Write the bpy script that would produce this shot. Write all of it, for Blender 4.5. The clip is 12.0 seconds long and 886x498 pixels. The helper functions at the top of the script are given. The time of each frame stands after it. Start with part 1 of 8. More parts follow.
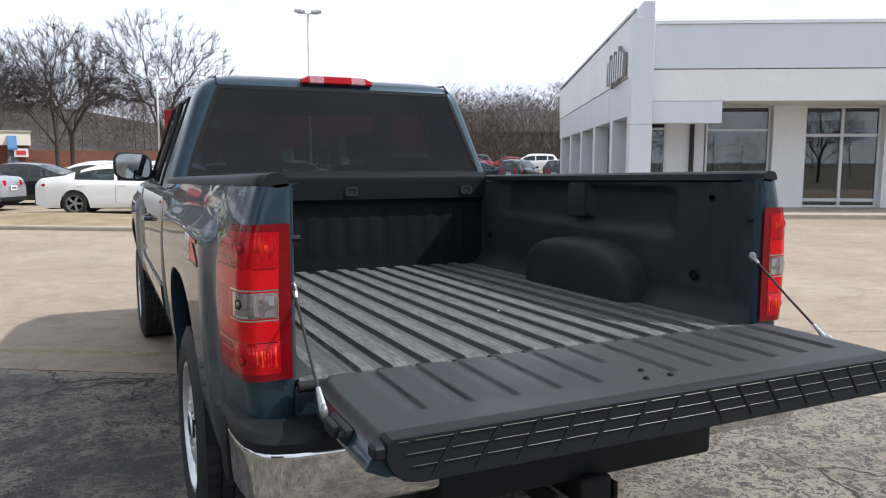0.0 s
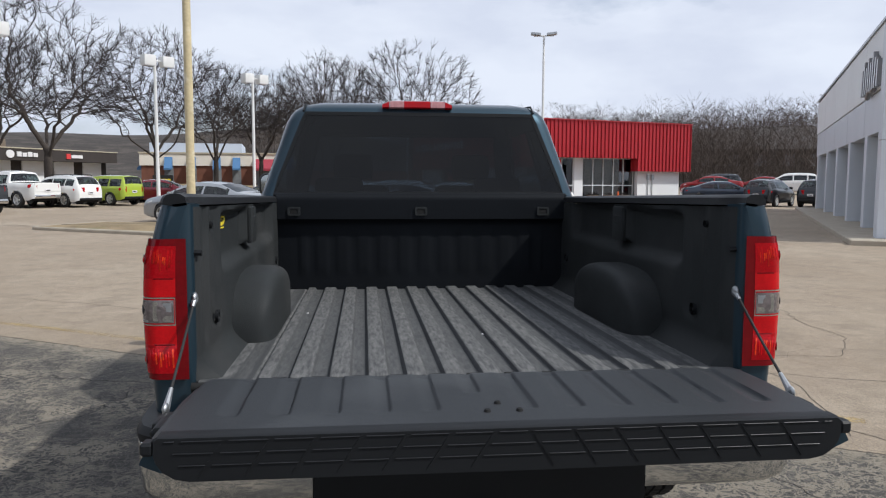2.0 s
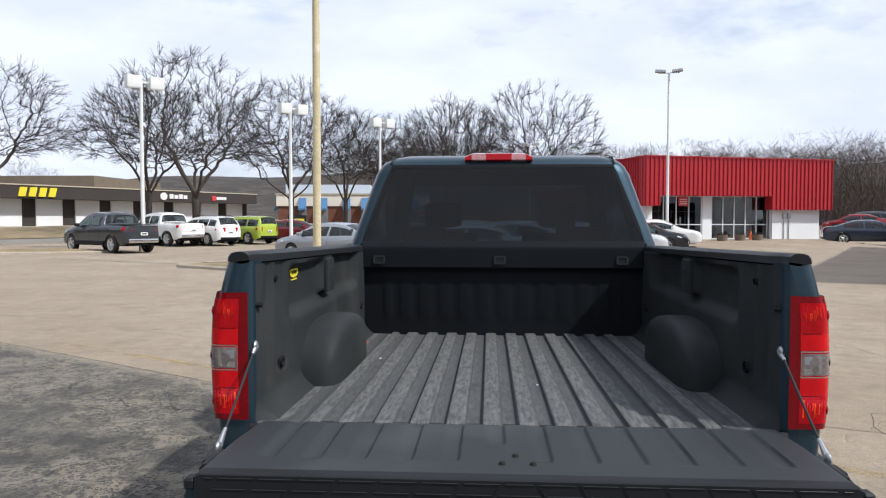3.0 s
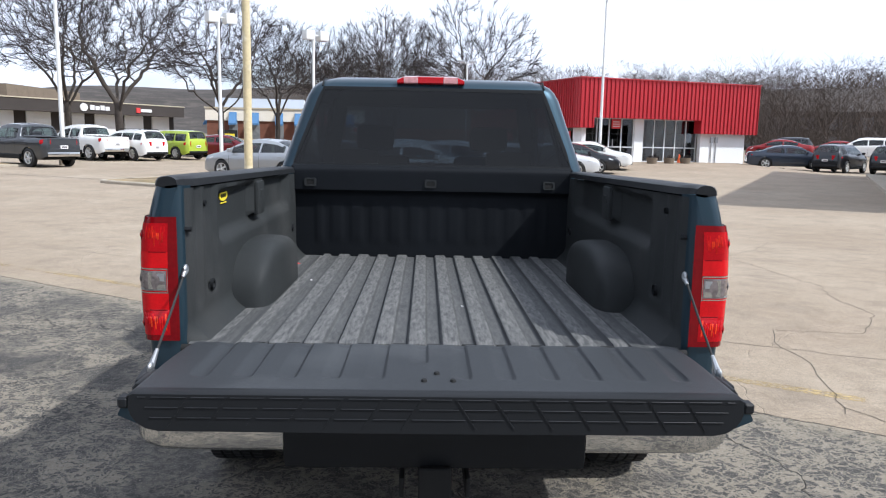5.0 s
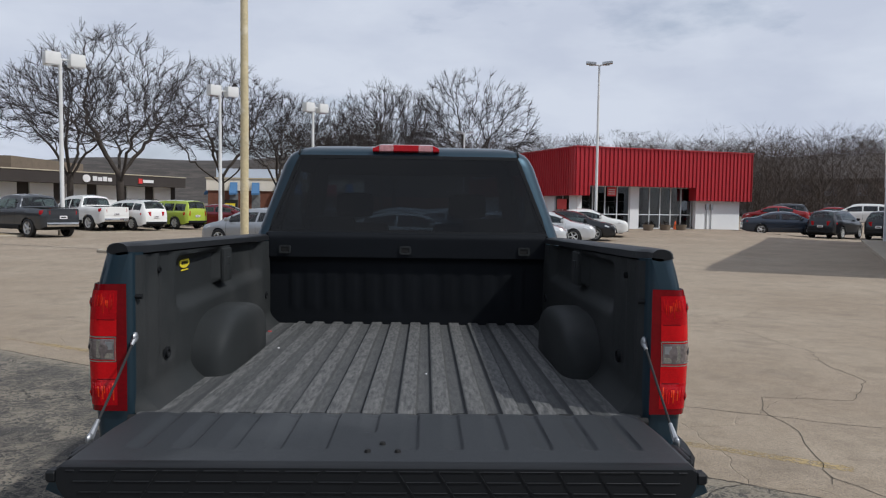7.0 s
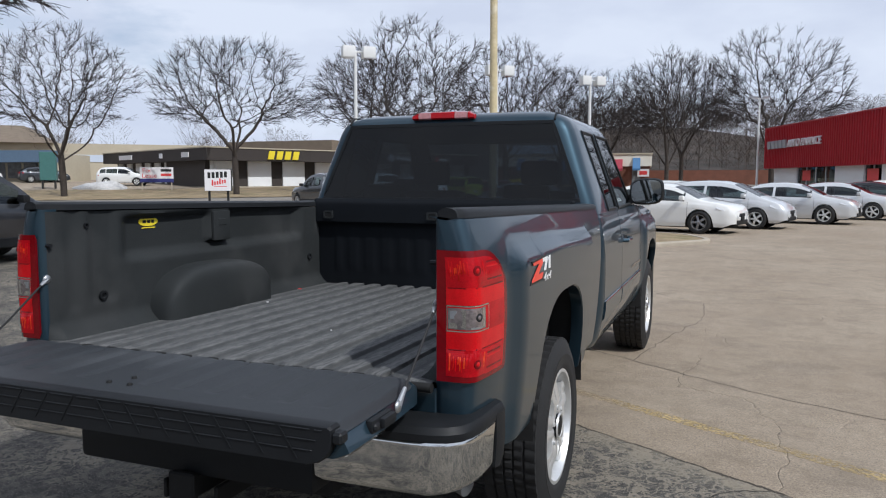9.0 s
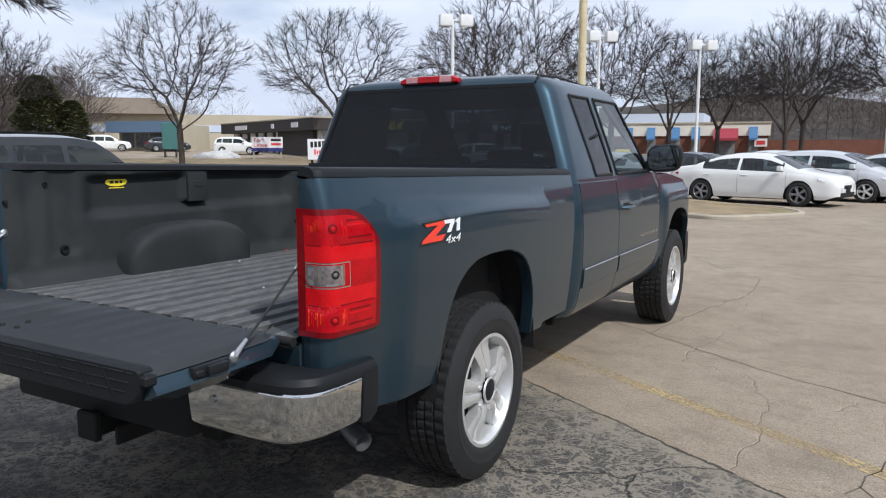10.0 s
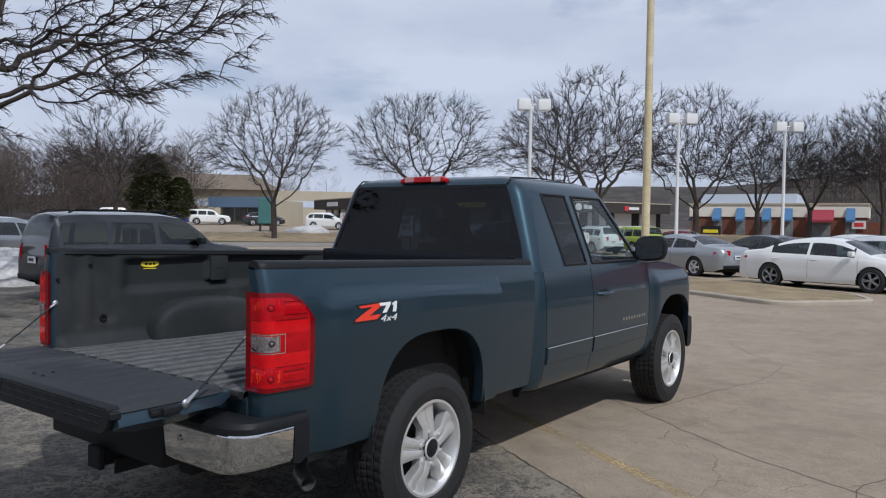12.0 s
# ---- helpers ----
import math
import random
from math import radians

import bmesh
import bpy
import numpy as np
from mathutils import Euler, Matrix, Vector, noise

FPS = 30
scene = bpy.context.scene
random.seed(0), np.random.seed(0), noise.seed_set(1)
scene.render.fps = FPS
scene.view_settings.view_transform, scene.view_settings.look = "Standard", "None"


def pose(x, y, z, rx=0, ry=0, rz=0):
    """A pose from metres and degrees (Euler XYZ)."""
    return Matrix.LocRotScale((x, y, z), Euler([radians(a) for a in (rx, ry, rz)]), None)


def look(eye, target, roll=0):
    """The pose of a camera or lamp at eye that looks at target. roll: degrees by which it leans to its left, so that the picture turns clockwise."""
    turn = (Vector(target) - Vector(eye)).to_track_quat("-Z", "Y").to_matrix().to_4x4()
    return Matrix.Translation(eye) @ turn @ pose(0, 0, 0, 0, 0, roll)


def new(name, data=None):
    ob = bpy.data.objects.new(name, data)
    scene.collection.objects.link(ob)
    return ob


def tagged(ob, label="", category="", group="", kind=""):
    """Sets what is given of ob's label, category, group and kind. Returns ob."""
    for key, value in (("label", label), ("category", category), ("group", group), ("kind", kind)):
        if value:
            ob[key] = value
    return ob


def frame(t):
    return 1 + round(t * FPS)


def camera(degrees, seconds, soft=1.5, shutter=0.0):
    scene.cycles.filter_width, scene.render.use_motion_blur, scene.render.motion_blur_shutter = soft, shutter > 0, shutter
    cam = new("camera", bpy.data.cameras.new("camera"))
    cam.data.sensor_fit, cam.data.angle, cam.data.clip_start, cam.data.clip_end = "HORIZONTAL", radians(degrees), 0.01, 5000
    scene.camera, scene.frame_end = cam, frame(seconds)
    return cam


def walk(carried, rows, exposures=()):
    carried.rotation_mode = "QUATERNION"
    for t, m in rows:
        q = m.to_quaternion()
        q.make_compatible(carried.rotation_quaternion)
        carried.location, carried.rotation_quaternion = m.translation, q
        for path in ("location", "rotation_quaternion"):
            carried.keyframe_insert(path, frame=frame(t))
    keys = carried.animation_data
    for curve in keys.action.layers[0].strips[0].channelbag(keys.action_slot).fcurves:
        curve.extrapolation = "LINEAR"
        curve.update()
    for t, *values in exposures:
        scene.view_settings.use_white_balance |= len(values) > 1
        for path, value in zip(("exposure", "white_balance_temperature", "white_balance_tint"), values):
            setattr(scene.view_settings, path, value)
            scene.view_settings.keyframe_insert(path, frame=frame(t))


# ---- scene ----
# ---- camera ----
cam = camera(61.4, 12.0, soft=1.15)
PATH = [
    (0, (-1.337, -1.979, 1.47), (-0.499, -0.178, 1.239), 0.1),
    (0.5, (-1.04, -2.057, 1.467), (-0.379, -0.179, 1.274), 0.2),
    (1, (-0.773, -2.145, 1.467), (-0.266, -0.215, 1.329), 0.1),
    (1.5, (-0.544, -2.237, 1.475), (-0.111, -0.289, 1.348), 0.3),
    (2, (-0.347, -2.279, 1.48), (-0.137, -0.299, 1.299), 0.2),
    (2.5, (-0.181, -2.347, 1.526), (-0.2, -0.35, 1.407), 0.1),
    (2.7, (-0.106, -2.377, 1.539), (-0.24, -0.383, 1.461), 0.1),
    (4.3, (-0.042, -2.522, 1.587), (-0.026, -0.541, 1.312), 0.7),
    (4.5, (-0.043, -2.508, 1.601), (-0.012, -0.538, 1.258), 1.2),
    (5, (-0.047, -2.5, 1.584), (0.004, -0.523, 1.29), 1.1),
    (5.5, (-0.036, -2.478, 1.586), (0.025, -0.498, 1.31), 1.3),
    (6, (-0.031, -2.477, 1.581), (0.051, -0.48, 1.511), 1.2),
    (6.5, (-0.039, -2.475, 1.583), (0.064, -0.48, 1.491), 1.3),
    (6.7, (-0.008, -2.479, 1.583), (0.085, -0.483, 1.487), 1.1),
    (8.3, (1.118, -2.366, 1.503), (0.737, -0.416, 1.276), 0.1),
    (8.5, (1.295, -2.313, 1.511), (0.836, -0.377, 1.307), 0.1),
    (9, (1.753, -2.202, 1.529), (1.026, -0.348, 1.345), -0.0),
    (9.5, (2.145, -2.009, 1.504), (1.192, -0.263, 1.303), -0.2),
    (10, (2.494, -1.876, 1.496), (1.507, -0.156, 1.233), 0.1),
    (10.5, (2.777, -1.917, 1.571), (1.708, -0.257, 1.25), 0.4),
    (11, (3.015, -2.027, 1.605), (1.89, -0.391, 1.362), 0.6),
    (11.5, (3.257, -2.046, 1.606), (2.123, -0.404, 1.469), 0.6),
    (12, (3.444, -2.058, 1.603), (2.248, -0.455, 1.54), 0.9),
]
EXPOSURES = [(0.0, 0.5, 6000, 10), (0.5, 0.28, 6000, 10), (1.0, -0.02, 6000, 10), (1.5, -0.27, 6000, 10), (2.0, -0.05, 6000, 10), (2.5, 0.20, 6000, 10), (4.5, 0.24, 5830, 10), (5.0, 0.56, 5800, 10), (5.5, 0.62, 5800, 10),
             (6.0, 0.08, 5930, 10), (6.5, -0.36, 5950, 10), (6.7, -0.40, 5950, 10), (8.5, 0.05, 5850, 10), (9.0, -0.15, 5800, 10), (10.0, 0.02, 5800, 10), (10.5, 0.26, 5850, 10), (11.0, 0.18, 5800, 11), (11.5, -0.15, 5750, 11), (12.0, -0.42, 5700, 11)]
walk(cam, [(t, look(eye, target, roll)) for t, eye, target, roll in PATH], EXPOSURES)

# ---- world, sun ----
SUN = Vector((0.85, -0.40, 1.0)).normalized()
sun_elev = math.asin(SUN.z)
sun_turn = math.atan2(SUN.x, SUN.y)


def make_world():
    w = bpy.data.worlds.new("sky")
    scene.world = w
    w.use_nodes = True
    nt = w.node_tree
    nt.nodes.clear()
    N = nt.nodes.new
    out = N("ShaderNodeOutputWorld")
    bg = N("ShaderNodeBackground")
    sky = N("ShaderNodeTexSky")
    sky.sky_type = "NISHITA"
    sky.sun_disc = False
    sky.sun_elevation = sun_elev
    sky.sun_rotation = sun_turn
    sky.air_density, sky.dust_density = 1.0, 2.0
    tc = N("ShaderNodeTexCoord")
    mp = N("ShaderNodeMapping")
    mp.inputs["Scale"].default_value = (1.0, 1.0, 2.6)
    mp.inputs["Location"].default_value = (0.3, 0.7, 0.1)
    n1 = N("ShaderNodeTexNoise")
    n1.inputs["Scale"].default_value = 2.3
    n1.inputs["Detail"].default_value = 7
    n1.inputs["Roughness"].default_value = 0.55
    r1 = N("ShaderNodeValToRGB")
    r1.color_ramp.elements[0].position, r1.color_ramp.elements[1].position = 0.27, 0.46
    n2 = N("ShaderNodeTexNoise")
    n2.inputs["Scale"].default_value = 5.0
    n2.inputs["Detail"].default_value = 6
    r2 = N("ShaderNodeValToRGB")
    r2.color_ramp.elements[0].position, r2.color_ramp.elements[1].position = 0.38, 0.62
    r2.color_ramp.elements[0].color = (7.0, 7.25, 8.0, 1)
    r2.color_ramp.elements[1].color = (8.2, 8.4, 8.9, 1)
    mix = N("ShaderNodeMix")
    mix.data_type = "RGBA"
    L = nt.links.new
    L(tc.outputs["Generated"], mp.inputs["Vector"])
    L(mp.outputs["Vector"], n1.inputs["Vector"])
    L(mp.outputs["Vector"], n2.inputs["Vector"])
    L(n1.outputs["Fac"], r1.inputs["Fac"])
    L(n2.outputs["Fac"], r2.inputs["Fac"])
    L(r1.outputs["Color"], mix.inputs["Factor"])
    L(sky.outputs["Color"], mix.inputs["A"])
    L(r2.outputs["Color"], mix.inputs["B"])
    L(mix.outputs["Result"], bg.inputs["Color"])
    bg.inputs["Strength"].default_value = 0.105
    L(bg.outputs["Background"], out.inputs["Surface"])


make_world()
sl = bpy.data.lights.new("sun", "SUN")
sl.energy, sl.angle, sl.color = 3.8, radians(1.2), (1.0, 0.94, 0.84)
so = new("sun", sl)
so.matrix_world = look(SUN * 50, (0, 0, 0))


# ---- materials ----
def mat(name, base, rough=0.6, metal=0.0, var=0.15, scale=6.0, fine=60.0, bump=0.1, coat=0.0, spec=0.5, trans=0.0, ior=1.45,
        rnd=0.0, bumpdist=0.004, alt=None, altpos=0.62):
    """A Principled surface with colour variation at two scales and a fine relief; alt: a second colour in patches."""
    m = bpy.data.materials.new(name)
    m.use_nodes = True
    nt = m.node_tree
    b = nt.nodes["Principled BSDF"]
    N, L = nt.nodes.new, nt.links.new
    b.inputs["Roughness"].default_value = rough
    b.inputs["Metallic"].default_value = metal
    b.inputs["Coat Weight"].default_value = coat
    b.inputs["Coat Roughness"].default_value = 0.04
    b.inputs["Specular IOR Level"].default_value = spec
    b.inputs["Transmission Weight"].default_value = trans
    b.inputs["IOR"].default_value = ior
    b.inputs["Base Color"].default_value = (*base, 1)
    if var <= 0 and bump <= 0:
        return m
    tc = N("ShaderNodeTexCoord")
    n1, n2 = N("ShaderNodeTexNoise"), N("ShaderNodeTexNoise")
    n1.inputs["Scale"].default_value, n1.inputs["Detail"].default_value = scale, 6
    n2.inputs["Scale"].default_value, n2.inputs["Detail"].default_value = fine, 4
    L(tc.outputs["Object"], n1.inputs["Vector"])
    L(tc.outputs["Object"], n2.inputs["Vector"])
    if var > 0:
        add = N("ShaderNodeMath")
        add.operation = "ADD"
        L(n1.outputs["Fac"], add.inputs[0])
        L(n2.outputs["Fac"], add.inputs[1])
        mr = N("ShaderNodeMapRange")
        mr.inputs["From Min"].default_value, mr.inputs["From Max"].default_value = 0.6, 1.4
        mr.inputs["To Min"].default_value, mr.inputs["To Max"].default_value = 1 - var, 1 + var
        L(add.outputs[0], mr.inputs["Value"])
        col = N("ShaderNodeMix")
        col.data_type, col.blend_type = "RGBA", "MULTIPLY"
        col.inputs["Factor"].default_value = 1.0
        col.inputs["A"].default_value = (*base, 1)
        if alt:
            ra = N("ShaderNodeValToRGB")
            ra.color_ramp.elements[0].position, ra.color_ramp.elements[1].position = altpos - 0.06, altpos + 0.06
            ra.color_ramp.elements[0].color, ra.color_ramp.elements[1].color = (*base, 1), (*alt, 1)
            n3 = N("ShaderNodeTexNoise")
            n3.inputs["Scale"].default_value, n3.inputs["Detail"].default_value = scale * 0.7, 8
            mpn = N("ShaderNodeMapping")
            mpn.inputs["Location"].default_value = (3.1, 7.7, 1.3)
            L(tc.outputs["Object"], mpn.inputs["Vector"])
            L(mpn.outputs["Vector"], n3.inputs["Vector"])
            L(n3.outputs["Fac"], ra.inputs["Fac"])
            L(ra.outputs["Color"], col.inputs["A"])
        L(mr.outputs["Result"], col.inputs["B"])
        res = col.outputs["Result"]
        if rnd > 0:
            oi = N("ShaderNodeObjectInfo")
            m2 = N("ShaderNodeMapRange")
            m2.inputs["To Min"].default_value, m2.inputs["To Max"].default_value = 1 - rnd, 1 + rnd
            L(oi.outputs["Random"], m2.inputs["Value"])
            c2 = N("ShaderNodeMix")
            c2.data_type, c2.blend_type = "RGBA", "MULTIPLY"
            c2.inputs["Factor"].default_value = 1.0
            L(res, c2.inputs["A"])
            L(m2.outputs["Result"], c2.inputs["B"])
            res = c2.outputs["Result"]
        L(res, b.inputs["Base Color"])
    if bump > 0:
        bp = N("ShaderNodeBump")
        bp.inputs["Strength"].default_value, bp.inputs["Distance"].default_value = bump, bumpdist
        L(n2.outputs["Fac"], bp.inputs["Height"])
        L(bp.outputs["Normal"], b.inputs["Normal"])
    return m


def paint(name, base, flake=0.25, rough=0.28):
    m = mat(name, base, rough=rough, metal=flake, var=0.06, scale=1.5, fine=900, bump=0.0, coat=0.75, spec=0.12)
    m.node_tree.nodes["Principled BSDF"].inputs["Coat Roughness"].default_value = 0.012
    m.node_tree.nodes["Principled BSDF"].inputs["Coat IOR"].default_value = 1.42
    return m


def glass(name, tint, rough=0.02, r0=0.045):
    """Tinted pane: partly clear, partly glossy, glossier at a slant."""
    m = bpy.data.materials.new(name)
    m.use_nodes = True
    nt = m.node_tree
    nt.nodes.clear()
    N, L = nt.nodes.new, nt.links.new
    out, mixs = N("ShaderNodeOutputMaterial"), N("ShaderNodeMixShader")
    tr, gl, lw = N("ShaderNodeBsdfTransparent"), N("ShaderNodeBsdfGlossy"), N("ShaderNodeLayerWeight")
    pw, ma = N("ShaderNodeMath"), N("ShaderNodeMath")
    tr.inputs["Color"].default_value = (*tint, 1)
    gl.inputs["Roughness"].default_value = rough
    lw.inputs["Blend"].default_value = 0.5
    pw.operation, ma.operation = "POWER", "MULTIPLY_ADD"
    pw.inputs[1].default_value = 5.0
    ma.inputs[1].default_value, ma.inputs[2].default_value = 1 - r0, r0
    L(lw.outputs["Facing"], pw.inputs[0])
    L(pw.outputs[0], ma.inputs[0])
    L(ma.outputs[0], mixs.inputs["Fac"])
    L(tr.outputs["BSDF"], mixs.inputs[1])
    L(gl.outputs["BSDF"], mixs.inputs[2])
    L(mixs.outputs["Shader"], out.inputs["Surface"])
    return m


M_TRUCK = paint("blue_grey_metallic_paint", (0.0260, 0.0490, 0.0680), 0.60, 0.42)
M_LINER = mat("sprayed_bed_liner", (0.0255, 0.0278, 0.0287), rough=0.60, var=0.25, scale=3, fine=260, bump=0.55, bumpdist=0.002,
              alt=(0.038, 0.0395, 0.0400), altpos=0.60, spec=0.16)
# same liner as the walls, blackened to put the bulkhead's shade into its colour
M_LINER_SHADED = mat("sprayed_liner_shaded", (0.0068, 0.0082, 0.0105), rough=0.62, var=0.25, scale=3, fine=260, bump=0.5, bumpdist=0.002, spec=0.12)
M_LINER_GATE = mat("sprayed_liner_gate", (0.022, 0.0245, 0.028), rough=0.58, var=0.16, scale=3, fine=260, bump=0.5, bumpdist=0.002, spec=0.45,
                   alt=(0.038, 0.041, 0.045), altpos=0.6)


def dusty_floor():
    """Sprayed liner whose raised ribs are scuffed pale, with shadow lines painted along their flanks."""
    m = mat("dusty_liner_floor", (0.046, 0.048, 0.050), rough=0.72, var=0.22, scale=5, fine=220, bump=0.5, bumpdist=0.002, spec=0.3)
    nt = m.node_tree
    N, L = nt.nodes.new, nt.links.new
    b = nt.nodes["Principled BSDF"]
    src = b.inputs["Base Color"].links[0].from_socket
    tc, mp, nz, rp, mx = N("ShaderNodeTexCoord"), N("ShaderNodeMapping"), N("ShaderNodeTexNoise"), N("ShaderNodeValToRGB"), N("ShaderNodeMix")
    mp.inputs["Scale"].default_value = (95.0, 17.0, 4.0)
    nz.inputs["Scale"].default_value, nz.inputs["Detail"].default_value = 1.0, 11
    rp.color_ramp.elements[0].position, rp.color_ramp.elements[1].position = 0.30, 0.72
    sep, md, rb, mul = N("ShaderNodeSeparateXYZ"), N("ShaderNodeMath"), N("ShaderNodeValToRGB"), N("ShaderNodeMath")
    sc = N("ShaderNodeMath")
    sc.operation, md.operation, mul.operation = "MULTIPLY_ADD", "FRACT", "MULTIPLY"
    sc.inputs[1].default_value, sc.inputs[2].default_value = 1 / 0.1195, 10 + 0.583 / 0.1195
    el = rb.color_ramp.elements
    # low stops fall on the rib flanks and paint their shadow lines
    el[0].position, el[0].color = 0.05, (0.04, 0.04, 0.04, 1)
    el[1].position, el[1].color = 0.13, (1, 1, 1, 1)
    for p, v in ((0.55, 1.0), (0.60, 0.12), (0.66, 0.50), (0.92, 0.42), (0.975, 0.04)):
        q = el.new(p)
        q.color = (v, v, v, 1)
    mx.data_type = "RGBA"
    mx.inputs["B"].default_value = (0.150, 0.149, 0.146, 1)
    L(tc.outputs["Object"], mp.inputs["Vector"])
    L(tc.outputs["Object"], sep.inputs[0])
    L(sep.outputs[0], sc.inputs[0])
    L(sc.outputs[0], md.inputs[0])
    L(md.outputs[0], rb.inputs["Fac"])
    L(mp.outputs["Vector"], nz.inputs["Vector"])
    L(nz.outputs["Fac"], rp.inputs["Fac"])
    L(rp.outputs["Color"], mul.inputs[0])
    L(rb.outputs["Color"], mul.inputs[1])
    L(mul.outputs[0], mx.inputs["Factor"])
    L(src, mx.inputs["A"])
    L(mx.outputs["Result"], b.inputs["Base Color"])
    return m


M_LINER_FLOOR = dusty_floor()
M_PLASTIC = mat("black_plastic", (0.0115, 0.0125, 0.014), rough=0.5, var=0.15, fine=400, bump=0.2, bumpdist=0.001, spec=0.22)
M_RUBBER = mat("tyre_rubber", (0.0135, 0.0135, 0.014), rough=0.7, var=0.3, scale=9, fine=90, bump=0.15, bumpdist=0.001)
# the moulding's black plastic, lightened to paint highlights on its step edges
M_TREAD = mat("edge_highlight_plastic", (0.0145, 0.0155, 0.0175), rough=0.40, var=0.4, scale=14, fine=120, bump=0.2, bumpdist=0.001)
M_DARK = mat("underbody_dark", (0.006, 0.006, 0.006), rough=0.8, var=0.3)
M_CHROME = mat("chrome", (0.64, 0.64, 0.63), rough=0.05, metal=1.0, var=0.06, scale=9, bump=0.0)
M_MIRROR = mat("mirror_glass", (0.34, 0.36, 0.36), rough=0.03, metal=1.0, var=0.0, bump=0.0)
M_GRAPHITE = mat("graphite_alloy", (0.30, 0.30, 0.31), rough=0.3, metal=0.8, var=0.1, scale=20, bump=0.03)
M_ALLOY = mat("machined_alloy", (0.70, 0.70, 0.69), rough=0.36, metal=0.7, var=0.08, scale=20, bump=0.05)
M_STEEL = mat("galvanised_steel", (0.42, 0.43, 0.44), rough=0.4, metal=0.9, var=0.15, bump=0.05)
M_GLASS_DARK = glass("privacy_glass", (0.026, 0.034, 0.046), 0.012, 0.030)
M_GLASS = glass("car_glass", (0.78, 0.85, 0.83))
M_GLASS_CAR = glass("car_glass_tinted", (0.30, 0.36, 0.36), 0.02, 0.07)
M_LENS_RED = mat("red_lens", (0.36, 0.0020, 0.006), rough=0.16, var=0.35, scale=14, fine=160, bump=0.12, coat=0.2, spec=0.2, bumpdist=0.001)
M_LENS_RED2 = mat("deep_red_lens", (0.150, 0.0012, 0.004), rough=0.12, var=0.2, scale=14, bump=0.1, coat=0.3, spec=0.2)
# orange and amber stand in for sun glow and glints inside the lamp
M_LENS_ORANGE = mat("painted_orange_glow", (0.66, 0.012, 0.006), rough=0.14, metal=0.25, var=0.45, scale=34, fine=70, bump=0.5, coat=0.3, bumpdist=0.004)
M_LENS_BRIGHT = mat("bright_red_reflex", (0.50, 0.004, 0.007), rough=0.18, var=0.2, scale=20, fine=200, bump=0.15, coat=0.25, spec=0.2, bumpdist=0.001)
M_LENS_AMBER = mat("painted_amber_glint", (0.80, 0.045, 0.008), rough=0.16, metal=0.2, var=0.4, scale=60, bump=0.4, coat=0.3, bumpdist=0.003)
M_LENS_PINK = mat("pale_pink_lens", (0.46, 0.20, 0.20), rough=0.1, metal=0.2, var=0.3, scale=40, bump=0.2, coat=0.6)
M_LENS_CLEAR = mat("clear_lens", (0.25, 0.215, 0.215), rough=0.07, metal=0.6, var=0.5, scale=40, fine=90, bump=0.4, coat=1.0)
M_HEAD = mat("headlamp_glass", (0.74, 0.75, 0.76), rough=0.12, metal=0.35, var=0.2, scale=10, bump=0.1, coat=1.0)
M_SEAT = mat("seat_cloth", (0.020, 0.0195, 0.019), rough=0.9, var=0.2, fine=200, bump=0.2)
M_YELLOW = mat("yellow_sticker", (0.75, 0.60, 0.03), rough=0.5, var=0.05)
M_BLACKINK = mat("black_ink", (0.012, 0.012, 0.012), rough=0.5, var=0.05)
M_DECAL_RED = mat("red_decal", (0.72, 0.05, 0.025), rough=0.3, var=0.04)
M_DECAL_WHITE = mat("white_decal", (0.75, 0.75, 0.75), rough=0.3, var=0.04)
M_BARK = mat("grey_brown_bark", (0.052, 0.042, 0.035), rough=0.9, var=0.35, scale=5, fine=30, bump=0.8, bumpdist=0.03, rnd=0.15)
M_TWIG = mat("twig_bark", (0.034, 0.027, 0.025), rough=0.9, var=0.25, scale=2, bump=0.0, rnd=0.2)
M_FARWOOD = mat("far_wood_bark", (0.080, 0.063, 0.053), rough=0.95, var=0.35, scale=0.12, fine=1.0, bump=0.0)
M_HILL = mat("wooded_hill", (0.038, 0.031, 0.026), rough=0.95, var=0.6, scale=0.30, fine=2.2, bump=0.0, alt=(0.062, 0.052, 0.043), altpos=0.55)
M_NEEDLE = mat("conifer_needles", (0.100, 0.104, 0.055), rough=1.0, var=0.5, scale=1.2, bump=0.0, spec=0.05)
M_GRASS = mat("dormant_grass", (0.25, 0.19, 0.11), rough=0.95, var=0.5, scale=1.3, fine=24, bump=0.9, bumpdist=0.04, alt=(0.17, 0.15, 0.07))
M_KERB = mat("kerb_concrete", (0.36, 0.315, 0.25), rough=0.85, var=0.2, scale=3, fine=50, bump=0.3)
M_WHITEWALL = mat("white_panel", (0.72, 0.73, 0.74), rough=0.55, var=0.06, scale=0.6, fine=15, bump=0.05)
M_GREYPANEL = mat("pale_blue_grey_panel", (0.60, 0.63, 0.68), rough=0.45, var=0.05, scale=0.7, bump=0.03)
M_REDMETAL = mat("red_ribbed_metal", (0.37, 0.016, 0.024), rough=0.42, var=0.1, scale=0.5, fine=8, bump=0.03)
M_CREAM = mat("cream_wall", (0.72, 0.67, 0.58), rough=0.75, var=0.1, scale=0.7, fine=12, bump=0.1)
M_BROWNFASCIA = mat("dark_brown_fascia", (0.040, 0.033, 0.030), rough=0.7, var=0.15, scale=0.8, fine=12, bump=0.15)
M_BRICK = mat("red_brown_brick", (0.155, 0.063, 0.040), rough=0.85, var=0.3, scale=1.5, fine=14, bump=0.3)
M_AWNBLUE = mat("blue_awning", (0.07, 0.17, 0.33), rough=0.7, var=0.12, bump=0.1)
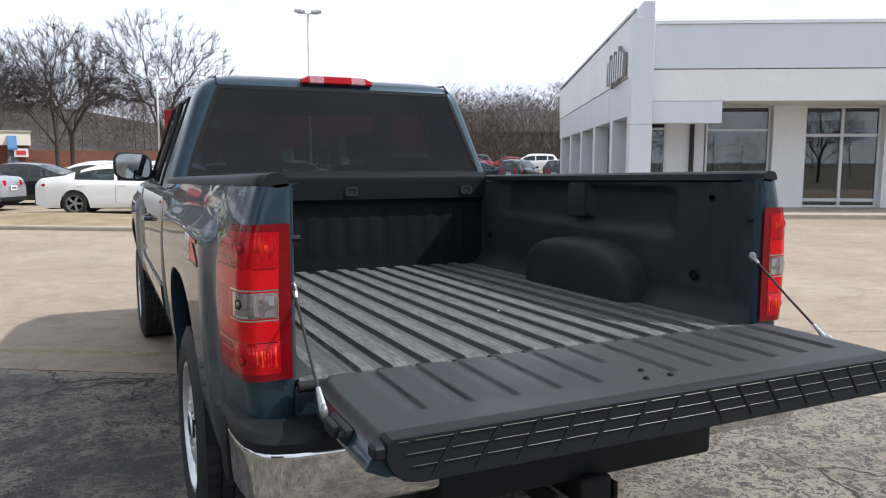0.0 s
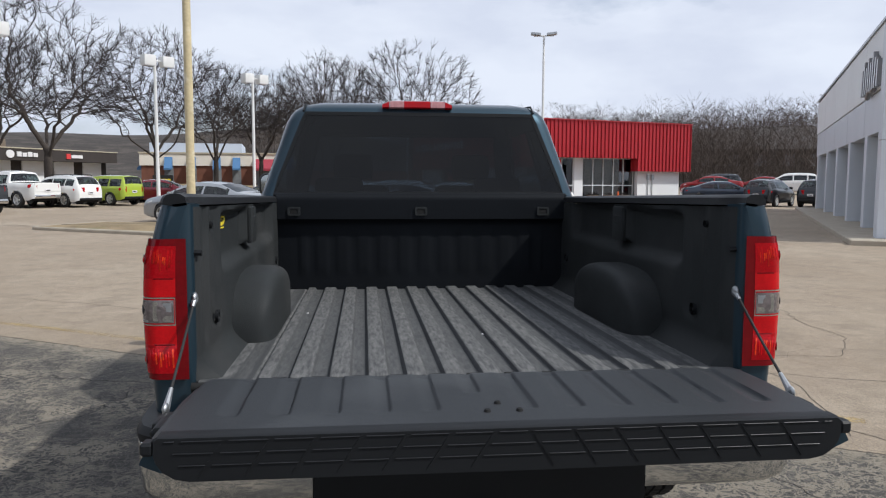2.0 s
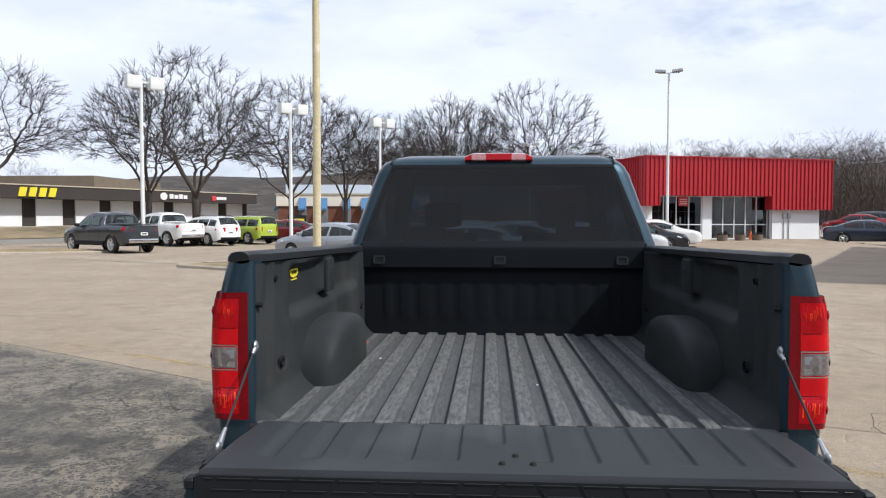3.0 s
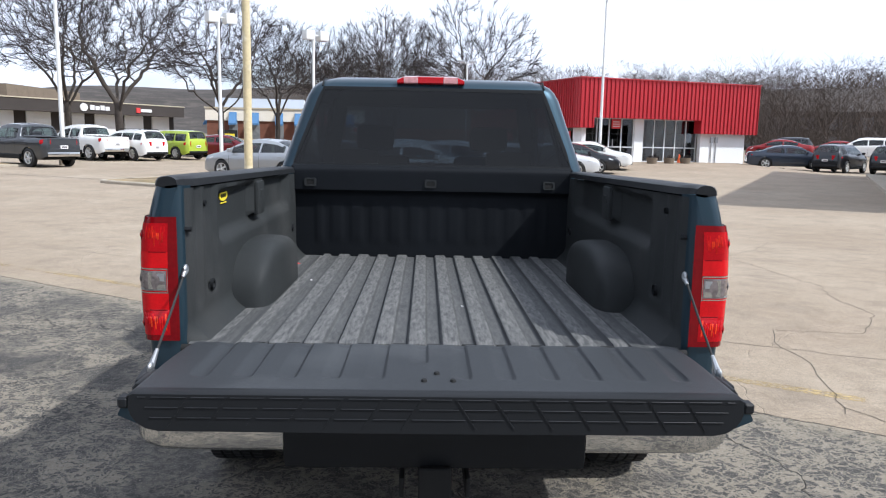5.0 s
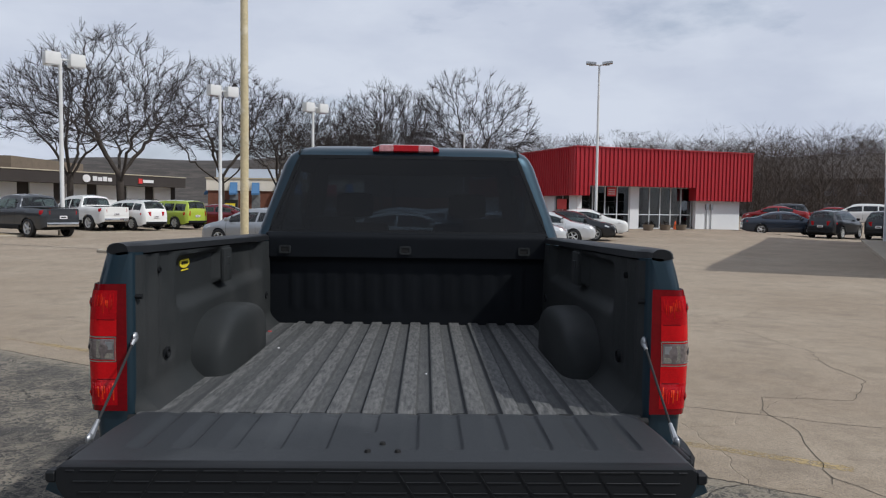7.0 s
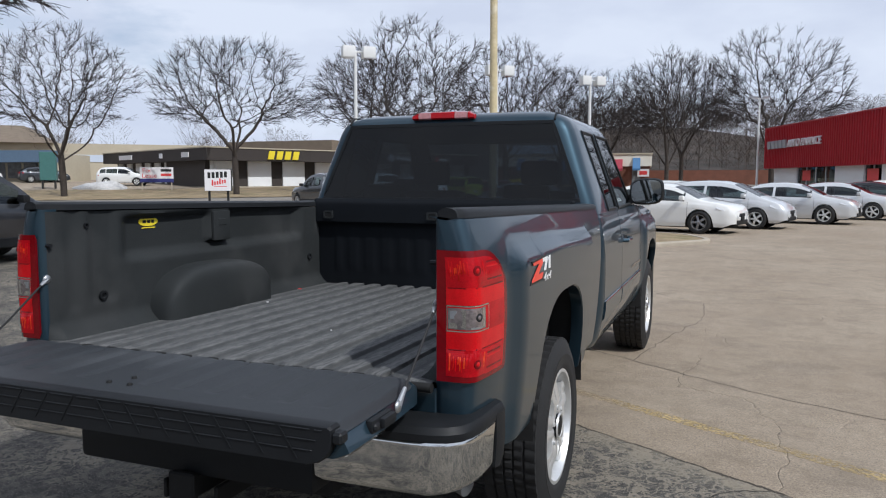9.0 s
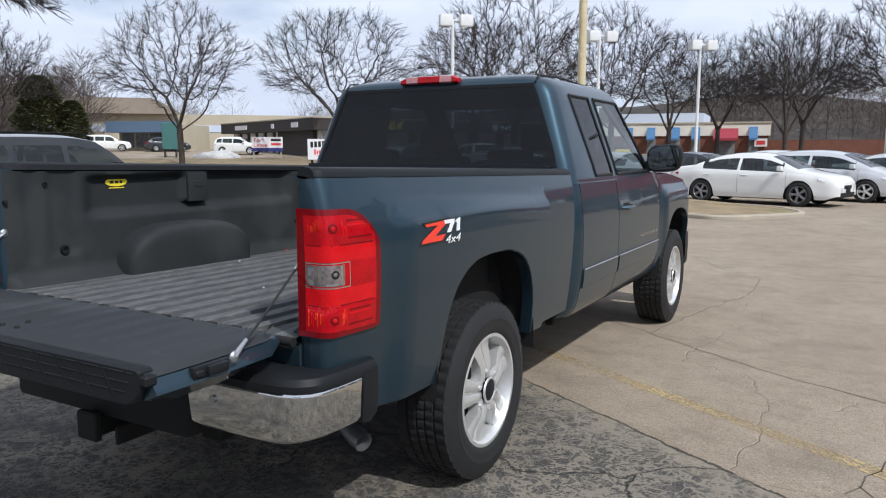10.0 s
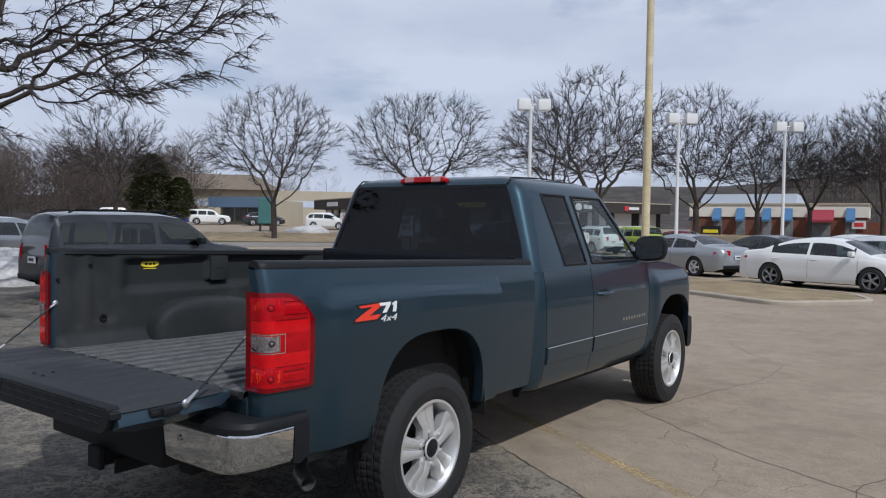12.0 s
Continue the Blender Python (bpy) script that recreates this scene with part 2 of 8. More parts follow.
M_AWNRED = mat("maroon_awning", (0.30, 0.035, 0.055), rough=0.7, var=0.12, bump=0.1)
M_ROOFGREY = mat("pale_roof_sheet", (0.50, 0.56, 0.66), rough=0.5, var=0.08, scale=0.4, bump=0.05)
M_SHINGLE = mat("brown_shingle", (0.17, 0.135, 0.10), rough=0.9, var=0.2, scale=1.5, fine=10, bump=0.3)
M_DARKSHINGLE = mat("dark_shingle", (0.060, 0.053, 0.050), rough=0.9, var=0.2, scale=1.5, fine=10, bump=0.3)
M_STORE = glass("shop_glass", (0.36, 0.40, 0.40), 0.01, 0.13)
M_SHOPDARK = mat("shop_interior", (0.17, 0.18, 0.19), rough=0.9, var=0.4, scale=0.8, fine=3, bump=0.0)
M_FRAME = mat("white_aluminium_frame", (0.58, 0.60, 0.62), rough=0.4, var=0.06, bump=0.03)
M_POLEWHITE = mat("white_painted_steel", (0.66, 0.66, 0.65), rough=0.5, var=0.08, scale=3, bump=0.05)
M_POLEYEL = mat("weathered_cream_paint", (0.52, 0.44, 0.27), rough=0.6, var=0.2, scale=2.2, fine=14, bump=0.15, alt=(0.64, 0.58, 0.44))
M_SNOW = mat("dirty_snow", (0.47, 0.46, 0.45), rough=0.8, var=0.35, scale=2.2, fine=9, bump=0.6, bumpdist=0.06)
M_BLUEBLDG = mat("slate_blue_metal", (0.10, 0.15, 0.22), rough=0.5, var=0.1, bump=0.05)
M_TAN = mat("tan_block_wall", (0.42, 0.37, 0.28), rough=0.85, var=0.1, scale=0.6, fine=6, bump=0.1)
M_SIGNWHITE = mat("sign_white", (0.70, 0.69, 0.70), rough=0.5, var=0.04)
M_SIGNRED = mat("sign_red", (0.60, 0.05, 0.05), rough=0.5, var=0.05)
M_SIGNNAVY = mat("sign_navy", (0.03, 0.035, 0.16), rough=0.5, var=0.05)
M_TEAL = mat("teal_cabinet", (0.05, 0.14, 0.13), rough=0.6, var=0.1)
M_ORANGE = mat("orange_cone_plastic", (0.75, 0.13, 0.03), rough=0.5, var=0.06)


def worn_line():
    """Yellow road paint, worn through to the concrete in patches."""
    m = mat("worn_yellow_line", (0.42, 0.315, 0.150), rough=0.8, var=0.3, scale=9, fine=40, bump=0.2)
    nt = m.node_tree
    N, L = nt.nodes.new, nt.links.new
    tc, n1, n2, r1, r2, mu = N("ShaderNodeTexCoord"), N("ShaderNodeTexNoise"), N("ShaderNodeTexNoise"), N("ShaderNodeValToRGB"), N("ShaderNodeValToRGB"), N("ShaderNodeMath")
    n1.inputs["Scale"].default_value, n1.inputs["Detail"].default_value = 0.9, 3
    n2.inputs["Scale"].default_value, n2.inputs["Detail"].default_value = 38.0, 8
    r1.color_ramp.elements[0].position, r1.color_ramp.elements[1].position = 0.36, 0.62
    r2.color_ramp.elements[0].position, r2.color_ramp.elements[1].position = 0.40, 0.56
    mu.operation = "MULTIPLY"
    L(tc.outputs["Object"], n1.inputs["Vector"])
    L(tc.outputs["Object"], n2.inputs["Vector"])
    L(n1.outputs["Fac"], r1.inputs["Fac"])
    L(n2.outputs["Fac"], r2.inputs["Fac"])
    L(r1.outputs["Color"], mu.inputs[0])
    L(r2.outputs["Color"], mu.inputs[1])
    L(mu.outputs[0], nt.nodes["Principled BSDF"].inputs["Alpha"])
    return m


M_ROADYEL = worn_line()


def ground_material():
    """Pale concrete ahead of the seam, old cracked asphalt behind it, both with stains and cracks."""
    m = bpy.data.materials.new("lot_surface")
    m.use_nodes = True
    nt = m.node_tree
    b = nt.nodes["Principled BSDF"]
    N, L = nt.nodes.new, nt.links.new

    def noise_(scale, detail=6, rough=0.6, loc=(0, 0, 0)):
        n = N("ShaderNodeTexNoise")
        n.inputs["Scale"].default_value, n.inputs["Detail"].default_value, n.inputs["Roughness"].default_value = scale, detail, rough
        mp = N("ShaderNodeMapping")
        mp.inputs["Location"].default_value = loc
        L(geo.outputs["Position"], mp.inputs["Vector"])
        L(mp.outputs["Vector"], n.inputs["Vector"])
        return n.outputs["Fac"]

    def ramp(v, a, bb, ca=(0, 0, 0), cb=(1, 1, 1)):
        r = N("ShaderNodeValToRGB")
        r.color_ramp.elements[0].position, r.color_ramp.elements[1].position = a, bb
        r.color_ramp.elements[0].color, r.color_ramp.elements[1].color = (*ca, 1), (*cb, 1)
        L(v, r.inputs["Fac"])
        return r.outputs["Color"]

    def mixc(f, a, bb, mode="MIX"):
        x = N("ShaderNodeMix")
        x.data_type, x.blend_type = "RGBA", mode
        for k, v in (("Factor", f), ("A", a), ("B", bb)):
            if isinstance(v, float):
                x.inputs[k].default_value = v
            elif isinstance(v, tuple):
                x.inputs[k].default_value = (*v, 1)
            else:
                L(v, x.inputs[k])
        return x.outputs["Result"]

    def math_(op, a, bb):
        x = N("ShaderNodeMath")
        x.operation = op
        for i, v in enumerate((a, bb)):
            if isinstance(v, (int, float)):
                x.inputs[i].default_value = v
            else:
                L(v, x.inputs[i])
        return x.outputs[0]

    def cracks(scale, width, wob, wscale=1.6):
        mp = N("ShaderNodeMapping")
        L(geo.outputs["Position"], mp.inputs["Vector"])
        nz = N("ShaderNodeTexNoise")
        nz.inputs["Scale"].default_value, nz.inputs["Detail"].default_value = wscale, 5
        L(mp.outputs["Vector"], nz.inputs["Vector"])
        vm = N("ShaderNodeVectorMath")
        vm.operation = "MULTIPLY_ADD"
        L(nz.outputs["Color"], vm.inputs[0])
        vm.inputs[1].default_value = (wob, wob, 0)
        L(mp.outputs["Vector"], vm.inputs[2])
        vo = N("ShaderNodeTexVoronoi")
        vo.feature = "DISTANCE_TO_EDGE"
        vo.inputs["Scale"].default_value = scale
        L(vm.outputs["Vector"], vo.inputs["Vector"])
        return ramp(vo.outputs["Distance"], 0.0, width, (1, 1, 1), (0, 0, 0))

    geo = N("ShaderNodeNewGeometry")
    sep = N("ShaderNodeSeparateXYZ")
    L(geo.outputs["Position"], sep.inputs[0])
    # side of the seam through (-5.28, 6.0) and (2.52, 1.38)
    s = math_("ADD", math_("MULTIPLY", sep.outputs[0], 0.510), math_("MULTIPLY", sep.outputs[1], 0.860))
    s = math_("ADD", s, math_("MULTIPLY", noise_(3.2, 10, 0.78), 0.11))
    side = ramp(math_("ADD", math_("MULTIPLY", math_("SUBTRACT", s, 2.52), 8.0), 0.5), 0.45, 0.55)
    seam = math_("MULTIPLY", math_("LESS_THAN", math_("ABSOLUTE", math_("SUBTRACT", s, 2.52), 0), 0.010), 1.0)
    # pale worn margin of the asphalt along the seam
    rim_ = ramp(math_("ABSOLUTE", math_("SUBTRACT", s, 2.52), 0.0), 0.02, 0.24, (1, 1, 1), (0, 0, 0))
    # concrete
    big = noise_(0.35, 6, 0.6)
    con = ramp(big, 0.3, 0.72, (0.258, 0.206, 0.152), (0.345, 0.290, 0.224))
    con = mixc(ramp(noise_(1.6, 8, 0.65, (5, 2, 0)), 0.50, 0.72), con, (0.225, 0.185, 0.142))
    con = mixc(ramp(noise_(24, 4, 0.7), 0.35, 0.7), con, mixc(1.0, con, (0.84, 0.83, 0.82), "MULTIPLY"))
    con = mixc(ramp(noise_(5.5, 7, 0.72, (3, 5, 0)), 0.44, 0.66), con, mixc(1.0, con, (0.85, 0.84, 0.82), "MULTIPLY"))
    con = mixc(ramp(noise_(80, 3, 0.85, (6, 1, 0)), 0.46, 0.56), con, mixc(1.0, con, (1.38, 1.37, 1.34), "MULTIPLY"))
    con = mixc(math_("MULTIPLY", ramp(noise_(75, 4, 0.85, (1, 1, 1)), 0.53, 0.60), 0.75), con, (0.130, 0.108, 0.085))
    con = mixc(math_("MULTIPLY", ramp(noise_(2.6, 7, 0.7, (8, 3, 0)), 0.52, 0.66), 0.45), con, (0.185, 0.150, 0.112))
    # asphalt with worn pale aggregate
    asp = ramp(noise_(0.8, 7, 0.65, (3, 3, 0)), 0.35, 0.7, (0.026, 0.025, 0.0245), (0.058, 0.055, 0.051))
    worn = ramp(noise_(0.55, 6, 0.62, (0, 6, 0)), 0.34, 0.56)
    agg = math_("MULTIPLY", ramp(noise_(17, 7, 0.80, (4, 0, 0)), 0.50, 0.56), worn)
    asp = mixc(math_("MULTIPLY", worn, 0.12), asp, (0.155, 0.142, 0.122))
    asp = mixc(math_("MULTIPLY", agg, 0.30), asp, (0.27, 0.245, 0.200))
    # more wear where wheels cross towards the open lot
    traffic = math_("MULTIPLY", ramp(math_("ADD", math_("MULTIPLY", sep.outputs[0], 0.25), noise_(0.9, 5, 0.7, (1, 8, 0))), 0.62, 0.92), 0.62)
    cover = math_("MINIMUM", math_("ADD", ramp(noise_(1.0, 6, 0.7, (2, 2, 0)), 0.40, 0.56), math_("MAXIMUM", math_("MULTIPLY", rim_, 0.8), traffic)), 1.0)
    big_v = math_("GREATER_THAN", cracks(13.0, 0.10, 0.34, 8.0), 0.26)
    small_v = math_("MULTIPLY", math_("GREATER_THAN", cracks(23.0, 0.15, 0.20, 13.0), 0.40), ramp(noise_(4, 6, 0.75, (2, 2, 0)), 0.46, 0.54))
    net = math_("MULTIPLY", cover, math_("MULTIPLY", math_("MAXIMUM", big_v, small_v), ramp(noise_(38, 5, 0.85, (2, 9, 0)), 0.32, 0.46)))
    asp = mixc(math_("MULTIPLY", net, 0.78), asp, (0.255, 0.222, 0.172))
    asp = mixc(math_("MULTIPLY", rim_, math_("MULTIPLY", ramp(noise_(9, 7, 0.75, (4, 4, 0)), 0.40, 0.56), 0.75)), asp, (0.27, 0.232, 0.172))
    asp = mixc(ramp(noise_(120, 3, 0.8), 0.58, 0.64), asp, (0.30, 0.28, 0.245))
    ak = math_("MULTIPLY", cracks(0.42, 0.003, 0.8), ramp(noise_(0.4, 3, 0.5, (7, 1, 0)), 0.36, 0.5))
    asp = mixc(ak, asp, (0.016, 0.015, 0.014))
    col = mixc(side, asp, con)
    col = mixc(math_("MULTIPLY", seam, ramp(noise_(3, 4, 0.6), 0.3, 0.5)), col, (0.060, 0.050, 0.040))
    L(col, b.inputs["Base Color"])
    b.inputs["Roughness"].default_value = 0.85
    b.inputs["Specular IOR Level"].default_value = 0.3
    bp = N("ShaderNodeBump")
    bp.inputs["Strength"].default_value, bp.inputs["Distance"].default_value = 0.6, 0.012
    h = math_("ADD", noise_(60, 5, 0.75), math_("MULTIPLY", math_("MAXIMUM", ak, seam), -1.2))
    h = math_("ADD", h, math_("MULTIPLY", noise_(14, 4, 0.7), math_("MULTIPLY", math_("SUBTRACT", 1.0, side), 1.0)))
    L(h, bp.inputs["Height"])
    L(bp.outputs["Normal"], b.inputs["Normal"])
    return m


M_CRACK = mat("dirt_in_crack", (0.095, 0.078, 0.060), rough=0.95, var=0.4, scale=9, fine=40, bump=0.3)
M_GROUND = ground_material()
M_ROAD = mat("grey_road_asphalt", (0.20, 0.18, 0.155), rough=0.85, var=0.2, scale=0.5, fine=30, bump=0.3)


# ---- mesh helpers ----
def finish(name, bm, material, parent=None, label="", smooth=False, angle=0.6):
    bmesh.ops.recalc_face_normals(bm, faces=bm.faces)
    me = bpy.data.meshes.new(name)
    bm.to_mesh(me)
    bm.free()
    for mm in (material if isinstance(material, (list, tuple)) else [material]):
        me.materials.append(mm)
    if smooth:
        me.polygons.foreach_set("use_smooth", [True] * len(me.polygons))
        me.set_sharp_from_angle(angle=angle)
    ob = new(name, me)
    if parent is not None:
        ob.parent = parent
    if label:
        ob["label"] = label
    return ob


def part(name, bm, material, parent, label="", smooth=True, angle=0.6):
    return finish(name, bm, material, parent, label, smooth, angle)


def box(bm, x0, x1, y0, y1, z0, z1, bev=0.0, seg=1):
    r = bmesh.ops.create_cube(bm, size=1.0, matrix=Matrix.LocRotScale(((x0 + x1) / 2, (y0 + y1) / 2, (z0 + z1) / 2), None,
                                                                     (abs(x1 - x0), abs(y1 - y0), abs(z1 - z0))))
    if bev > 0:
        es = set()
        for v in r["verts"]:
            es.update(v.link_edges)
        bmesh.ops.bevel(bm, geom=list(es), offset=bev, segments=seg, affect="EDGES", profile=0.6)
    return bm


def boxb(*a, **k):
    bm = bmesh.new()
    return box(bm, *a, **k)


def turned(bm, m):
    bmesh.ops.transform(bm, matrix=m, verts=bm.verts)
    return bm


def loft(bm, rings, closed=True, cap=True):
    vs = [[bm.verts.new(p) for p in r] for r in rings]
    n = len(rings[0])
    for a, b in zip(vs, vs[1:]):
        for i in range(n if closed else n - 1):
            j = (i + 1) % n
            try:
                bm.faces.new((a[i], a[j], b[j], b[i]))
            except ValueError:
                pass
    if cap and closed:
        bm.faces.new(vs[0][::-1])
        bm.faces.new(vs[-1])
    return vs


def prism(bm, outline, to3, d):
    """A polygon in the plane, carried to 3D by to3(u, v, w), w from 0 to d."""
    a = [bm.verts.new(to3(u, v, 0)) for u, v in outline]
    b = [bm.verts.new(to3(u, v, d)) for u, v in outline]
    n = len(a)
    bm.faces.new(a[::-1])
    bm.faces.new(b)
    for i in range(n):
        bm.faces.new((a[i], a[(i + 1) % n], b[(i + 1) % n], b[i]))
    return bm


def tube(bm, pts, radii, n=8, cap=True):
    pts = [Vector(p) for p in pts]
    rings = []
    up = Vector((0, 0, 1))
    for i, p in enumerate(pts):
        d = (pts[min(i + 1, len(pts) - 1)] - pts[max(i - 1, 0)]).normalized()
        u = d.cross(up if abs(d.z) < 0.95 else Vector((1, 0, 0))).normalized()
        v = d.cross(u)
        r = radii[i] if isinstance(radii, (list, tuple)) else radii
        rings.append([p + (u * math.cos(6.2832 * k / n) + v * math.sin(6.2832 * k / n)) * r for k in range(n)])
    loft(bm, rings, True, cap)
    return bm


def lathe_x(bm, prof, n=32, cy=0.0, cz=0.0, cap=False):
    """Profile of (x, r) turned about an axis along x."""
    rings = [[(x, cy + r * math.cos(6.2832 * k / n), cz + r * math.sin(6.2832 * k / n)) for k in range(n)] for x, r in prof]
    return loft(bm, rings, True, cap)


def field(bm, us, vs, to3, skip=None):
    """A grid over us x vs carried to 3D."""
    g = [[bm.verts.new(to3(u, v)) for v in vs] for u in us]
    for i in range(len(us) - 1):
        for j in range(len(vs) - 1):
            if skip and skip(i, j):
                continue
            bm.faces.new((g[i][j], g[i + 1][j], g[i + 1][j + 1], g[i][j + 1]))
    return g


def lin(a, b, n):
    return [a + (b - a) * i / (n - 1) for i in range(n)]


def sstep(x, a, b):
    t = min(1.0, max(0.0, (x - a) / (b - a)))
    return t * t * (3 - 2 * t)


def interp(x, pts):
    if x <= pts[0][0]:
        return pts[0][1]
    for (a, va), (b, vb) in zip(pts, pts[1:]):
        if x <= b:
            return va + (vb - va) * (x - a) / (b - a)
    return pts[-1][1]


def empty(name, m, label, category, group="", kind=""):
    e = new(name)
    e.empty_display_size = 0.2
    e.matrix_world = m
    return tagged(e, label, category, group, kind)


def letters(text, size, m, material, parent=None, depth=0.01, name="lettering", shear=0.0):
    cu = bpy.data.curves.new(name, "FONT")
    cu.body, cu.size, cu.extrude, cu.shear = text, size, depth, shear
    cu.align_x = "CENTER"
    tmp = bpy.data.objects.new("tmp", cu)
    me = bpy.data.meshes.new_from_object(tmp)
    bpy.data.objects.remove(tmp)
    bpy.data.curves.remove(cu)
    me.materials.clear()
    me.materials.append(material)
    ob = new(name, me)
    if parent is not None:
        ob.parent = parent
    ob.matrix_basis = m
    return ob


def G(x, y):
    """Height of the ground."""
    s = -0.66 * x + 0.75 * y
    z = 0.031 * 50 * (lambda t: t * t * (3 - 2 * t) if t < 1 else 1.0)(max(0.0, (s - 34) / 60)) if s > 34 else 0.0
    z += 0.38 * sstep(y, 33, 45) * (1 - sstep(x, 19, 24)) * sstep(x, -6, 4)
    z += 0.55 * sstep(y, 46, 54) * sstep(x, 17, 23)
    return z


# ---- ground ----
def make_ground():
    xs = [-2500, -900, -450, -250, -180] + lin(-140, 100, 97) + [140, 200, 300, 500, 1000, 2500]
    ys = [-2500, -900, -300, -120, -60, -30] + lin(-15, 130, 75) + [160, 200, 300, 500, 1000, 2500]
    bm = bmesh.new()
    field(bm, xs, ys, lambda x, y: (x, y, G(x, y)))
    tagged(finish("ground", bm, M_GROUND, smooth=True), "pale stained concrete lot meeting old cracked asphalt", "ground", kind="structure")


def strip(name, pts, half, z, material, label, category, kind="structure", step=2.0):
    """A band along a line of points, following the ground."""
    bm = bmesh.new()
    line = []
    for (ax, ay), (bx, by) in zip(pts, pts[1:]):
        n = max(1, int(math.hypot(bx - ax, by - ay) / step))
        for i in range(n):
            line.append((ax + (bx - ax) * i / n, ay + (by - ay) * i / n))
    line.append(pts[-1])
    rings = []
    for i, (x, y) in enumerate(line):
        x0, y0 = line[max(0, i - 1)]
        x1, y1 = line[min(len(line) - 1, i + 1)]
        d = Vector((x1 - x0, y1 - y0, 0)).normalized()
        nrm = Vector((-d.y, d.x, 0))
        rings.append([(x + nrm.x * o, y + nrm.y * o, G(x + nrm.x * o, y + nrm.y * o) + z) for o in lin(-half, half, max(2, int(half / 2) + 2))])
    loft(bm, rings, closed=False)
    return tagged(finish(name, bm, material, smooth=True), label, category, kind=kind)


def island(name, outline, label, h=0.10, kw=0.15, grass=M_GRASS):
    """A kerbed bed of dry grass: kerb ring with a top, a face and turf inside."""
    c = Vector((sum(p[0] for p in outline) / len(outline), sum(p[1] for p in outline) / len(outline)))
    o = [Vector(p) for p in outline]
    n = len(o)
    inn = []
    for i in range(n):
        d = (o[(i + 1) % n] - o[i - 1]).normalized()
        nn = Vector((-d.y, d.x))
        if nn.dot(c - o[i]) < 0:
            nn = -nn
        inn.append(o[i] + nn * kw)
    root = empty(name, Matrix(), label, "kerbed island", kind="structure")
    bm = bmesh.new()
    rings = []
    for pts, z in ((o, -0.05), (o, h - 0.03), ([a * 0.85 + b * 0.15 for a, b in zip(o, inn)], h), (inn, h), (inn, h - 0.06)):
        rings.append([(p.x, p.y, G(p.x, p.y) + z) for p in pts])
    loft(bm, rings, True, cap=False)
    part("kerb", bm, M_KERB, root, "pale worn concrete kerb", angle=0.5)
    bm = bmesh.new()
    k = 7
    rr = []
    for i in range(k + 1):
        f = i / k
        rr.append([(p.x * (1 - f) + c.x * f, p.y * (1 - f) + c.y * f,
                    G(p.x * (1 - f) + c.x * f, p.y * (1 - f) + c.y * f) + h - 0.015 + 0.10 * sstep(f, 0, 0.5) + 0.02 * noise.noise((p.x * (1 - f) * 2, p.y * 2, f * 3)))
                   for p in inn])
    loft(bm, rr, True, cap=False)
    part("turf", bm, grass, root, "patchy dormant straw-coloured grass")
    return root


def rounded(pts, r=0.8, seg=5):
    out = []
    n = len(pts)
    for i in range(n):
        p, a, b = Vector(pts[i]), Vector(pts[i - 1]), Vector(pts[(i + 1) % n])
        da, db = (a - p), (b - p)
        ra = min(r, da.length * 0.4, db.length * 0.4)
        p0, p2 = p + da.normalized() * ra, p + db.normalized() * ra
        for k in range(seg + 1):
            t = k / seg
            q = p0 * (1 - t) ** 2 + p * 2 * t * (1 - t) + p2 * t * t
            out.append((q.x, q.y))
    return out


def dense(pts, step=2.5):
    out = []
    for (ax, ay), (bx, by) in zip(pts, pts[1:] + pts[:1]):
        n = max(1, int(math.hypot(bx - ax, by - ay) / step))
        out += [(ax + (bx - ax) * i / n, ay + (by - ay) * i / n) for i in range(n)]
    return out


make_ground()
island("grass_island", dense(rounded([(-10.4, 21.1), (-0.3, 14.85), (1.35, 17.0), (0.55, 18.9), (-2.6, 20.1), (-9.0, 24.0)], 0.6), 1.0),
       "long kerbed bed of dry grass beside the parked cars")
island("grass_island", dense(rounded([(-24, 27.5), (-17.3, 30.6), (-18.2, 32.2), (-25, 30.0)], 0.7)), "small kerbed bed of dry grass at the row's end")
strip("road", [(-60, -8), (-45, 20), (-24, 48), (-8, 70), (10, 100)], 4.2, 0.012, M_ROAD, "grey asphalt road running behind the lot", "road")
strip("verge", [(-76, -2), (-55, 22), (-34, 47), (-21, 66), (-8, 86)], 6.8, 0.05, M_GRASS, "dry winter grass verge along the road", "grass", kind="structure")
strip("lot_line", [(-5.2, 6.42), (2.75, 1.95)], 0.055, 0.002, M_ROADYEL, "worn yellow painted parking line on concrete", "line", step=0.5)

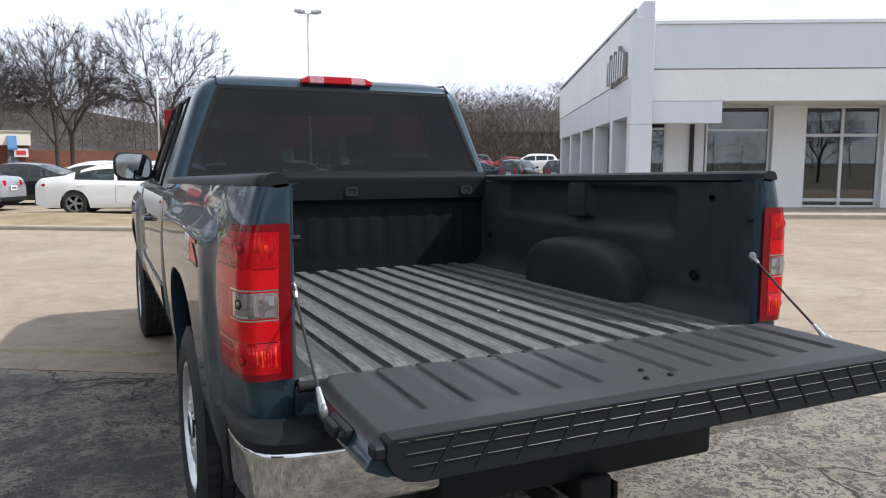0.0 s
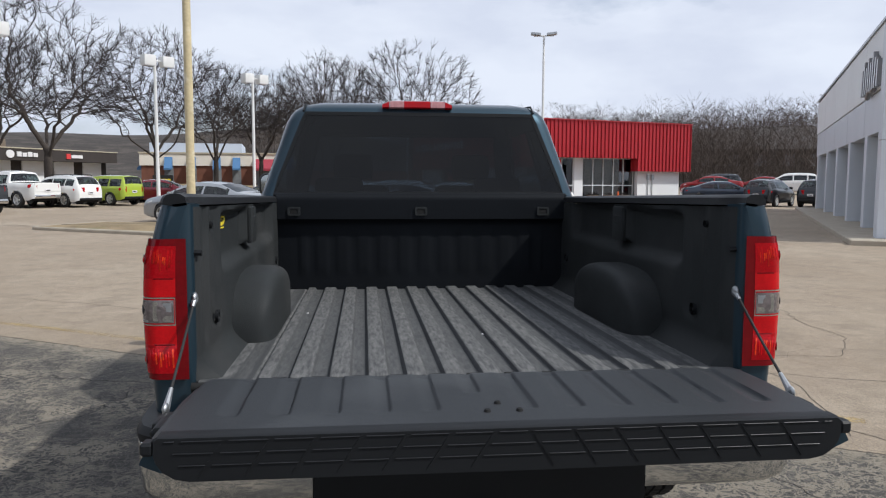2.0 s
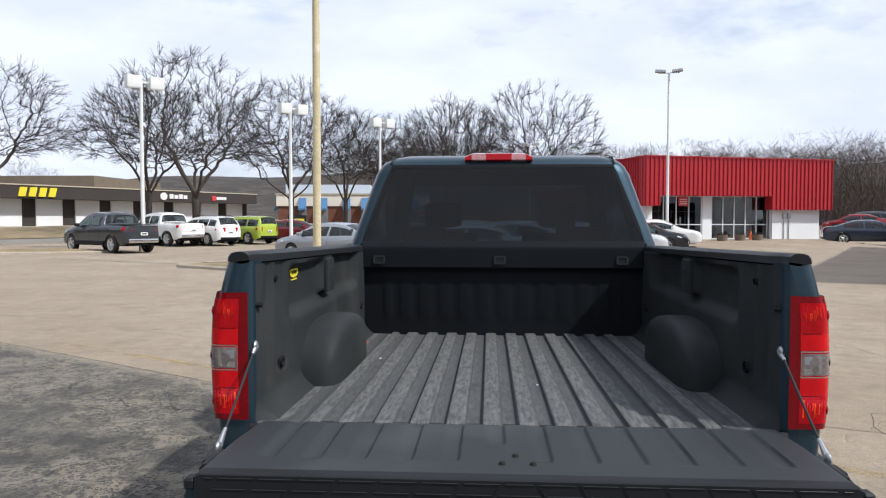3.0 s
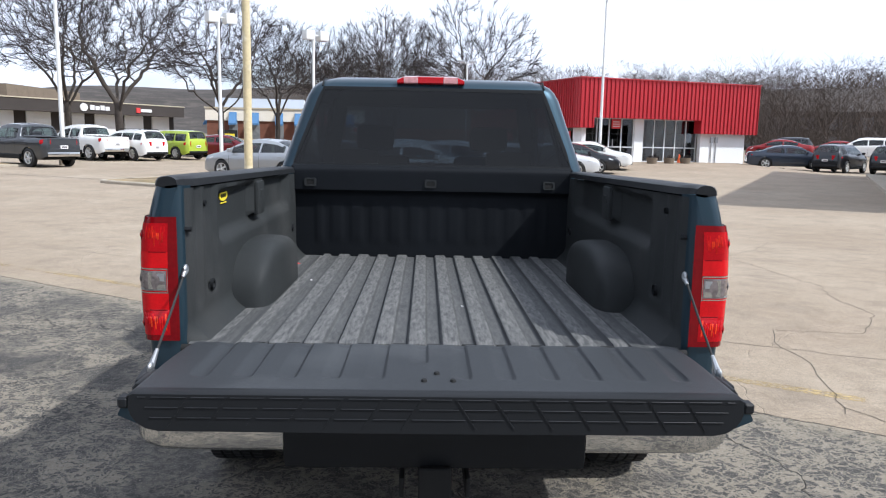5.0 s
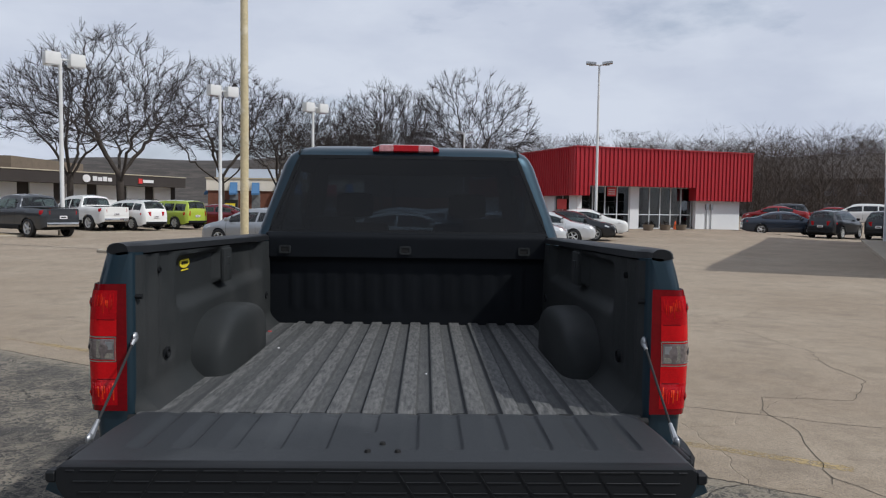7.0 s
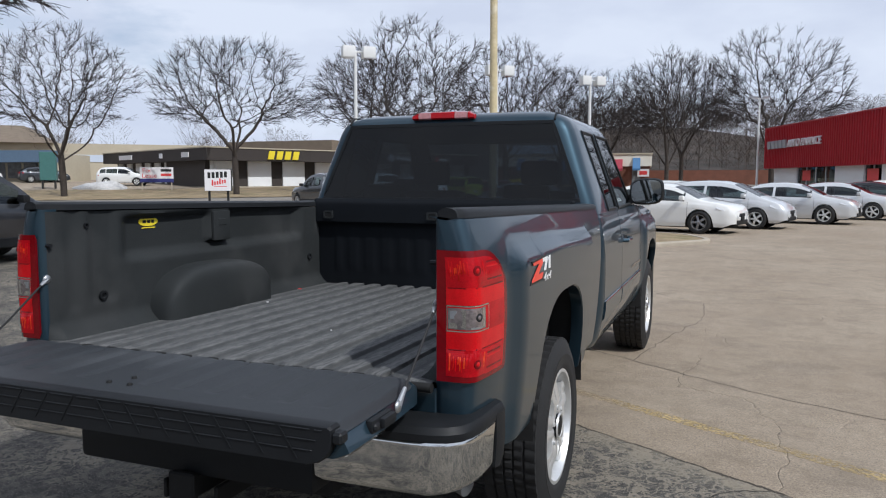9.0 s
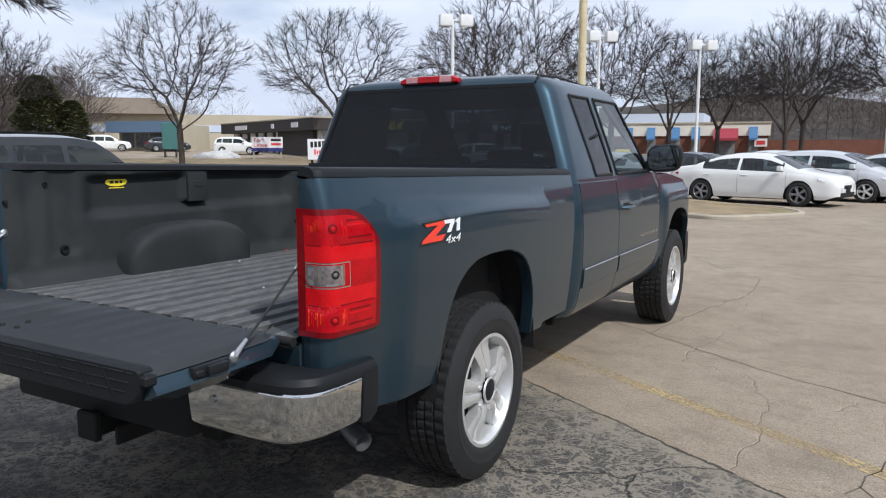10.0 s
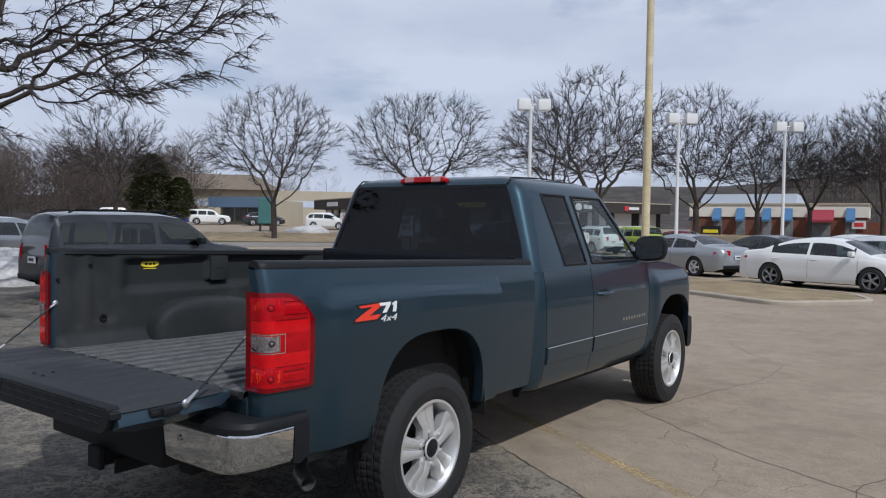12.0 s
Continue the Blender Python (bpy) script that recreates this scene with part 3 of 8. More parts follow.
for pts in ([(0.45, 4.55), (0.98, 4.19), (1.35, 3.93), (1.66, 3.70), (2.24, 3.36), (2.70, 3.16), (3.6, 2.75), (4.9, 2.2)], [(-4.9, 7.6), (-3.6, 6.95), (-2.0, 6.0), (0.45, 4.55)],
            [(2.97, 3.69), (2.78, 3.15), (2.80, 2.72), (2.62, 2.05), (2.48, 1.70)], [(4.15, 7.76), (4.3, 7.05), (4.37, 6.29), (4.47, 5.78), (4.25, 5.02), (4.22, 4.28), (3.7, 3.6), (2.97, 3.69)],
            [(0.27, 9.16), (0.87, 8.09), (1.43, 7.51), (1.45, 6.33), (1.2, 5.4), (0.98, 4.19)], [(2.53, 1.82), (2.66, 1.55), (2.9, 1.2)], [(5.6, 9.5), (5.0, 8.6), (4.15, 7.76), (2.9, 8.0), (1.43, 7.51)]):
    line = [pts[0]]
    rg = random.Random(len(pts) * 7 + int(pts[0][0] * 10))
    for (ax, ay), (bx, by) in zip(pts, pts[1:]):
        k = max(2, int(math.hypot(bx - ax, by - ay) / 0.12))
        for i in range(1, k + 1):
            j = 0.026 if i < k else 0.0
            line.append((ax + (bx - ax) * i / k + rg.uniform(-j, j), ay + (by - ay) * i / k + rg.uniform(-j, j)))
    strip("crack", line, 0.0038, 0.002, M_CRACK, "thin dark crack across the concrete", "crack", step=9)


# ---- buildings ----
def wallbox(root, name, x0, x1, y0, y1, z0, z1, material, label="", bev=0.0):
    return part(name, boxb(x0, x1, y0, y1, z0, z1, bev=bev), material, root, label, smooth=False)


def pane_set(root, x0, x1, y, z0, z1, nx, rows, frame_w=0.06, name="window", depth=0.12, fm=None, gm=None, inner=True):
    """A shop front in the plane y: frame bars and separate panes, with a dark room behind. rows: list of heights of the bars."""
    fm, gm = fm or M_FRAME, gm or M_STORE
    w = new(name)
    w.parent = root
    zs = [z0] + rows + [z1]
    for i in range(nx + 1):
        xx = x0 + (x1 - x0) * i / nx
        part("window_bar", boxb(xx - frame_w / 2, xx + frame_w / 2, y - depth / 2, y + depth / 2, z0, z1), fm, w, smooth=False)
    for zz in zs:
        for i in range(nx):
            xa = x0 + (x1 - x0) * i / nx + frame_w / 2
            xb = x0 + (x1 - x0) * (i + 1) / nx - frame_w / 2
            part("window_rail", boxb(xa, xb, y - depth / 2 + 0.003, y + depth / 2 - 0.003, zz - frame_w / 2, zz + frame_w / 2), fm, w, smooth=False)
    for i in range(nx):
        xa = x0 + (x1 - x0) * i / nx + frame_w / 2
        xb = x0 + (x1 - x0) * (i + 1) / nx - frame_w / 2
        for za, zb in zip(zs, zs[1:]):
            part("pane", boxb(xa, xb, y - 0.008, y + 0.008, za + frame_w / 2, zb - frame_w / 2), gm, w, smooth=False)
    return w


def red_building():
    """Single-storey shop with a deep red ribbed metal fascia. Local x runs along the front, y goes back."""
    ang = math.atan2(45.08 - 41.08, 21.05 - 8.83)
    m = pose(8.83, 41.08, 0.40, 0, 0, math.degrees(ang))
    root = empty("retail_building", m, "single-storey white shop with deep red ribbed metal fascia", "building")
    W, D = 12.86, 16.9
    # fascia: backing and ribs
    zt = 4.78
    wallbox(root, "fascia_front", 0, W, 0.03, 0.75, 2.55, zt, M_REDMETAL)
    wallbox(root, "fascia_drop", 0, 1.0, 0.031, 0.749, 1.95, 2.55, M_REDMETAL)
    wallbox(root, "fascia_drop", W - 4.3, W, 0.031, 0.749, 1.75, 2.55, M_REDMETAL)
    wallbox(root, "fascia_side", 0.03, 0.75, 0.75, D, 1.95, zt, M_REDMETAL)
    wallbox(root, "fascia_side", W - 0.75, W - 0.03, 0.75, D, 1.75, zt, M_REDMETAL)
    wallbox(root, "fascia_back", 0.75, W - 0.75, D - 0.6, D, 1.75, zt, M_REDMETAL)
    rib = boxb(-0.026, 0.026, -0.040, 0.03, 0, 1, bev=0.012)
    me_src = part("rib", rib, M_REDMETAL, root, smooth=False)
    first = True
    n = 46
    for i in range(n):
        x = 0.06 + (W - 0.12) * i / (n - 1)
        zb = 1.95 if x < 1.0 else (1.75 if x > W - 4.3 else 2.55)
        o = me_src if first else new("rib", me_src.data)
        first = False
        o.parent = root
        o.matrix_basis = pose(x, 0, zb) @ Matrix.Diagonal((1, 1, zt - zb, 1))
    for i in range(60):
        o = new("rib", me_src.data)
        o.parent = root
        o.matrix_basis = pose(0, 0.05 + (D - 0.1) * i / 59, 1.95, 0, 0, -90) @ Matrix.Diagonal((1, 1, zt - 1.95, 1))
    wallbox(root, "parapet_cap", -0.06, W + 0.02, -0.07, 0.80, zt, zt + 0.06, M_REDMETAL)
    wallbox(root, "parapet_cap", -0.059, 0.80, 0.80, D, zt, zt + 0.06, M_REDMETAL)
    wallbox(root, "roof", 0.75, W - 0.75, 0.75, D - 0.6, 3.9, 4.0, M_SHINGLE)
    # walls
    wallbox(root, "wall", W - 3.9, W - 0.5, 0.55, 0.85, -0.4, 2.6, M_WHITEWALL, "white rendered wall")
    wallbox(root, "wall", 4.35, 4.95, 0.9, 1.2, -0.4, 2.6, M_WHITEWALL, "white rendered pier")
    wallbox(root, "wall", W - 0.8, W - 0.5, 0.85, D - 0.6, -0.4, 2.4, M_WHITEWALL)
    wallbox(root, "wall", 0.5, 0.8, 12.4, D - 0.6, -0.4, 2.4, M_WHITEWALL)
    wallbox(root, "wall", 0.5, 0.8, 3.5, 6.9, -0.4, 2.4, M_WHITEWALL)
    wallbox(root, "wall", 0.5, 0.8, 0.6, 1.6, -0.4, 2.4, M_WHITEWALL)
    wallbox(root, "soffit", 0.75, W - 0.75, 0.75, 3.0, 2.56, 2.62, M_WHITEWALL)
    pane_set(root, 0.9, 4.3, 1.0, 0.0, 2.55, 4, [0.85], name="shop_window")
    pane_set(root, 5.0, W - 3.95, 1.0, 0.0, 2.55, 5, [0.85], name="shop_window")
    # side openings seen from the lot
    for a, b in ((1.6, 3.5), (6.9, 12.4)):
        w = pane_set(root, a, b, 0, 0.0, 2.0, 2 if b < 5 else 4, [0.8], name="shop_window")
        w.matrix_basis = pose(0.62, 0, 0, 0, 0, 90) 
    # door in the second bay: its red notice and a push bar
    part("door_notice", boxb(2.72, 3.35, 0.90, 0.925, 1.95, 2.5), M_SIGNRED, root, "red notice with pale writing bars", smooth=False)
    for k in range(3):
        part("writing_bar", boxb(2.80, 3.27, 0.89, 0.90, 2.06 + 0.13 * k, 2.11 + 0.13 * k), M_SIGNWHITE, root, smooth=False)
    part("door_handle", boxb(2.80, 2.84, 0.86, 0.92, 0.85, 1.3), M_STEEL, root, smooth=False)
    wallbox(root, "interior_wall", 0.9, W - 1.0, 4.8, 4.9, -0.3, 2.6, M_SHOPDARK)
    wallbox(root, "interior_floor", 0.9, W - 1.0, 1.1, 4.8, -0.3, -0.02, M_SHOPDARK)
    # raised sign on the side, as plain slanted blocks
    for i in range(5):
        b, a = 15.55 - 0.68 * i, 16.1 - 0.68 * i
        bm = bmesh.new()
        prism(bm, [(b - 0.10, 3.30), (b, 3.84), (a, 3.84), (a - 0.10, 3.30)], lambda u, v, w_: (-0.06 - w_, u, v), 0.10)
        part("sign_block", bm, M_STEEL, root, "pale raised sign block", smooth=False)
    letters("AUTO FINANCE", 0.70, pose(-0.10, 10.1, 3.32, 90, 0, -90), M_SIGNWHITE, root, 0.05, "sign_lettering", 0.18)
    for y in (2.55, 10.9):
        part("window_notice", boxb(0.52, 0.54, y - 0.6, y + 0.6, 1.1, 1.75), M_SIGNRED, root, smooth=False)
    # meter boxes and pipes on the white wall
    for x in (W - 3.1, W - 2.75):
        part("meter_box", boxb(x - 0.1, x + 0.1, 0.42, 0.55, 1.2, 1.55, bev=0.01), M_STEEL, root, smooth=False)
        bm = bmesh.new()
        tube(bm, [(x, 0.5, -0.3), (x, 0.5, 1.2)], 0.03)
        part("pipe", bm, M_STEEL, root)
    wallbox(root, "plinth", -0.5, W + 0.6, -1.9, D, -0.5, -0.25, M_KERB)
    return root


def white_building():
    """Pale panelled showroom. Local x runs along its front, y goes back along its side."""
    m = pose(12.35, 14.65, 0.0, 0, 0, -28.5)
    root = empty("showroom_building", m, "pale grey panelled showroom with colonnade and glass front", "building")
    L_, D = 26.0, 24.0
    zt = 5.20
    for i in range(4):
        a, b = i * 6.5 + 0.35, (i + 1) * 6.5 - 0.012 + (0.35 if i < 3 else 0)
        wallbox(root, "fascia_panel", a, b, 0.0, 0.5, 4.02, zt, M_GREYPANEL, bev=0.012)
        wallbox(root, "fascia_panel", a - 0.0, b, 0.03, 0.5, 3.15, 4.0, M_WHITEWALL, bev=0.012)
    wallbox(root, "coping", 0.35, L_, -0.04, 0.54, zt, zt + 0.09, M_WHITEWALL)
    wallbox(root, "beam", 0.36, 2.25, 0.02, 0.48, 2.55, 3.14, M_GREYPANEL, bev=0.01)
    # corner fin and column
    wallbox(root, "corner_fin", -0.25, 0.34, -0.12, 0.42, 0.0, 5.35, M_GREYPANEL, bev=0.01)
    wallbox(root, "corner_fin_top", 0.02, 0.345, 0.42, 0.9, 2.5, 5.78, M_GREYPANEL, bev=0.01)
    wallbox(root, "corner_fin_cap", 0.02, 0.33, -0.117, 0.42, 5.35, 5.80, M_GREYPANEL, bev=0.01)
    part("fin_joint", boxb(-0.26, 0.35, -0.123, 0.2, 2.50, 2.53), M_STEEL, root, smooth=False)
    # side fascia: falls slightly towards the back
    for i in range(5):
        a, b = 0.9 + i * 4.6, 0.9 + (i + 1) * 4.6 - 0.02
        wallbox(root, "side_panel", 0.0, 0.5, a, b, 4.0, 5.72 - 0.02 * i, M_WHITEWALL, bev=0.012)
        wallbox(root, "side_panel", 0.03, 0.5, a, b, 2.85, 3.98, M_GREYPANEL, bev=0.012)
    wallbox(root, "side_coping", -0.05, 0.55, 0.9, D, 5.72, 5.80, M_STEEL)
    for k, y in enumerate((4.6, 8.8, 13.0, 17.5, 22.6)):
        wallbox(root, "column", 0.02, 0.55, y, y + 0.55, 0.1, 2.86, M_GREYPANEL, bev=0.015)
    # shop fronts set back under the canopy
    sy = 2.35
    wallbox(root, "soffit", 0.55, L_, 0.5, 2.6, 3.17, 3.25, M_WHITEWALL)
    wallbox(root, "soffit", 0.55, 2.6, 2.6, D, 3.17, 3.25, M_WHITEWALL)
    wallbox(root, "wall", 1.30, 2.45, sy, sy + 0.25, 0.1, 3.17, M_WHITEWALL, "white rendered wall")
    part("drain_pipe", boxb(2.0, 2.12, sy - 0.12, sy, 0.2, 3.0, bev=0.02), M_BLACKINK, root)
    pane_set(root, 0.62, 1.26, sy, 0.15, 3.15, 1, [2.5], name="shop_window")
    pane_set(root, 2.5, 4.35, sy, 0.15, 3.15, 1, [2.45], name="shop_window")
    wallbox(root, "wall", 4.4, 5.35, sy - 0.25, sy + 0.25, 0.1, 3.17, M_WHITEWALL, "white rendered pier")
    pane_set(root, 5.4, 7.6, sy, 0.15, 3.15, 2, [0.35, 2.3], name="shop_entrance", frame_w=0.09)
    wallbox(root, "wall", 7.65, 8.6, sy - 0.25, sy + 0.25, 0.1, 3.17, M_WHITEWALL)
    pane_set(root, 8.65, 25.0, sy, 0.15, 3.15, 8, [2.2], name="shop_window")
    wallbox(root, "transom_band", 8.65, 25.0, sy + 0.08, sy + 0.5, 2.45, 2.5, M_STEEL)
    w = pane_set(root, 2.65, D - 0.5, 0, 0.15, 3.15, 10, [2.2], name="side_window")
    w.matrix_basis = pose(2.25, 0, 0, 0, 0, 90)
    wallbox(root, "roof", 0.5, L_, 0.5, D, 4.6, 4.7, M_SHINGLE)
    wallbox(root, "back_wall", 0.5, L_, D - 0.3, D, 0, 5.3, M_WHITEWALL)
    wallbox(root, "far_wall", L_ - 0.3, L_, 0.5, D - 0.3, 0, 5.3, M_WHITEWALL)
    wallbox(root, "interior_wall", 6.4, 6.6, sy + 3.0, D - 0.3, 0.1, 3.1, M_SHOPDARK)
    wallbox(root, "interior_wall", 6.6, L_ - 0.3, 9.0, 9.2, 0.1, 3.1, M_SHOPDARK)
    wallbox(root, "interior_floor", 2.4, L_ - 0.3, sy + 0.1, D - 0.3, 0.02, 0.1, M_SHOPDARK)
    wallbox(root, "pavement_slab", -0.9, L_, -1.0, 2.3, -0.05, 0.13, M_KERB, "concrete pavement with kerb", bev=0.02)
    wallbox(root, "pavement_slab", -0.9, 2.2, 2.3, D, -0.05, 0.129, M_KERB, bev=0.02)
    part("inside_poster", boxb(3.0, 3.8, sy + 0.35, sy + 0.37, 1.1, 2.0), M_SIGNWHITE, root, "white poster inside the glass", smooth=False)
    # wavy chrome sign on the side as plain shapes
    for i in range(8):
        y = 5.2 - 0.42 * i
        h = (0.75, 0.95, 0.75, 0.95, 0.8, 1.0, 0.8, 0.7)[i]
        bm = bmesh.new()
        prism(bm, [(y, 4.05), (y - 0.10, 4.05 + h), (y - 0.32, 4.05 + h), (y - 0.22, 4.05)], lambda u, v, w_: (-0.03 - w_, u, v), 0.12)
        part("sign_block", bm, M_GRAPHITE, root, "grey raised sign block", smooth=False)
    bm = bmesh.new()
    tube(bm, [(-0.08, 4.2 - 0.25 * i, 3.92 + 0.10 * math.sin(i * 1.1) + 0.05 * i) for i in range(9)], 0.07, 8)
    part("sign_swash", bm, M_GRAPHITE, root)
    return root


def strip_mall():
    """Low dark-fascia strip building with cream wall panels; the corner is nearest."""
    cx, cy = -40.72, 50.9
    z0 = 0.9
    root = empty("strip_mall_building", pose(cx, cy, z0), "low strip building with dark brown fascia and cream panels", "building")
    # two wings from the corner: one to the brick building, one back to the left
    for (ex, ey), name in (((-26.8, 80.5), "a"), ((-61.5, 60.2), "b")):
        dx, dy = ex - cx, ey - cy
        ln = math.hypot(dx, dy)
        wing = new("wing")
        wing.parent = root
        back = 1 if name == "a" else -1
        wing.matrix_basis = pose(0, 0, 0, 0, 0, math.degrees(math.atan2(dy, dx)))
        rise = (G(ex, ey) - 0.9) if name == "a" else 0.5

        def put(nm, u0, u1, v0, v1, za, zb, mt, label=""):
            va, vb = (v0, v1) if back > 0 else (-v1, -v0)
            part(nm, boxb(u0, u1, va, vb, za, zb), mt, wing, label, smooth=False)
        put("fascia", -0.6, ln, -0.6, 1.0, 2.35, 3.40, M_BROWNFASCIA, "dark brown ribbed fascia")
        put("fascia_cap", -0.65, ln + 0.05, -0.66, 1.05, 3.40, 3.50, M_TAN)
        put("wall", 0 if back > 0 else 1.3, ln, 0.9, 9.0, -1.2, 3.2, M_BROWNFASCIA)
        put("roof", 1.0 if back > 0 else 1.4, ln, 1.0, 9.0, 3.2, 3.3, M_SHINGLE)
        put("base", 0 if back > 0 else 1.0, ln, 0.0, 0.9, -1.2, 0.05, M_TAN)
        k = int(ln / (3.6 if name == "a" else 2.2))
        for i in range(k):
            u0 = 0.4 + i * ln / k
            put("wall_panel", u0, u0 + ln / k * (0.66 if name == "a" else 0.55), 0.75, 0.895, 0.06, 2.34, M_WHITEWALL, "cream wall panel")
        if name == "a":
            for i in range(4):
                u = 5.25 + i * 0.86
                bm = bmesh.new()
                prism(bm, [(u, 2.5), (u + 0.18, 3.25), (u + 0.78, 3.25), (u + 0.60, 2.5)], lambda p, q, w_: (p, -0.63 - w_, q), 0.1)
                part("sign_block", bm, M_YELLOW, wing, "yellow slanted sign block", smooth=False)
            bm = bmesh.new()
            n_ = 20
            prism(bm, [(19.75 + 0.42 * math.cos(6.2832 * k_ / n_), 2.88 + 0.36 * math.sin(6.2832 * k_ / n_)) for k_ in range(n_)], lambda p, q, w_: (p, -0.62 - w_, q), 0.08)
            part("sign_disc", bm, M_SIGNWHITE, wing, smooth=False)
            for i in range(4):
                part("sign_block", boxb(20.45 + i * 0.58, 20.92 + i * 0.58, -0.7, -0.62, 2.68, 3.12 - 0.08 * (i % 2)), M_SIGNWHITE, wing, smooth=False)
            part("sign_block", boxb(26.0, 26.5, -0.7, -0.62, 2.6, 3.1), M_SIGNRED, wing, smooth=False)
            part("sign_block", boxb(26.6, 28.0, -0.7, -0.62, 2.7, 3.0), M_SIGNWHITE, wing, smooth=False)
        else:
            for u, w_, mt in ((2.6, 1.4, M_SIGNWHITE), (8.0, 0.6, M_SIGNWHITE), (15.0, 3.2, M_SIGNWHITE)):
                part("sign_block", boxb(u, u + w_, 0.62, 0.70, 2.65, 3.1), mt, wing, smooth=False)
    # higher roof plant behind
    part("roof_upstand", boxb(-9.0, 4.0, 14.0, 28.0, 2.4, 4.7), M_SHINGLE, root, "brown shingled roof upstand", smooth=False)
    return root


def brick_building():
    ax, ay, bx, by = -26.2, 78.0, -6.2, 80.3
    ln = math.hypot(bx - ax, by - ay)
    root = empty("brick_building", pose(ax, ay, 1.0, 0, 0, math.degrees(math.atan2(by - ay, bx - ax))), "low red-brown brick building with cream band and awnings", "building")
    u0, u1 = 2.95, 19.45
    wallbox(root, "wall", u0, u1, 0, 14, -1.2, 2.0, M_BRICK, "red-brown brick wall")
    wallbox(root, "band", u0 - 0.15, u1 + 0.15, -0.15, 14.1, 2.0, 3.25, M_CREAM, "cream stucco band")
    wallbox(root, "band_cap", u0 - 0.25, u1 + 0.25, -0.25, 14.2, 3.25, 3.40, M_TAN)
    wallbox(root, "roof_sheet", u0 + 0.4, u0 + 10.0, 3.0, 13, 3.4, 4.5, M_ROOFGREY, "pale blue-grey metal roof")
    for i, u in enumerate((5.67, 7.98, 10.49, 12.5, 18.03)):
        mt = M_AWNBLUE
        w = 0.78
        part("window_recess", boxb(u - 0.45, u + 0.45, -0.06, 0.0, -0.4, 2.0), M_SHOPDARK, root, smooth=False)
        bm = bmesh.new()
        prism(bm, [(0, 2.9), (-0.85, 1.75), (-0.85, 1.55), (0, 1.75)], lambda p, q, w_, u=u, w2=w: (u - w2 / 2 + w_, p - 0.15, q), w)
        part("awning", bm, mt, root, "faded blue canvas awning", smooth=False)
    bm = bmesh.new()
    prism(bm, [(0, 2.75), (-1.1, 1.75), (-1.1, 1.5), (0, 1.75)], lambda p, q, w_: (14.25 + w_ * 0.78, p - 0.15, q), 3.0)
    part("awning", bm, M_AWNRED, root, "maroon canvas awning", smooth=False)
    part("door_recess", boxb(14.5, 16.3, -0.05, 0.0, -1.0, 1.9), M_SHOPDARK, root, "dark glazed entrance", smooth=False)
    bm = bmesh.new()
    prism(bm, [(0, 2.9), (-0.85, 1.75), (-0.85, 1.55), (0, 1.75)], lambda p, q, w_: (u0 - 0.15 + p, 3.4 + w_, q), 0.85)
    part("awning", bm, M_AWNBLUE, root, "faded blue canvas awning", smooth=False)
    part("window_recess", boxb(u0 - 0.05, u0, 3.3, 4.3, -0.4, 2.0), M_SHOPDARK, root, smooth=False)
    ln = u1
    part("wall_sign", boxb(ln - 1.3, ln - 0.1, -0.22, -0.15, 0.9, 1.7), M_SIGNWHITE, root, "white wall sign with red bars", smooth=False)
    part("writing_bar", boxb(ln - 1.1, ln - 0.3, -0.24, -0.22, 1.1, 1.5), M_SIGNRED, root, smooth=False)
    part("ground_sign", boxb(4.2, 6.2, -1.2, -1.0, -0.4, 1.0), M_BLACKINK, root, "black board with yellow bars", smooth=False)
    part("writing_bar", boxb(4.45, 5.95, -1.23, -1.2, 0.28, 0.62), M_YELLOW, root, smooth=False)
    part("side_wall_low", boxb(ln, ln + 14, 3.0, 3.3, -1.0, 1.6), M_BRICK, root, smooth=False)
    return root


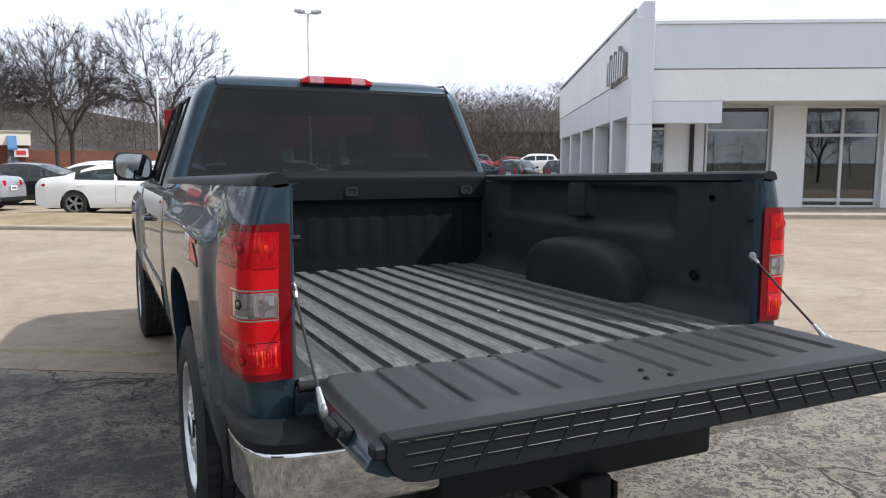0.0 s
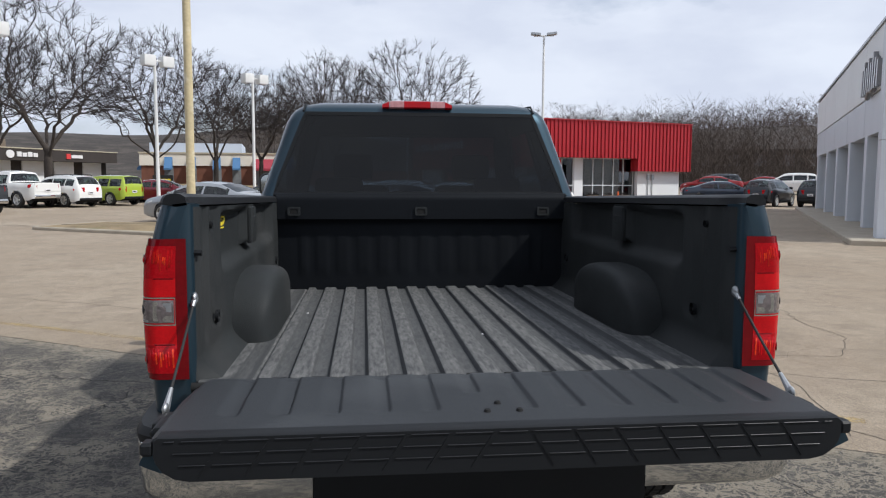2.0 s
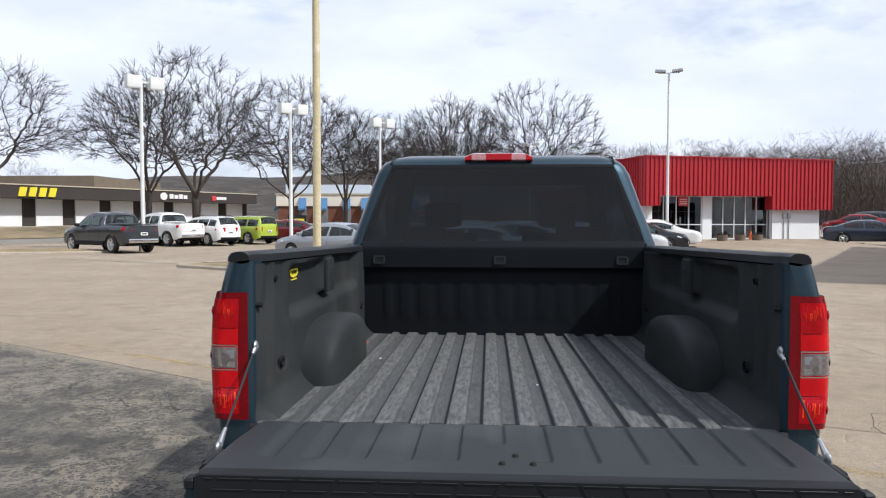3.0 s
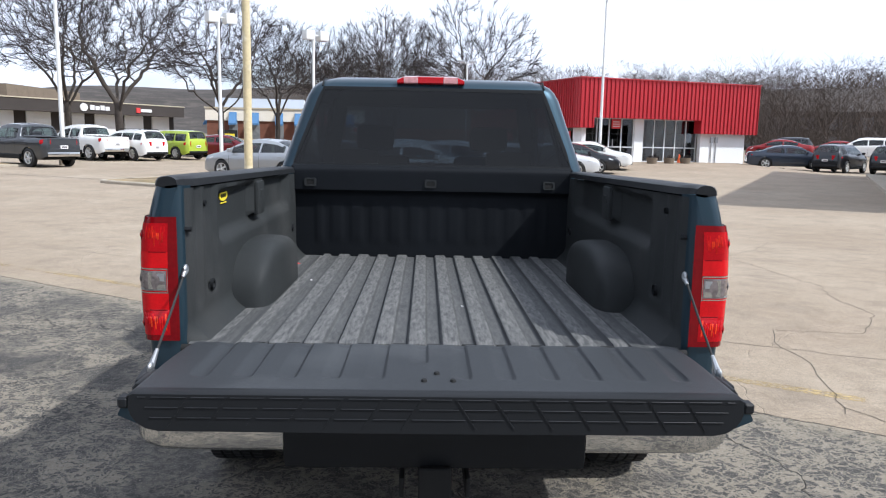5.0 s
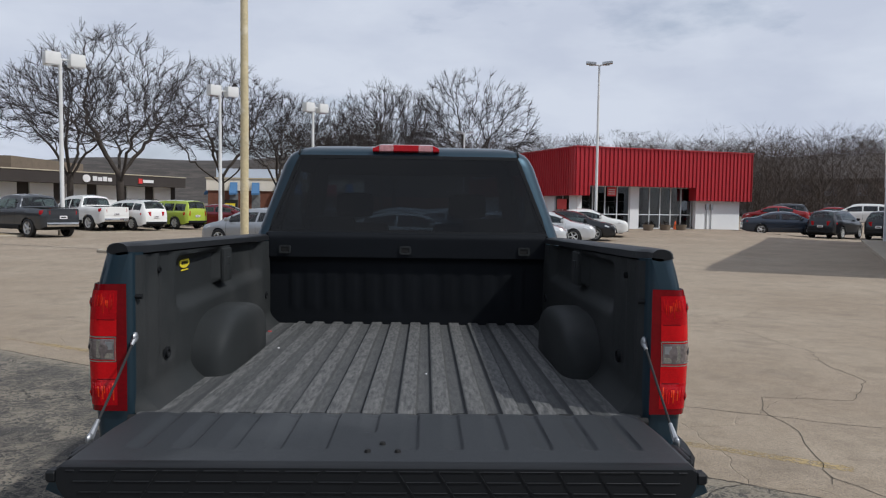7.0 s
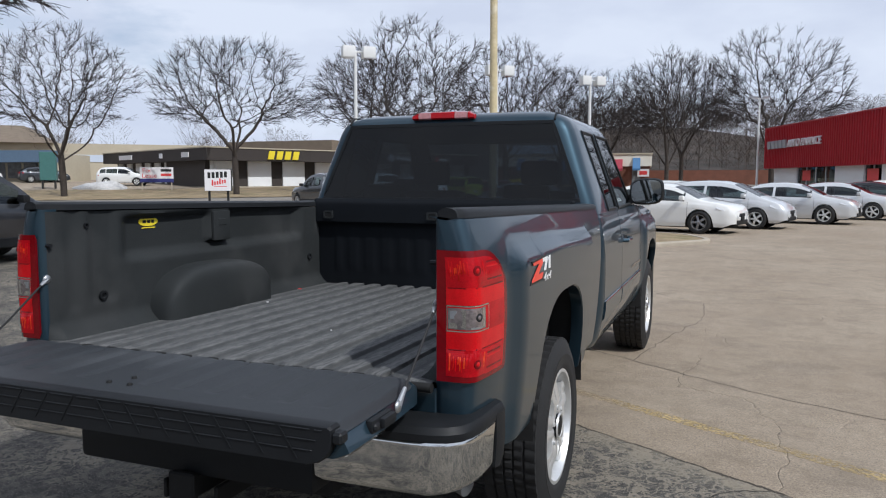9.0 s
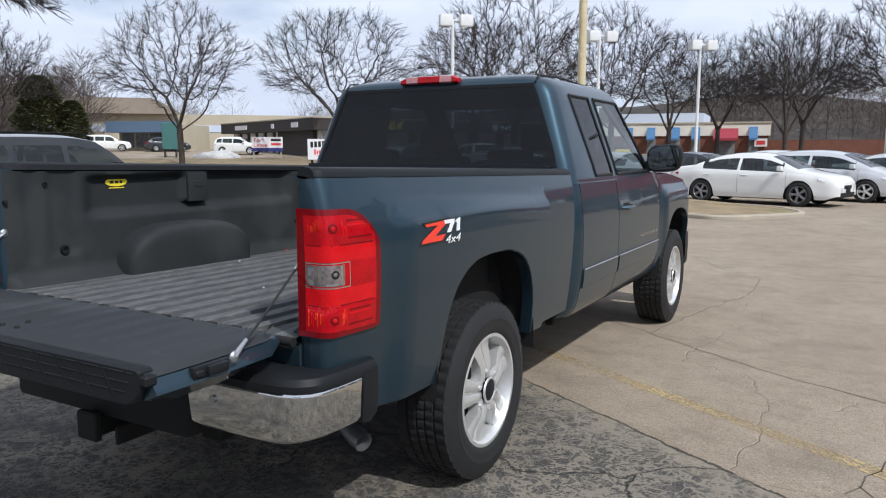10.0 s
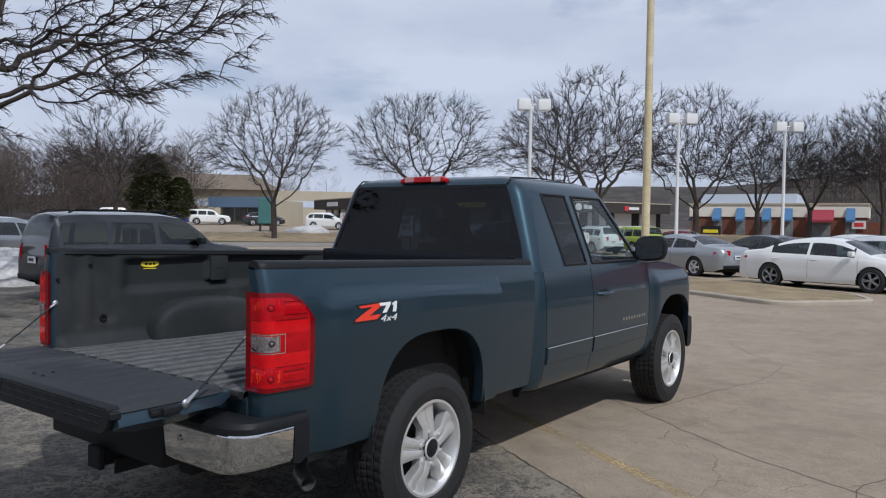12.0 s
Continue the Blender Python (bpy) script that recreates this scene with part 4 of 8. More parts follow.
def far_buildings():
    root = empty("far_store_building", pose(-64.0, 51.5, 1.5, 0, 0, math.degrees(math.atan2(1.8, 6.5))), "slate-blue canopied store far behind the road", "building")
    wallbox(root, "canopy", -4.0, 3.8, -1.4, 0.2, 1.75, 2.9, M_BLUEBLDG)
    wallbox(root, "wall", -3.6, 3.6, 0.2, 6, -1.0, 2.6, M_TAN)
    for i in range(4):
        part("window", boxb(-3.2 + i * 1.7, -1.8 + i * 1.7, 0.12, 0.2, 0.2, 1.7), M_SHOPDARK, root, smooth=False)
    r2 = empty("warehouse_building", pose(-88, 58, 1.5, 0, 0, 42), "long tan block store with brown shingle roof", "building")
    wallbox(r2, "wall", -4, 34, 0, 16, -1, 4.6, M_TAN)
    wallbox(r2, "band", -4.05, 34.05, -0.06, 0, 2.3, 3.2, M_ROOFGREY)
    bm = bmesh.new()
    loft(bm, [[(-5, -1, 4.6), (14, -1, 4.6), (14, 17, 4.6), (-5, 17, 4.6)], [(0, 5, 7.0), (10, 5, 7.0), (10, 11, 7.0), (0, 11, 7.0)]])
    part("roof", bm, M_SHINGLE, r2, "brown hipped shingle roof", smooth=False)
    r3 = empty("apartment_building", pose(56, 96, 0.8, 0, 0, -30), "far brown apartment block behind bare trees", "building")
    wallbox(r3, "wall", -14, 22, 0, 12, -2, 5.2, M_BROWNFASCIA)
    bm = bmesh.new()
    loft(bm, [[(-15, -1, 5.2), (23, -1, 5.2), (23, 13, 5.2), (-15, 13, 5.2)], [(-10, 6, 8.6), (18, 6, 8.6), (18, 6.2, 8.6), (-10, 6.2, 8.6)]])
    part("roof", bm, M_DARKSHINGLE, r3, smooth=False)
    for i in range(10):
        for k in range(2):
            part("window", boxb(-13 + i * 3.5, -11.4 + i * 3.5, -0.05, 0.0, 0.3 + k * 2.6, 1.9 + k * 2.6), M_SHOPDARK, r3, smooth=False)


red_building()
white_building()
strip_mall()
brick_building()
far_buildings()


# ---- shared vehicle pieces ----
def greenhouse(root, zs, wf, rf, ff, rear_w, cuts, zwin, mats, rear_win=(0, 0), names=("cab_shell", "rear_window", "side_window", "windscreen"),
               front_taper=0.04, roof_rise=0.02, crown=0.06, corner=0.10, seal=True):
    """Upper part of a vehicle as level rings; panes are meshes of their own.
    cuts: side divisions as (y at the lowest level, y at the highest, is the stretch after it a pane)."""
    def half(z):
        w, r, f = wf(z), rf(z), ff(z)
        t = (z - zs[0]) / (zs[-1] - zs[0])
        rw = rear_w(z)
        pts = [(rw * k, r - crown * 0.35 * (1 - k * k)) for k in (0.0, 0.34, 0.67, 1.0)]
        a, b = Vector((rw + 0.018, r + 0.004)), Vector((w, r + corner))
        c = Vector((w - 0.012, r + 0.012))
        for k in (0.0, 0.3, 0.55, 0.78, 1.0):
            q = a * (1 - k) ** 2 + c * 2 * k * (1 - k) + b * k * k
            pts.append((q.x, q.y))
        for y0, y1, _ in cuts:
            y = y0 + (y1 - y0) * t
            pts.append((w * (1 - front_taper * sstep(y, rf(z) + 1.0, ff(zs[0]))), y))
        wfr = w * (1 - front_taper)
        pts.append((wfr - 0.01, f - 0.16))
        pts.append((wfr - 0.05, f - 0.07))
        fw = wfr - 0.085
        pts.append((fw, f - 0.035))
        for k in (0.67, 0.34, 0.0):
            pts.append((fw * k, f - 0.035 + crown * (1 - k * k)))
        return pts
    halves = [half(z) for z in zs]
    n = len(halves[0])
    nc = len(cuts)
    first_cut = 9
    bms = {}

    def grp(key):
        if key not in bms:
            bms[key] = bmesh.new()
        return bms[key]

    def cls(i, zm):
        if i < 3 and rear_win[0] < zm < rear_win[1]:
            return "rear"
        if zwin[0] < zm < zwin[1]:
            if first_cut <= i < first_cut + nc - 1 and cuts[i - first_cut][2]:
                return "side%d" % (i - first_cut)
            if i >= n - 4:
                return "front"
        return "body"
    for sgn in (1, -1):
        for j in range(len(zs) - 1):
            zm = (zs[j] + zs[j + 1]) / 2
            for i in range(n - 1):
                key = cls(i, zm)
                if key.startswith("side"):
                    key += "R" if sgn > 0 else "L"
                bm = grp(key)
                q = [halves[j][i], halves[j][i + 1], halves[j + 1][i + 1], halves[j + 1][i]]
                zz = [zs[j], zs[j], zs[j + 1], zs[j + 1]]
                bm.faces.new([bm.verts.new((p[0] * sgn, p[1], z)) for p, z in zip(q, zz)])
    # roof cap
    bm = grp("body")
    top = halves[-1]
    ring = [(x, y) for x, y in top] + [(-x, y) for x, y in top[::-1]][1:-1]
    cx, cy = 0.0, (rf(zs[-1]) + ff(zs[-1])) / 2
    prev = [(x, y, zs[-1]) for x, y in ring]
    for s, dz in ((0.93, 0.45), (0.75, 0.75), (0.4, 0.97), (0.02, 1.0)):
        cur = [(cx + (x - cx) * s, cy + (y - cy) * s, zs[-1] + roof_rise * dz) for x, y in ring]
        loft(bm, [prev, cur], True, False)
        prev = cur
    made = {}
    for key, bm in bms.items():
        bmesh.ops.remove_doubles(bm, verts=bm.verts, dist=0.0008)
        bmesh.ops.recalc_face_normals(bm, faces=bm.faces)
        if key == "body":
            made[key] = part(names[0], bm, mats["body"], root, angle=0.7)
            continue
        if seal:
            nxt = {}
            for e in bm.edges:
                if e.is_boundary:
                    for v, o in ((e.verts[0], e.verts[1]), (e.verts[1], e.verts[0])):
                        nxt.setdefault(v, []).append(o)
            start = next(iter(nxt))
            chain, prev, cur = [start], None, start
            while True:
                step = [o for o in nxt[cur] if o is not prev]
                prev, cur = cur, step[0]
                if cur is start:
                    break
                chain.append(cur)
            pts = [v.co.copy() for v in chain]
            n_ = len(pts)
            rings = []
            nrm = sum((f.normal for f in bm.faces), Vector()).normalized()
            for i in range(n_):
                t_ = (pts[(i + 1) % n_] - pts[i - 1]).normalized()
                u_ = nrm.cross(t_).normalized()
                rings.append([pts[i] + u_ * 0.012 * math.cos(q) + nrm * 0.010 * math.sin(q) for q in (0.4, 1.57, 2.7, 3.6, 5.8)])
            sb = bmesh.new()
            loft(sb, rings + rings[:1], True, False)
            bmesh.ops.remove_doubles(sb, verts=sb.verts, dist=0.0001)
            part("window_seal", sb, M_PLASTIC, root, smooth=True)
        if key == "rear":
            made[key] = part(names[1], bm, mats["rear"], root)
        elif key == "front":
            made[key] = part(names[3], bm, mats["front"], root)
        else:
            made[key] = part(names[2], bm, mats["side"] if "side_rear" not in mats or key[4] != "0" and True and key != "side0R" and key != "side0L" else mats["side_rear"], root)
        for f in (made[key],):
            f.visible_shadow = True
    return made


WHEEL_CACHE = {}


def wheel_meshes(style, R, width, rim_r, rim_mat, spokes, hub_dark):
    """Tyre and rim meshes about an axis along x; the outer face looks to +x."""
    if style in WHEEL_CACHE:
        return WHEEL_CACHE[style]
    big = style == "truck"
    n = 240 if big else 36
    w = width
    bm = bmesh.new()
    prof = [(-w * 0.42, rim_r - 0.012), (-w * 0.5, rim_r + 0.03), (-w * 0.52, (R + rim_r) / 2), (-w * 0.48, R - 0.035), (-w * 0.43, R - 0.010)]
    tread = []
    if big:
        for a, b, lug in ((-0.43, -0.26, 1), (-0.23, -0.09, 0), (-0.06, 0.06, 0), (0.09, 0.23, 0), (0.26, 0.43, 1)):
            tread += [(a * w, R - 0.012, 0), (a * w + 0.002, R, lug + 1), (b * w - 0.002, R, lug + 1), (b * w, R - 0.012, 0)]
    else:
        tread = [(-0.4 * w, R, 0), (0, R + 0.002, 0), (0.4 * w, R, 0)]
    prof2 = [(0.43 * w, R - 0.010), (0.48 * w, R - 0.035), (w * 0.515, R - 0.075), (w * 0.52, (R + rim_r) / 2), (w * 0.50, rim_r + 0.045), (w * 0.505, rim_r + 0.03), (w * 0.47, rim_r + 0.008), (w * 0.42, rim_r - 0.012)]
    rings = []
    for p in prof:
        rings.append([(p[0], p[1] * math.cos(6.2832 * k / n), p[1] * math.sin(6.2832 * k / n)) for k in range(n)])
    for x, r, lug in tread:
        ring = []
        for k in range(n):
            rr = r
            if lug and (k + int(x * 90)) % (5 if lug == 2 else 4) == (0 if x < 0 else 2):
                rr = r - 0.008
            ring.append((x, rr * math.cos(6.2832 * k / n), rr * math.sin(6.2832 * k / n)))
        rings.append(ring)
    for p in prof2:
        rings.append([(p[0], p[1] * math.cos(6.2832 * k / n), p[1] * math.sin(6.2832 * k / n)) for k in range(n)])
    loft(bm, rings, True, False)
    out = []

    def keep(nm, bm, mt, angle=0.6):
        bmesh.ops.recalc_face_normals(bm, faces=bm.faces)
        me = bpy.data.meshes.new(nm)
        bm.to_mesh(me)
        bm.free()
        me.materials.append(mt)
        me.polygons.foreach_set("use_smooth", [True] * len(me.polygons))
        me.set_sharp_from_angle(angle=angle)
        out.append((nm, me))
    keep("tyre", bm, M_RUBBER, 0.5)
    # rim lip and barrel
    bm = bmesh.new()
    f = w * 0.45
    lathe_x(bm, [(f - 0.005, rim_r + 0.010), (f + 0.006, rim_r + 0.006), (f + 0.006, rim_r - 0.008), (f - 0.018, rim_r - 0.020), (f - 0.10, rim_r - 0.035), (-f, rim_r - 0.03)], 48)
    keep("rim", bm, rim_mat)
    bm = bmesh.new()
    lathe_x(bm, [(f - 0.15, 0.0), (f - 0.15, rim_r - 0.03)], 32)
    keep("brake_disc", bm, M_DARK)
    # spokes
    for s in range(spokes):
        a = 6.2832 * s / spokes + 0.3
        bm = bmesh.new()
        wi, wo = (0.050, 0.080) if big else (0.034, 0.048)
        k = R / 0.40
        wi, wo = wi * k, wo * k
        for lo, hi, dx in ((-1.0, -0.10, 0.0), (0.10, 1.0, 0.0), (-0.12, 0.12, -0.008)):
            sec = []
            for r, hw, xf in ((0.05 * k, wi, f - 0.012), (0.12 * k, wi * 0.95, f - 0.004), (rim_r * 0.75, wo * 0.85, f - 0.022), (rim_r - 0.012, wo, f - 0.02)):
                sec.append([(xf + dx, r, hw * lo), (xf + dx + 0.006, r, hw * (lo * 0.7 + hi * 0.3)), (xf + dx + 0.006, r, hw * (lo * 0.3 + hi * 0.7)), (xf + dx, r, hw * hi), (xf - 0.05, r, hw * hi), (xf - 0.05, r, hw * lo)])
            loft(bm, sec)
        turned(bm, Matrix.Rotation(a, 4, "X"))
        keep("spoke", bm, rim_mat, 0.4)
    bm = bmesh.new()
    lathe_x(bm, [(f - 0.06, 0.062 * R / 0.4), (f + 0.004, 0.052 * R / 0.4), (f + 0.010, 0.038 * R / 0.4), (f + 0.014, 0.0)], 24)
    keep("hub_cap", bm, M_PLASTIC if hub_dark else rim_mat)
    if big:
        bm = bmesh.new()
        lathe_x(bm, [(f + 0.003, 0.060), (f + 0.010, 0.057), (f + 0.010, 0.051), (f + 0.003, 0.049)], 24)
        keep("hub_ring", bm, M_ALLOY)
        for s in range(6):
            a = 6.2832 * (s + 0.5) / 6
            bm = bmesh.new()
            lathe_x(bm, [(f - 0.02, 0.011), (f + 0.004, 0.011), (f + 0.006, 0.006), (f + 0.006, 0.0)], 8, 0.092 * math.cos(a), 0.092 * math.sin(a))
            keep("wheel_nut", bm, M_ALLOY)
    WHEEL_CACHE[style] = out
    return out


def add_wheel(root, style, x, y, z, outward, R, width, rim_r, rim_mat, spokes=5, hub_dark=False, spin=0.0):
    w = new("wheel")
    w.parent = root
    w.matrix_basis = pose(x, y, z, spin, 0, 0 if outward > 0 else 180)
    for nm, me in wheel_meshes(style, R, width, rim_r, rim_mat, spokes, hub_dark):
        o = new(nm, me)
        o.parent = w
    return w


# ---- the pickup truck ----
def bed_x(y, z):
    """Outer face of the bed side, half width at y along and z up."""
    x = interp(z, [(0.50, 0.955), (0.58, 0.984), (0.70, 1.000), (0.80, 1.009), (0.90, 1.016), (1.0, 1.021), (1.08, 1.023), (1.16, 1.021), (1.24, 1.016), (1.30, 1.005), (1.34, 0.995), (1.38, 0.984), (1.43, 0.968)])
    if y < 0.34:
        x -= 0.030 * (1 - y / 0.34) ** 2
    if y < 0.035:
        q = 0.035 - y
        x -= 0.035 - math.sqrt(max(0.0, 0.035 ** 2 - q * q))
    # squared-off flare round the wheel, ending in a sharp step behind the cab
    top = 1.275 - 0.02 * sstep(y, 0.9, 1.7)
    x += 0.036 * sstep(y, 0.28, 0.43) * (1 - sstep(y, 1.748, 1.778)) * (1 - sstep(z, top - 0.045, top + 0.04))
    return x


def cab_x(y, z):
    x = interp(z, [(0.48, 0.945), (0.56, 0.988), (0.68, 1.014), (0.80, 1.025), (0.95, 1.027), (1.08, 1.024), (1.18, 1.013), (1.26, 0.999), (1.34, 0.984)])
    if y < 2.37:
        x -= 0.055 * ((2.37 - y) / 0.122) ** 2
    x += 0.034 * sstep(y, 4.20, 4.36) * (1 - sstep(z, 1.14, 1.22))
    if y > 5.05:
        x -= 0.30 * ((y - 5.05) / 0.5) ** 2
    return x


def arch_z(y, c, a, base, top, e=2.7):
    u = abs(y - c) / a
    return base + (top - base) * (1 - u ** e) ** (1 / e) if u < 1 else 0.0


def side_cols(y0, y1, c=None, a=None, n=14):
    ys = set(lin(y0, y1, n))
    if c:
        for k in range(25):
            y = c + a * math.cos(math.pi * k / 24)
            if y0 < y < y1:
                ys.add(y)
    return sorted(ys)


def side_panel(root, name, sgn, ys, xf, zlow, ztop, nz, material, lip=0.05):
    bm = bmesh.new()
    g = []
    for y in ys:
        zl, zt = zlow(y), ztop(y)
        col = [bm.verts.new((sgn * (xf(y, zl) - lip), y, zl + 0.004)), bm.verts.new((sgn * (xf(y, zl) - 0.006), y, zl))]
        for k in range(nz + 1):
            z = zl + 0.006 + (zt - zl - 0.006) * k / nz
            col.append(bm.verts.new((sgn * xf(y, z), y, z)))
        col.append(bm.verts.new((sgn * (xf(y, zt) - 0.035), y, zt + 0.004)))
        g.append(col)
    for a, b in zip(g, g[1:]):
        for k in range(len(a) - 1):
            bm.faces.new((a[k], b[k], b[k + 1], a[k + 1]))
    for col in (g[0], g[-1]):
        inner = [bm.verts.new((v.co.x - sgn * 0.04, v.co.y, v.co.z)) for v in col[1:]]
        for k in range(len(inner) - 1):
            bm.faces.new((col[k + 1], col[k + 2], inner[k + 1], inner[k]))
    return part(name, bm, material, root, angle=0.55)


def well(root, sgn, c, a, base, top, x0, x1):
    bm = bmesh.new()
    ys = [c + (a + 0.02) * math.cos(math.pi * k / 24) for k in range(25)]
    g = [[(sgn * x, y, max(0.3, arch_z(y, c, a + 0.0201, base, top + 0.02))) for x in (x0, x1)] for y in ys]
    loft(bm, g, closed=False)
    vs = [bm.verts.new((sgn * x0, y, max(0.3, arch_z(y, c, a + 0.0201, base, top + 0.02)))) for y in ys]
    bm.faces.new(vs)
    part("wheel_well", bm, M_DARK, root, "dark plastic wheel well liner")


def lamp_path(s, z, off):
    """Point on the lamp's wrapped face: s from the inner edge over the corner to the side."""
    total_back = 0.085
    L_ = total_back + 0.05 + 0.235
    d = s * L_
    xc = bed_x(0.035, z)
    if d < total_back:
        return (0.872 + (xc - 0.035 - 0.872) * d / total_back, -off, z)
    d -= total_back
    if d < 0.05:
        a = d / 0.05 * math.pi / 2
        return (xc - 0.035 + (0.035 + off) * math.sin(a), 0.035 - (0.035 + off) * math.cos(a), z)
    y = 0.035 + (d - 0.05) / 0.235 * 0.205
    return (bed_x(y, z) + off, y, z)


def tail_lamp(root, sgn):
    lamp = new("tail_lamp")
    lamp.parent = root
    lamp["label"] = "wrapped red tail lamp with clear reversing lens"

    def ztop(s):
        return 1.308 - 0.006 * s - 0.115 * max(0.0, (s - 0.45) / 0.55) ** 2.6

    def zbot(s):
        return 0.884 + 0.012 * max(0.0, (s - 0.90) / 0.10) ** 3

    def patch(name, s0, s1, za, zb, off, mt, nu=16, nv=12, label="", bul=0.0):
        bm = bmesh.new()
        us, vs = lin(s0, s1, nu), lin(0, 1, nv)

        def to3(s, v):
            a = za if za is not None else zbot(s)
            b = zb if zb is not None else ztop(s)
            a, b = max(a, zbot(s) + 0.014 if name != "lens" else a), min(b, ztop(s) - 0.020 if name != "lens" else b)
            z = a + (b - a) * v
            u = (s - s0) / (s1 - s0)
            o = off + bul * (1 - (2 * u - 1) ** 4) * (1 - (2 * v - 1) ** 4)
            p = lamp_path(s, z, o)
            return (sgn * p[0], p[1], p[2])
        g = field(bm, us, vs, to3)
        # rim back to the body
        edge = [g[i][0] for i in range(nu)] + [g[-1][j] for j in range(1, nv)] + [g[i][-1] for i in range(nu - 2, -1, -1)] + [g[0][j] for j in range(nv - 2, 0, -1)]
        cen = Vector((sgn * 0.93, 0.12, 1.1))
        back = [bm.verts.new(v.co + (cen - v.co).normalized() * 0.03) for v in edge]
        for k in range(len(edge)):
            bm.faces.new((edge[k], edge[(k + 1) % len(edge)], back[(k + 1) % len(edge)], back[k]))
        return part(name, bm, mt, lamp, label, angle=0.9)
    patch("lens", 0.0, 1.0, None, None, 0.0118, M_LENS_RED2, 26, 16, "deep red outer lens")
    # stacked lens bands that wrap round the corner
    for s0, s1, za, zb, mt in ((0.085, 0.47, 1.190, 1.286, M_LENS_RED), (0.47, 0.915, 1.190, 1.290, M_LENS_RED), (0.085, 0.915, 1.134, 1.190, M_LENS_BRIGHT), (0.085, 0.915, 0.990, 1.047, M_LENS_BRIGHT),
                               (0.085, 0.47, 0.903, 0.990, M_LENS_RED), (0.47, 0.915, 0.900, 0.990, M_LENS_RED)):
        patch("lens_band", s0, s1, za, zb, 0.0128, mt, 24, 7)
    patch("side_lens", 0.515, 0.915, 1.047, 1.134, 0.0128, M_LENS_RED, 12, 6)
    # bulb bowls: dark red, upright flutes coloured as sun glints, faint steps on the side
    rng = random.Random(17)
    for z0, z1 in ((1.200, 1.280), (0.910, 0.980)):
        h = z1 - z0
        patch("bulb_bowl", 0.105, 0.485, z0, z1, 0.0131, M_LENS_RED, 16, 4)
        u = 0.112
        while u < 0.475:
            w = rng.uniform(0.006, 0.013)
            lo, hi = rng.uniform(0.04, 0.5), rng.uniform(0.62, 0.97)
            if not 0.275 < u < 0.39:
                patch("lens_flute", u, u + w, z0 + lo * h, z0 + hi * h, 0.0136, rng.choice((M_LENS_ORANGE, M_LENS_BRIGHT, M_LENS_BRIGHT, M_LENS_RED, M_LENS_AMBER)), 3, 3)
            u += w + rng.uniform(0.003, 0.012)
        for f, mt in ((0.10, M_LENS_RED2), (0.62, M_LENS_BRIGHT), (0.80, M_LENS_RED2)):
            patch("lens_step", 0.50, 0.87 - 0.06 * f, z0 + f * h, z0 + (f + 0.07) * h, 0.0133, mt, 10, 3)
    for z in (1.1865, 0.988):
        patch("lens_rib", 0.10, 0.885, z, z + 0.004, 0.0132, M_LENS_RED2, 12, 3)
    patch("lens_frame", 0.088, 0.512, 1.048, 1.133, 0.0130, M_CHROME, 12, 6, "bright lens frame")
    patch("lens_border", 0.093, 0.502, 1.052, 1.129, 0.0133, M_LENS_RED, 12, 6)
    patch("reversing_lens", 0.098, 0.430, 1.056, 1.125, 0.0136, M_LENS_CLEAR, 12, 6, "clear reversing lens", bul=0.001)
    for s0, s1, z0, z1, mt in ((0.115, 0.175, 1.090, 1.116, M_STEEL), (0.110, 0.18, 1.060, 1.078, M_CHROME), (0.215, 0.245, 1.062, 1.120, M_CHROME), (0.375, 0.40, 1.060, 1.122, M_CHROME), (0.275, 0.37, 1.058, 1.064, M_STEEL)):
        patch("reflector_facet", s0, s1, z0, z1, 0.0144, mt, 6, 3)
    for s, z, mb, r in ((0.33, 1.243, M_LENS_RED2, 0.0165), (0.33, 1.094, M_DARK, 0.0145), (0.33, 0.942, M_LENS_RED2, 0.0155)):
        q, nq = Vector(lamp_path(s, z, 0.0128)), Vector(lamp_path(s, z, 0.0228))
        nrm = nq - q
        nrm.x, q.x = sgn * nrm.x, sgn * q.x
        m = Matrix.Translation(q) @ nrm.to_track_quat("Z", "Y").to_matrix().to_4x4()
        bm = bmesh.new()
        tube(bm, [(0, 0, -0.004), (0, 0, 0.0012), (0, 0, 0.0018)], [r, r, r * 0.9], 18)
        turned(bm, m)
        part("bulb_collar", bm, mb, lamp)
        bm = bmesh.new()
        bmesh.ops.create_uvsphere(bm, u_segments=14, v_segments=8, radius=r * 0.55)
        turned(bm, m @ Matrix.Translation((0, 0, 0.0012)) @ Matrix.Diagonal((1, 1, 0.35, 1)))
        part("bulb", bm, M_LENS_BRIGHT if mb is M_LENS_RED2 else M_LENS_CLEAR, lamp)
    return lamp


def zfloor(y):
    return 0.868 - 0.014 * y


def zrail(y):
    return 1.421 - 0.023 * y


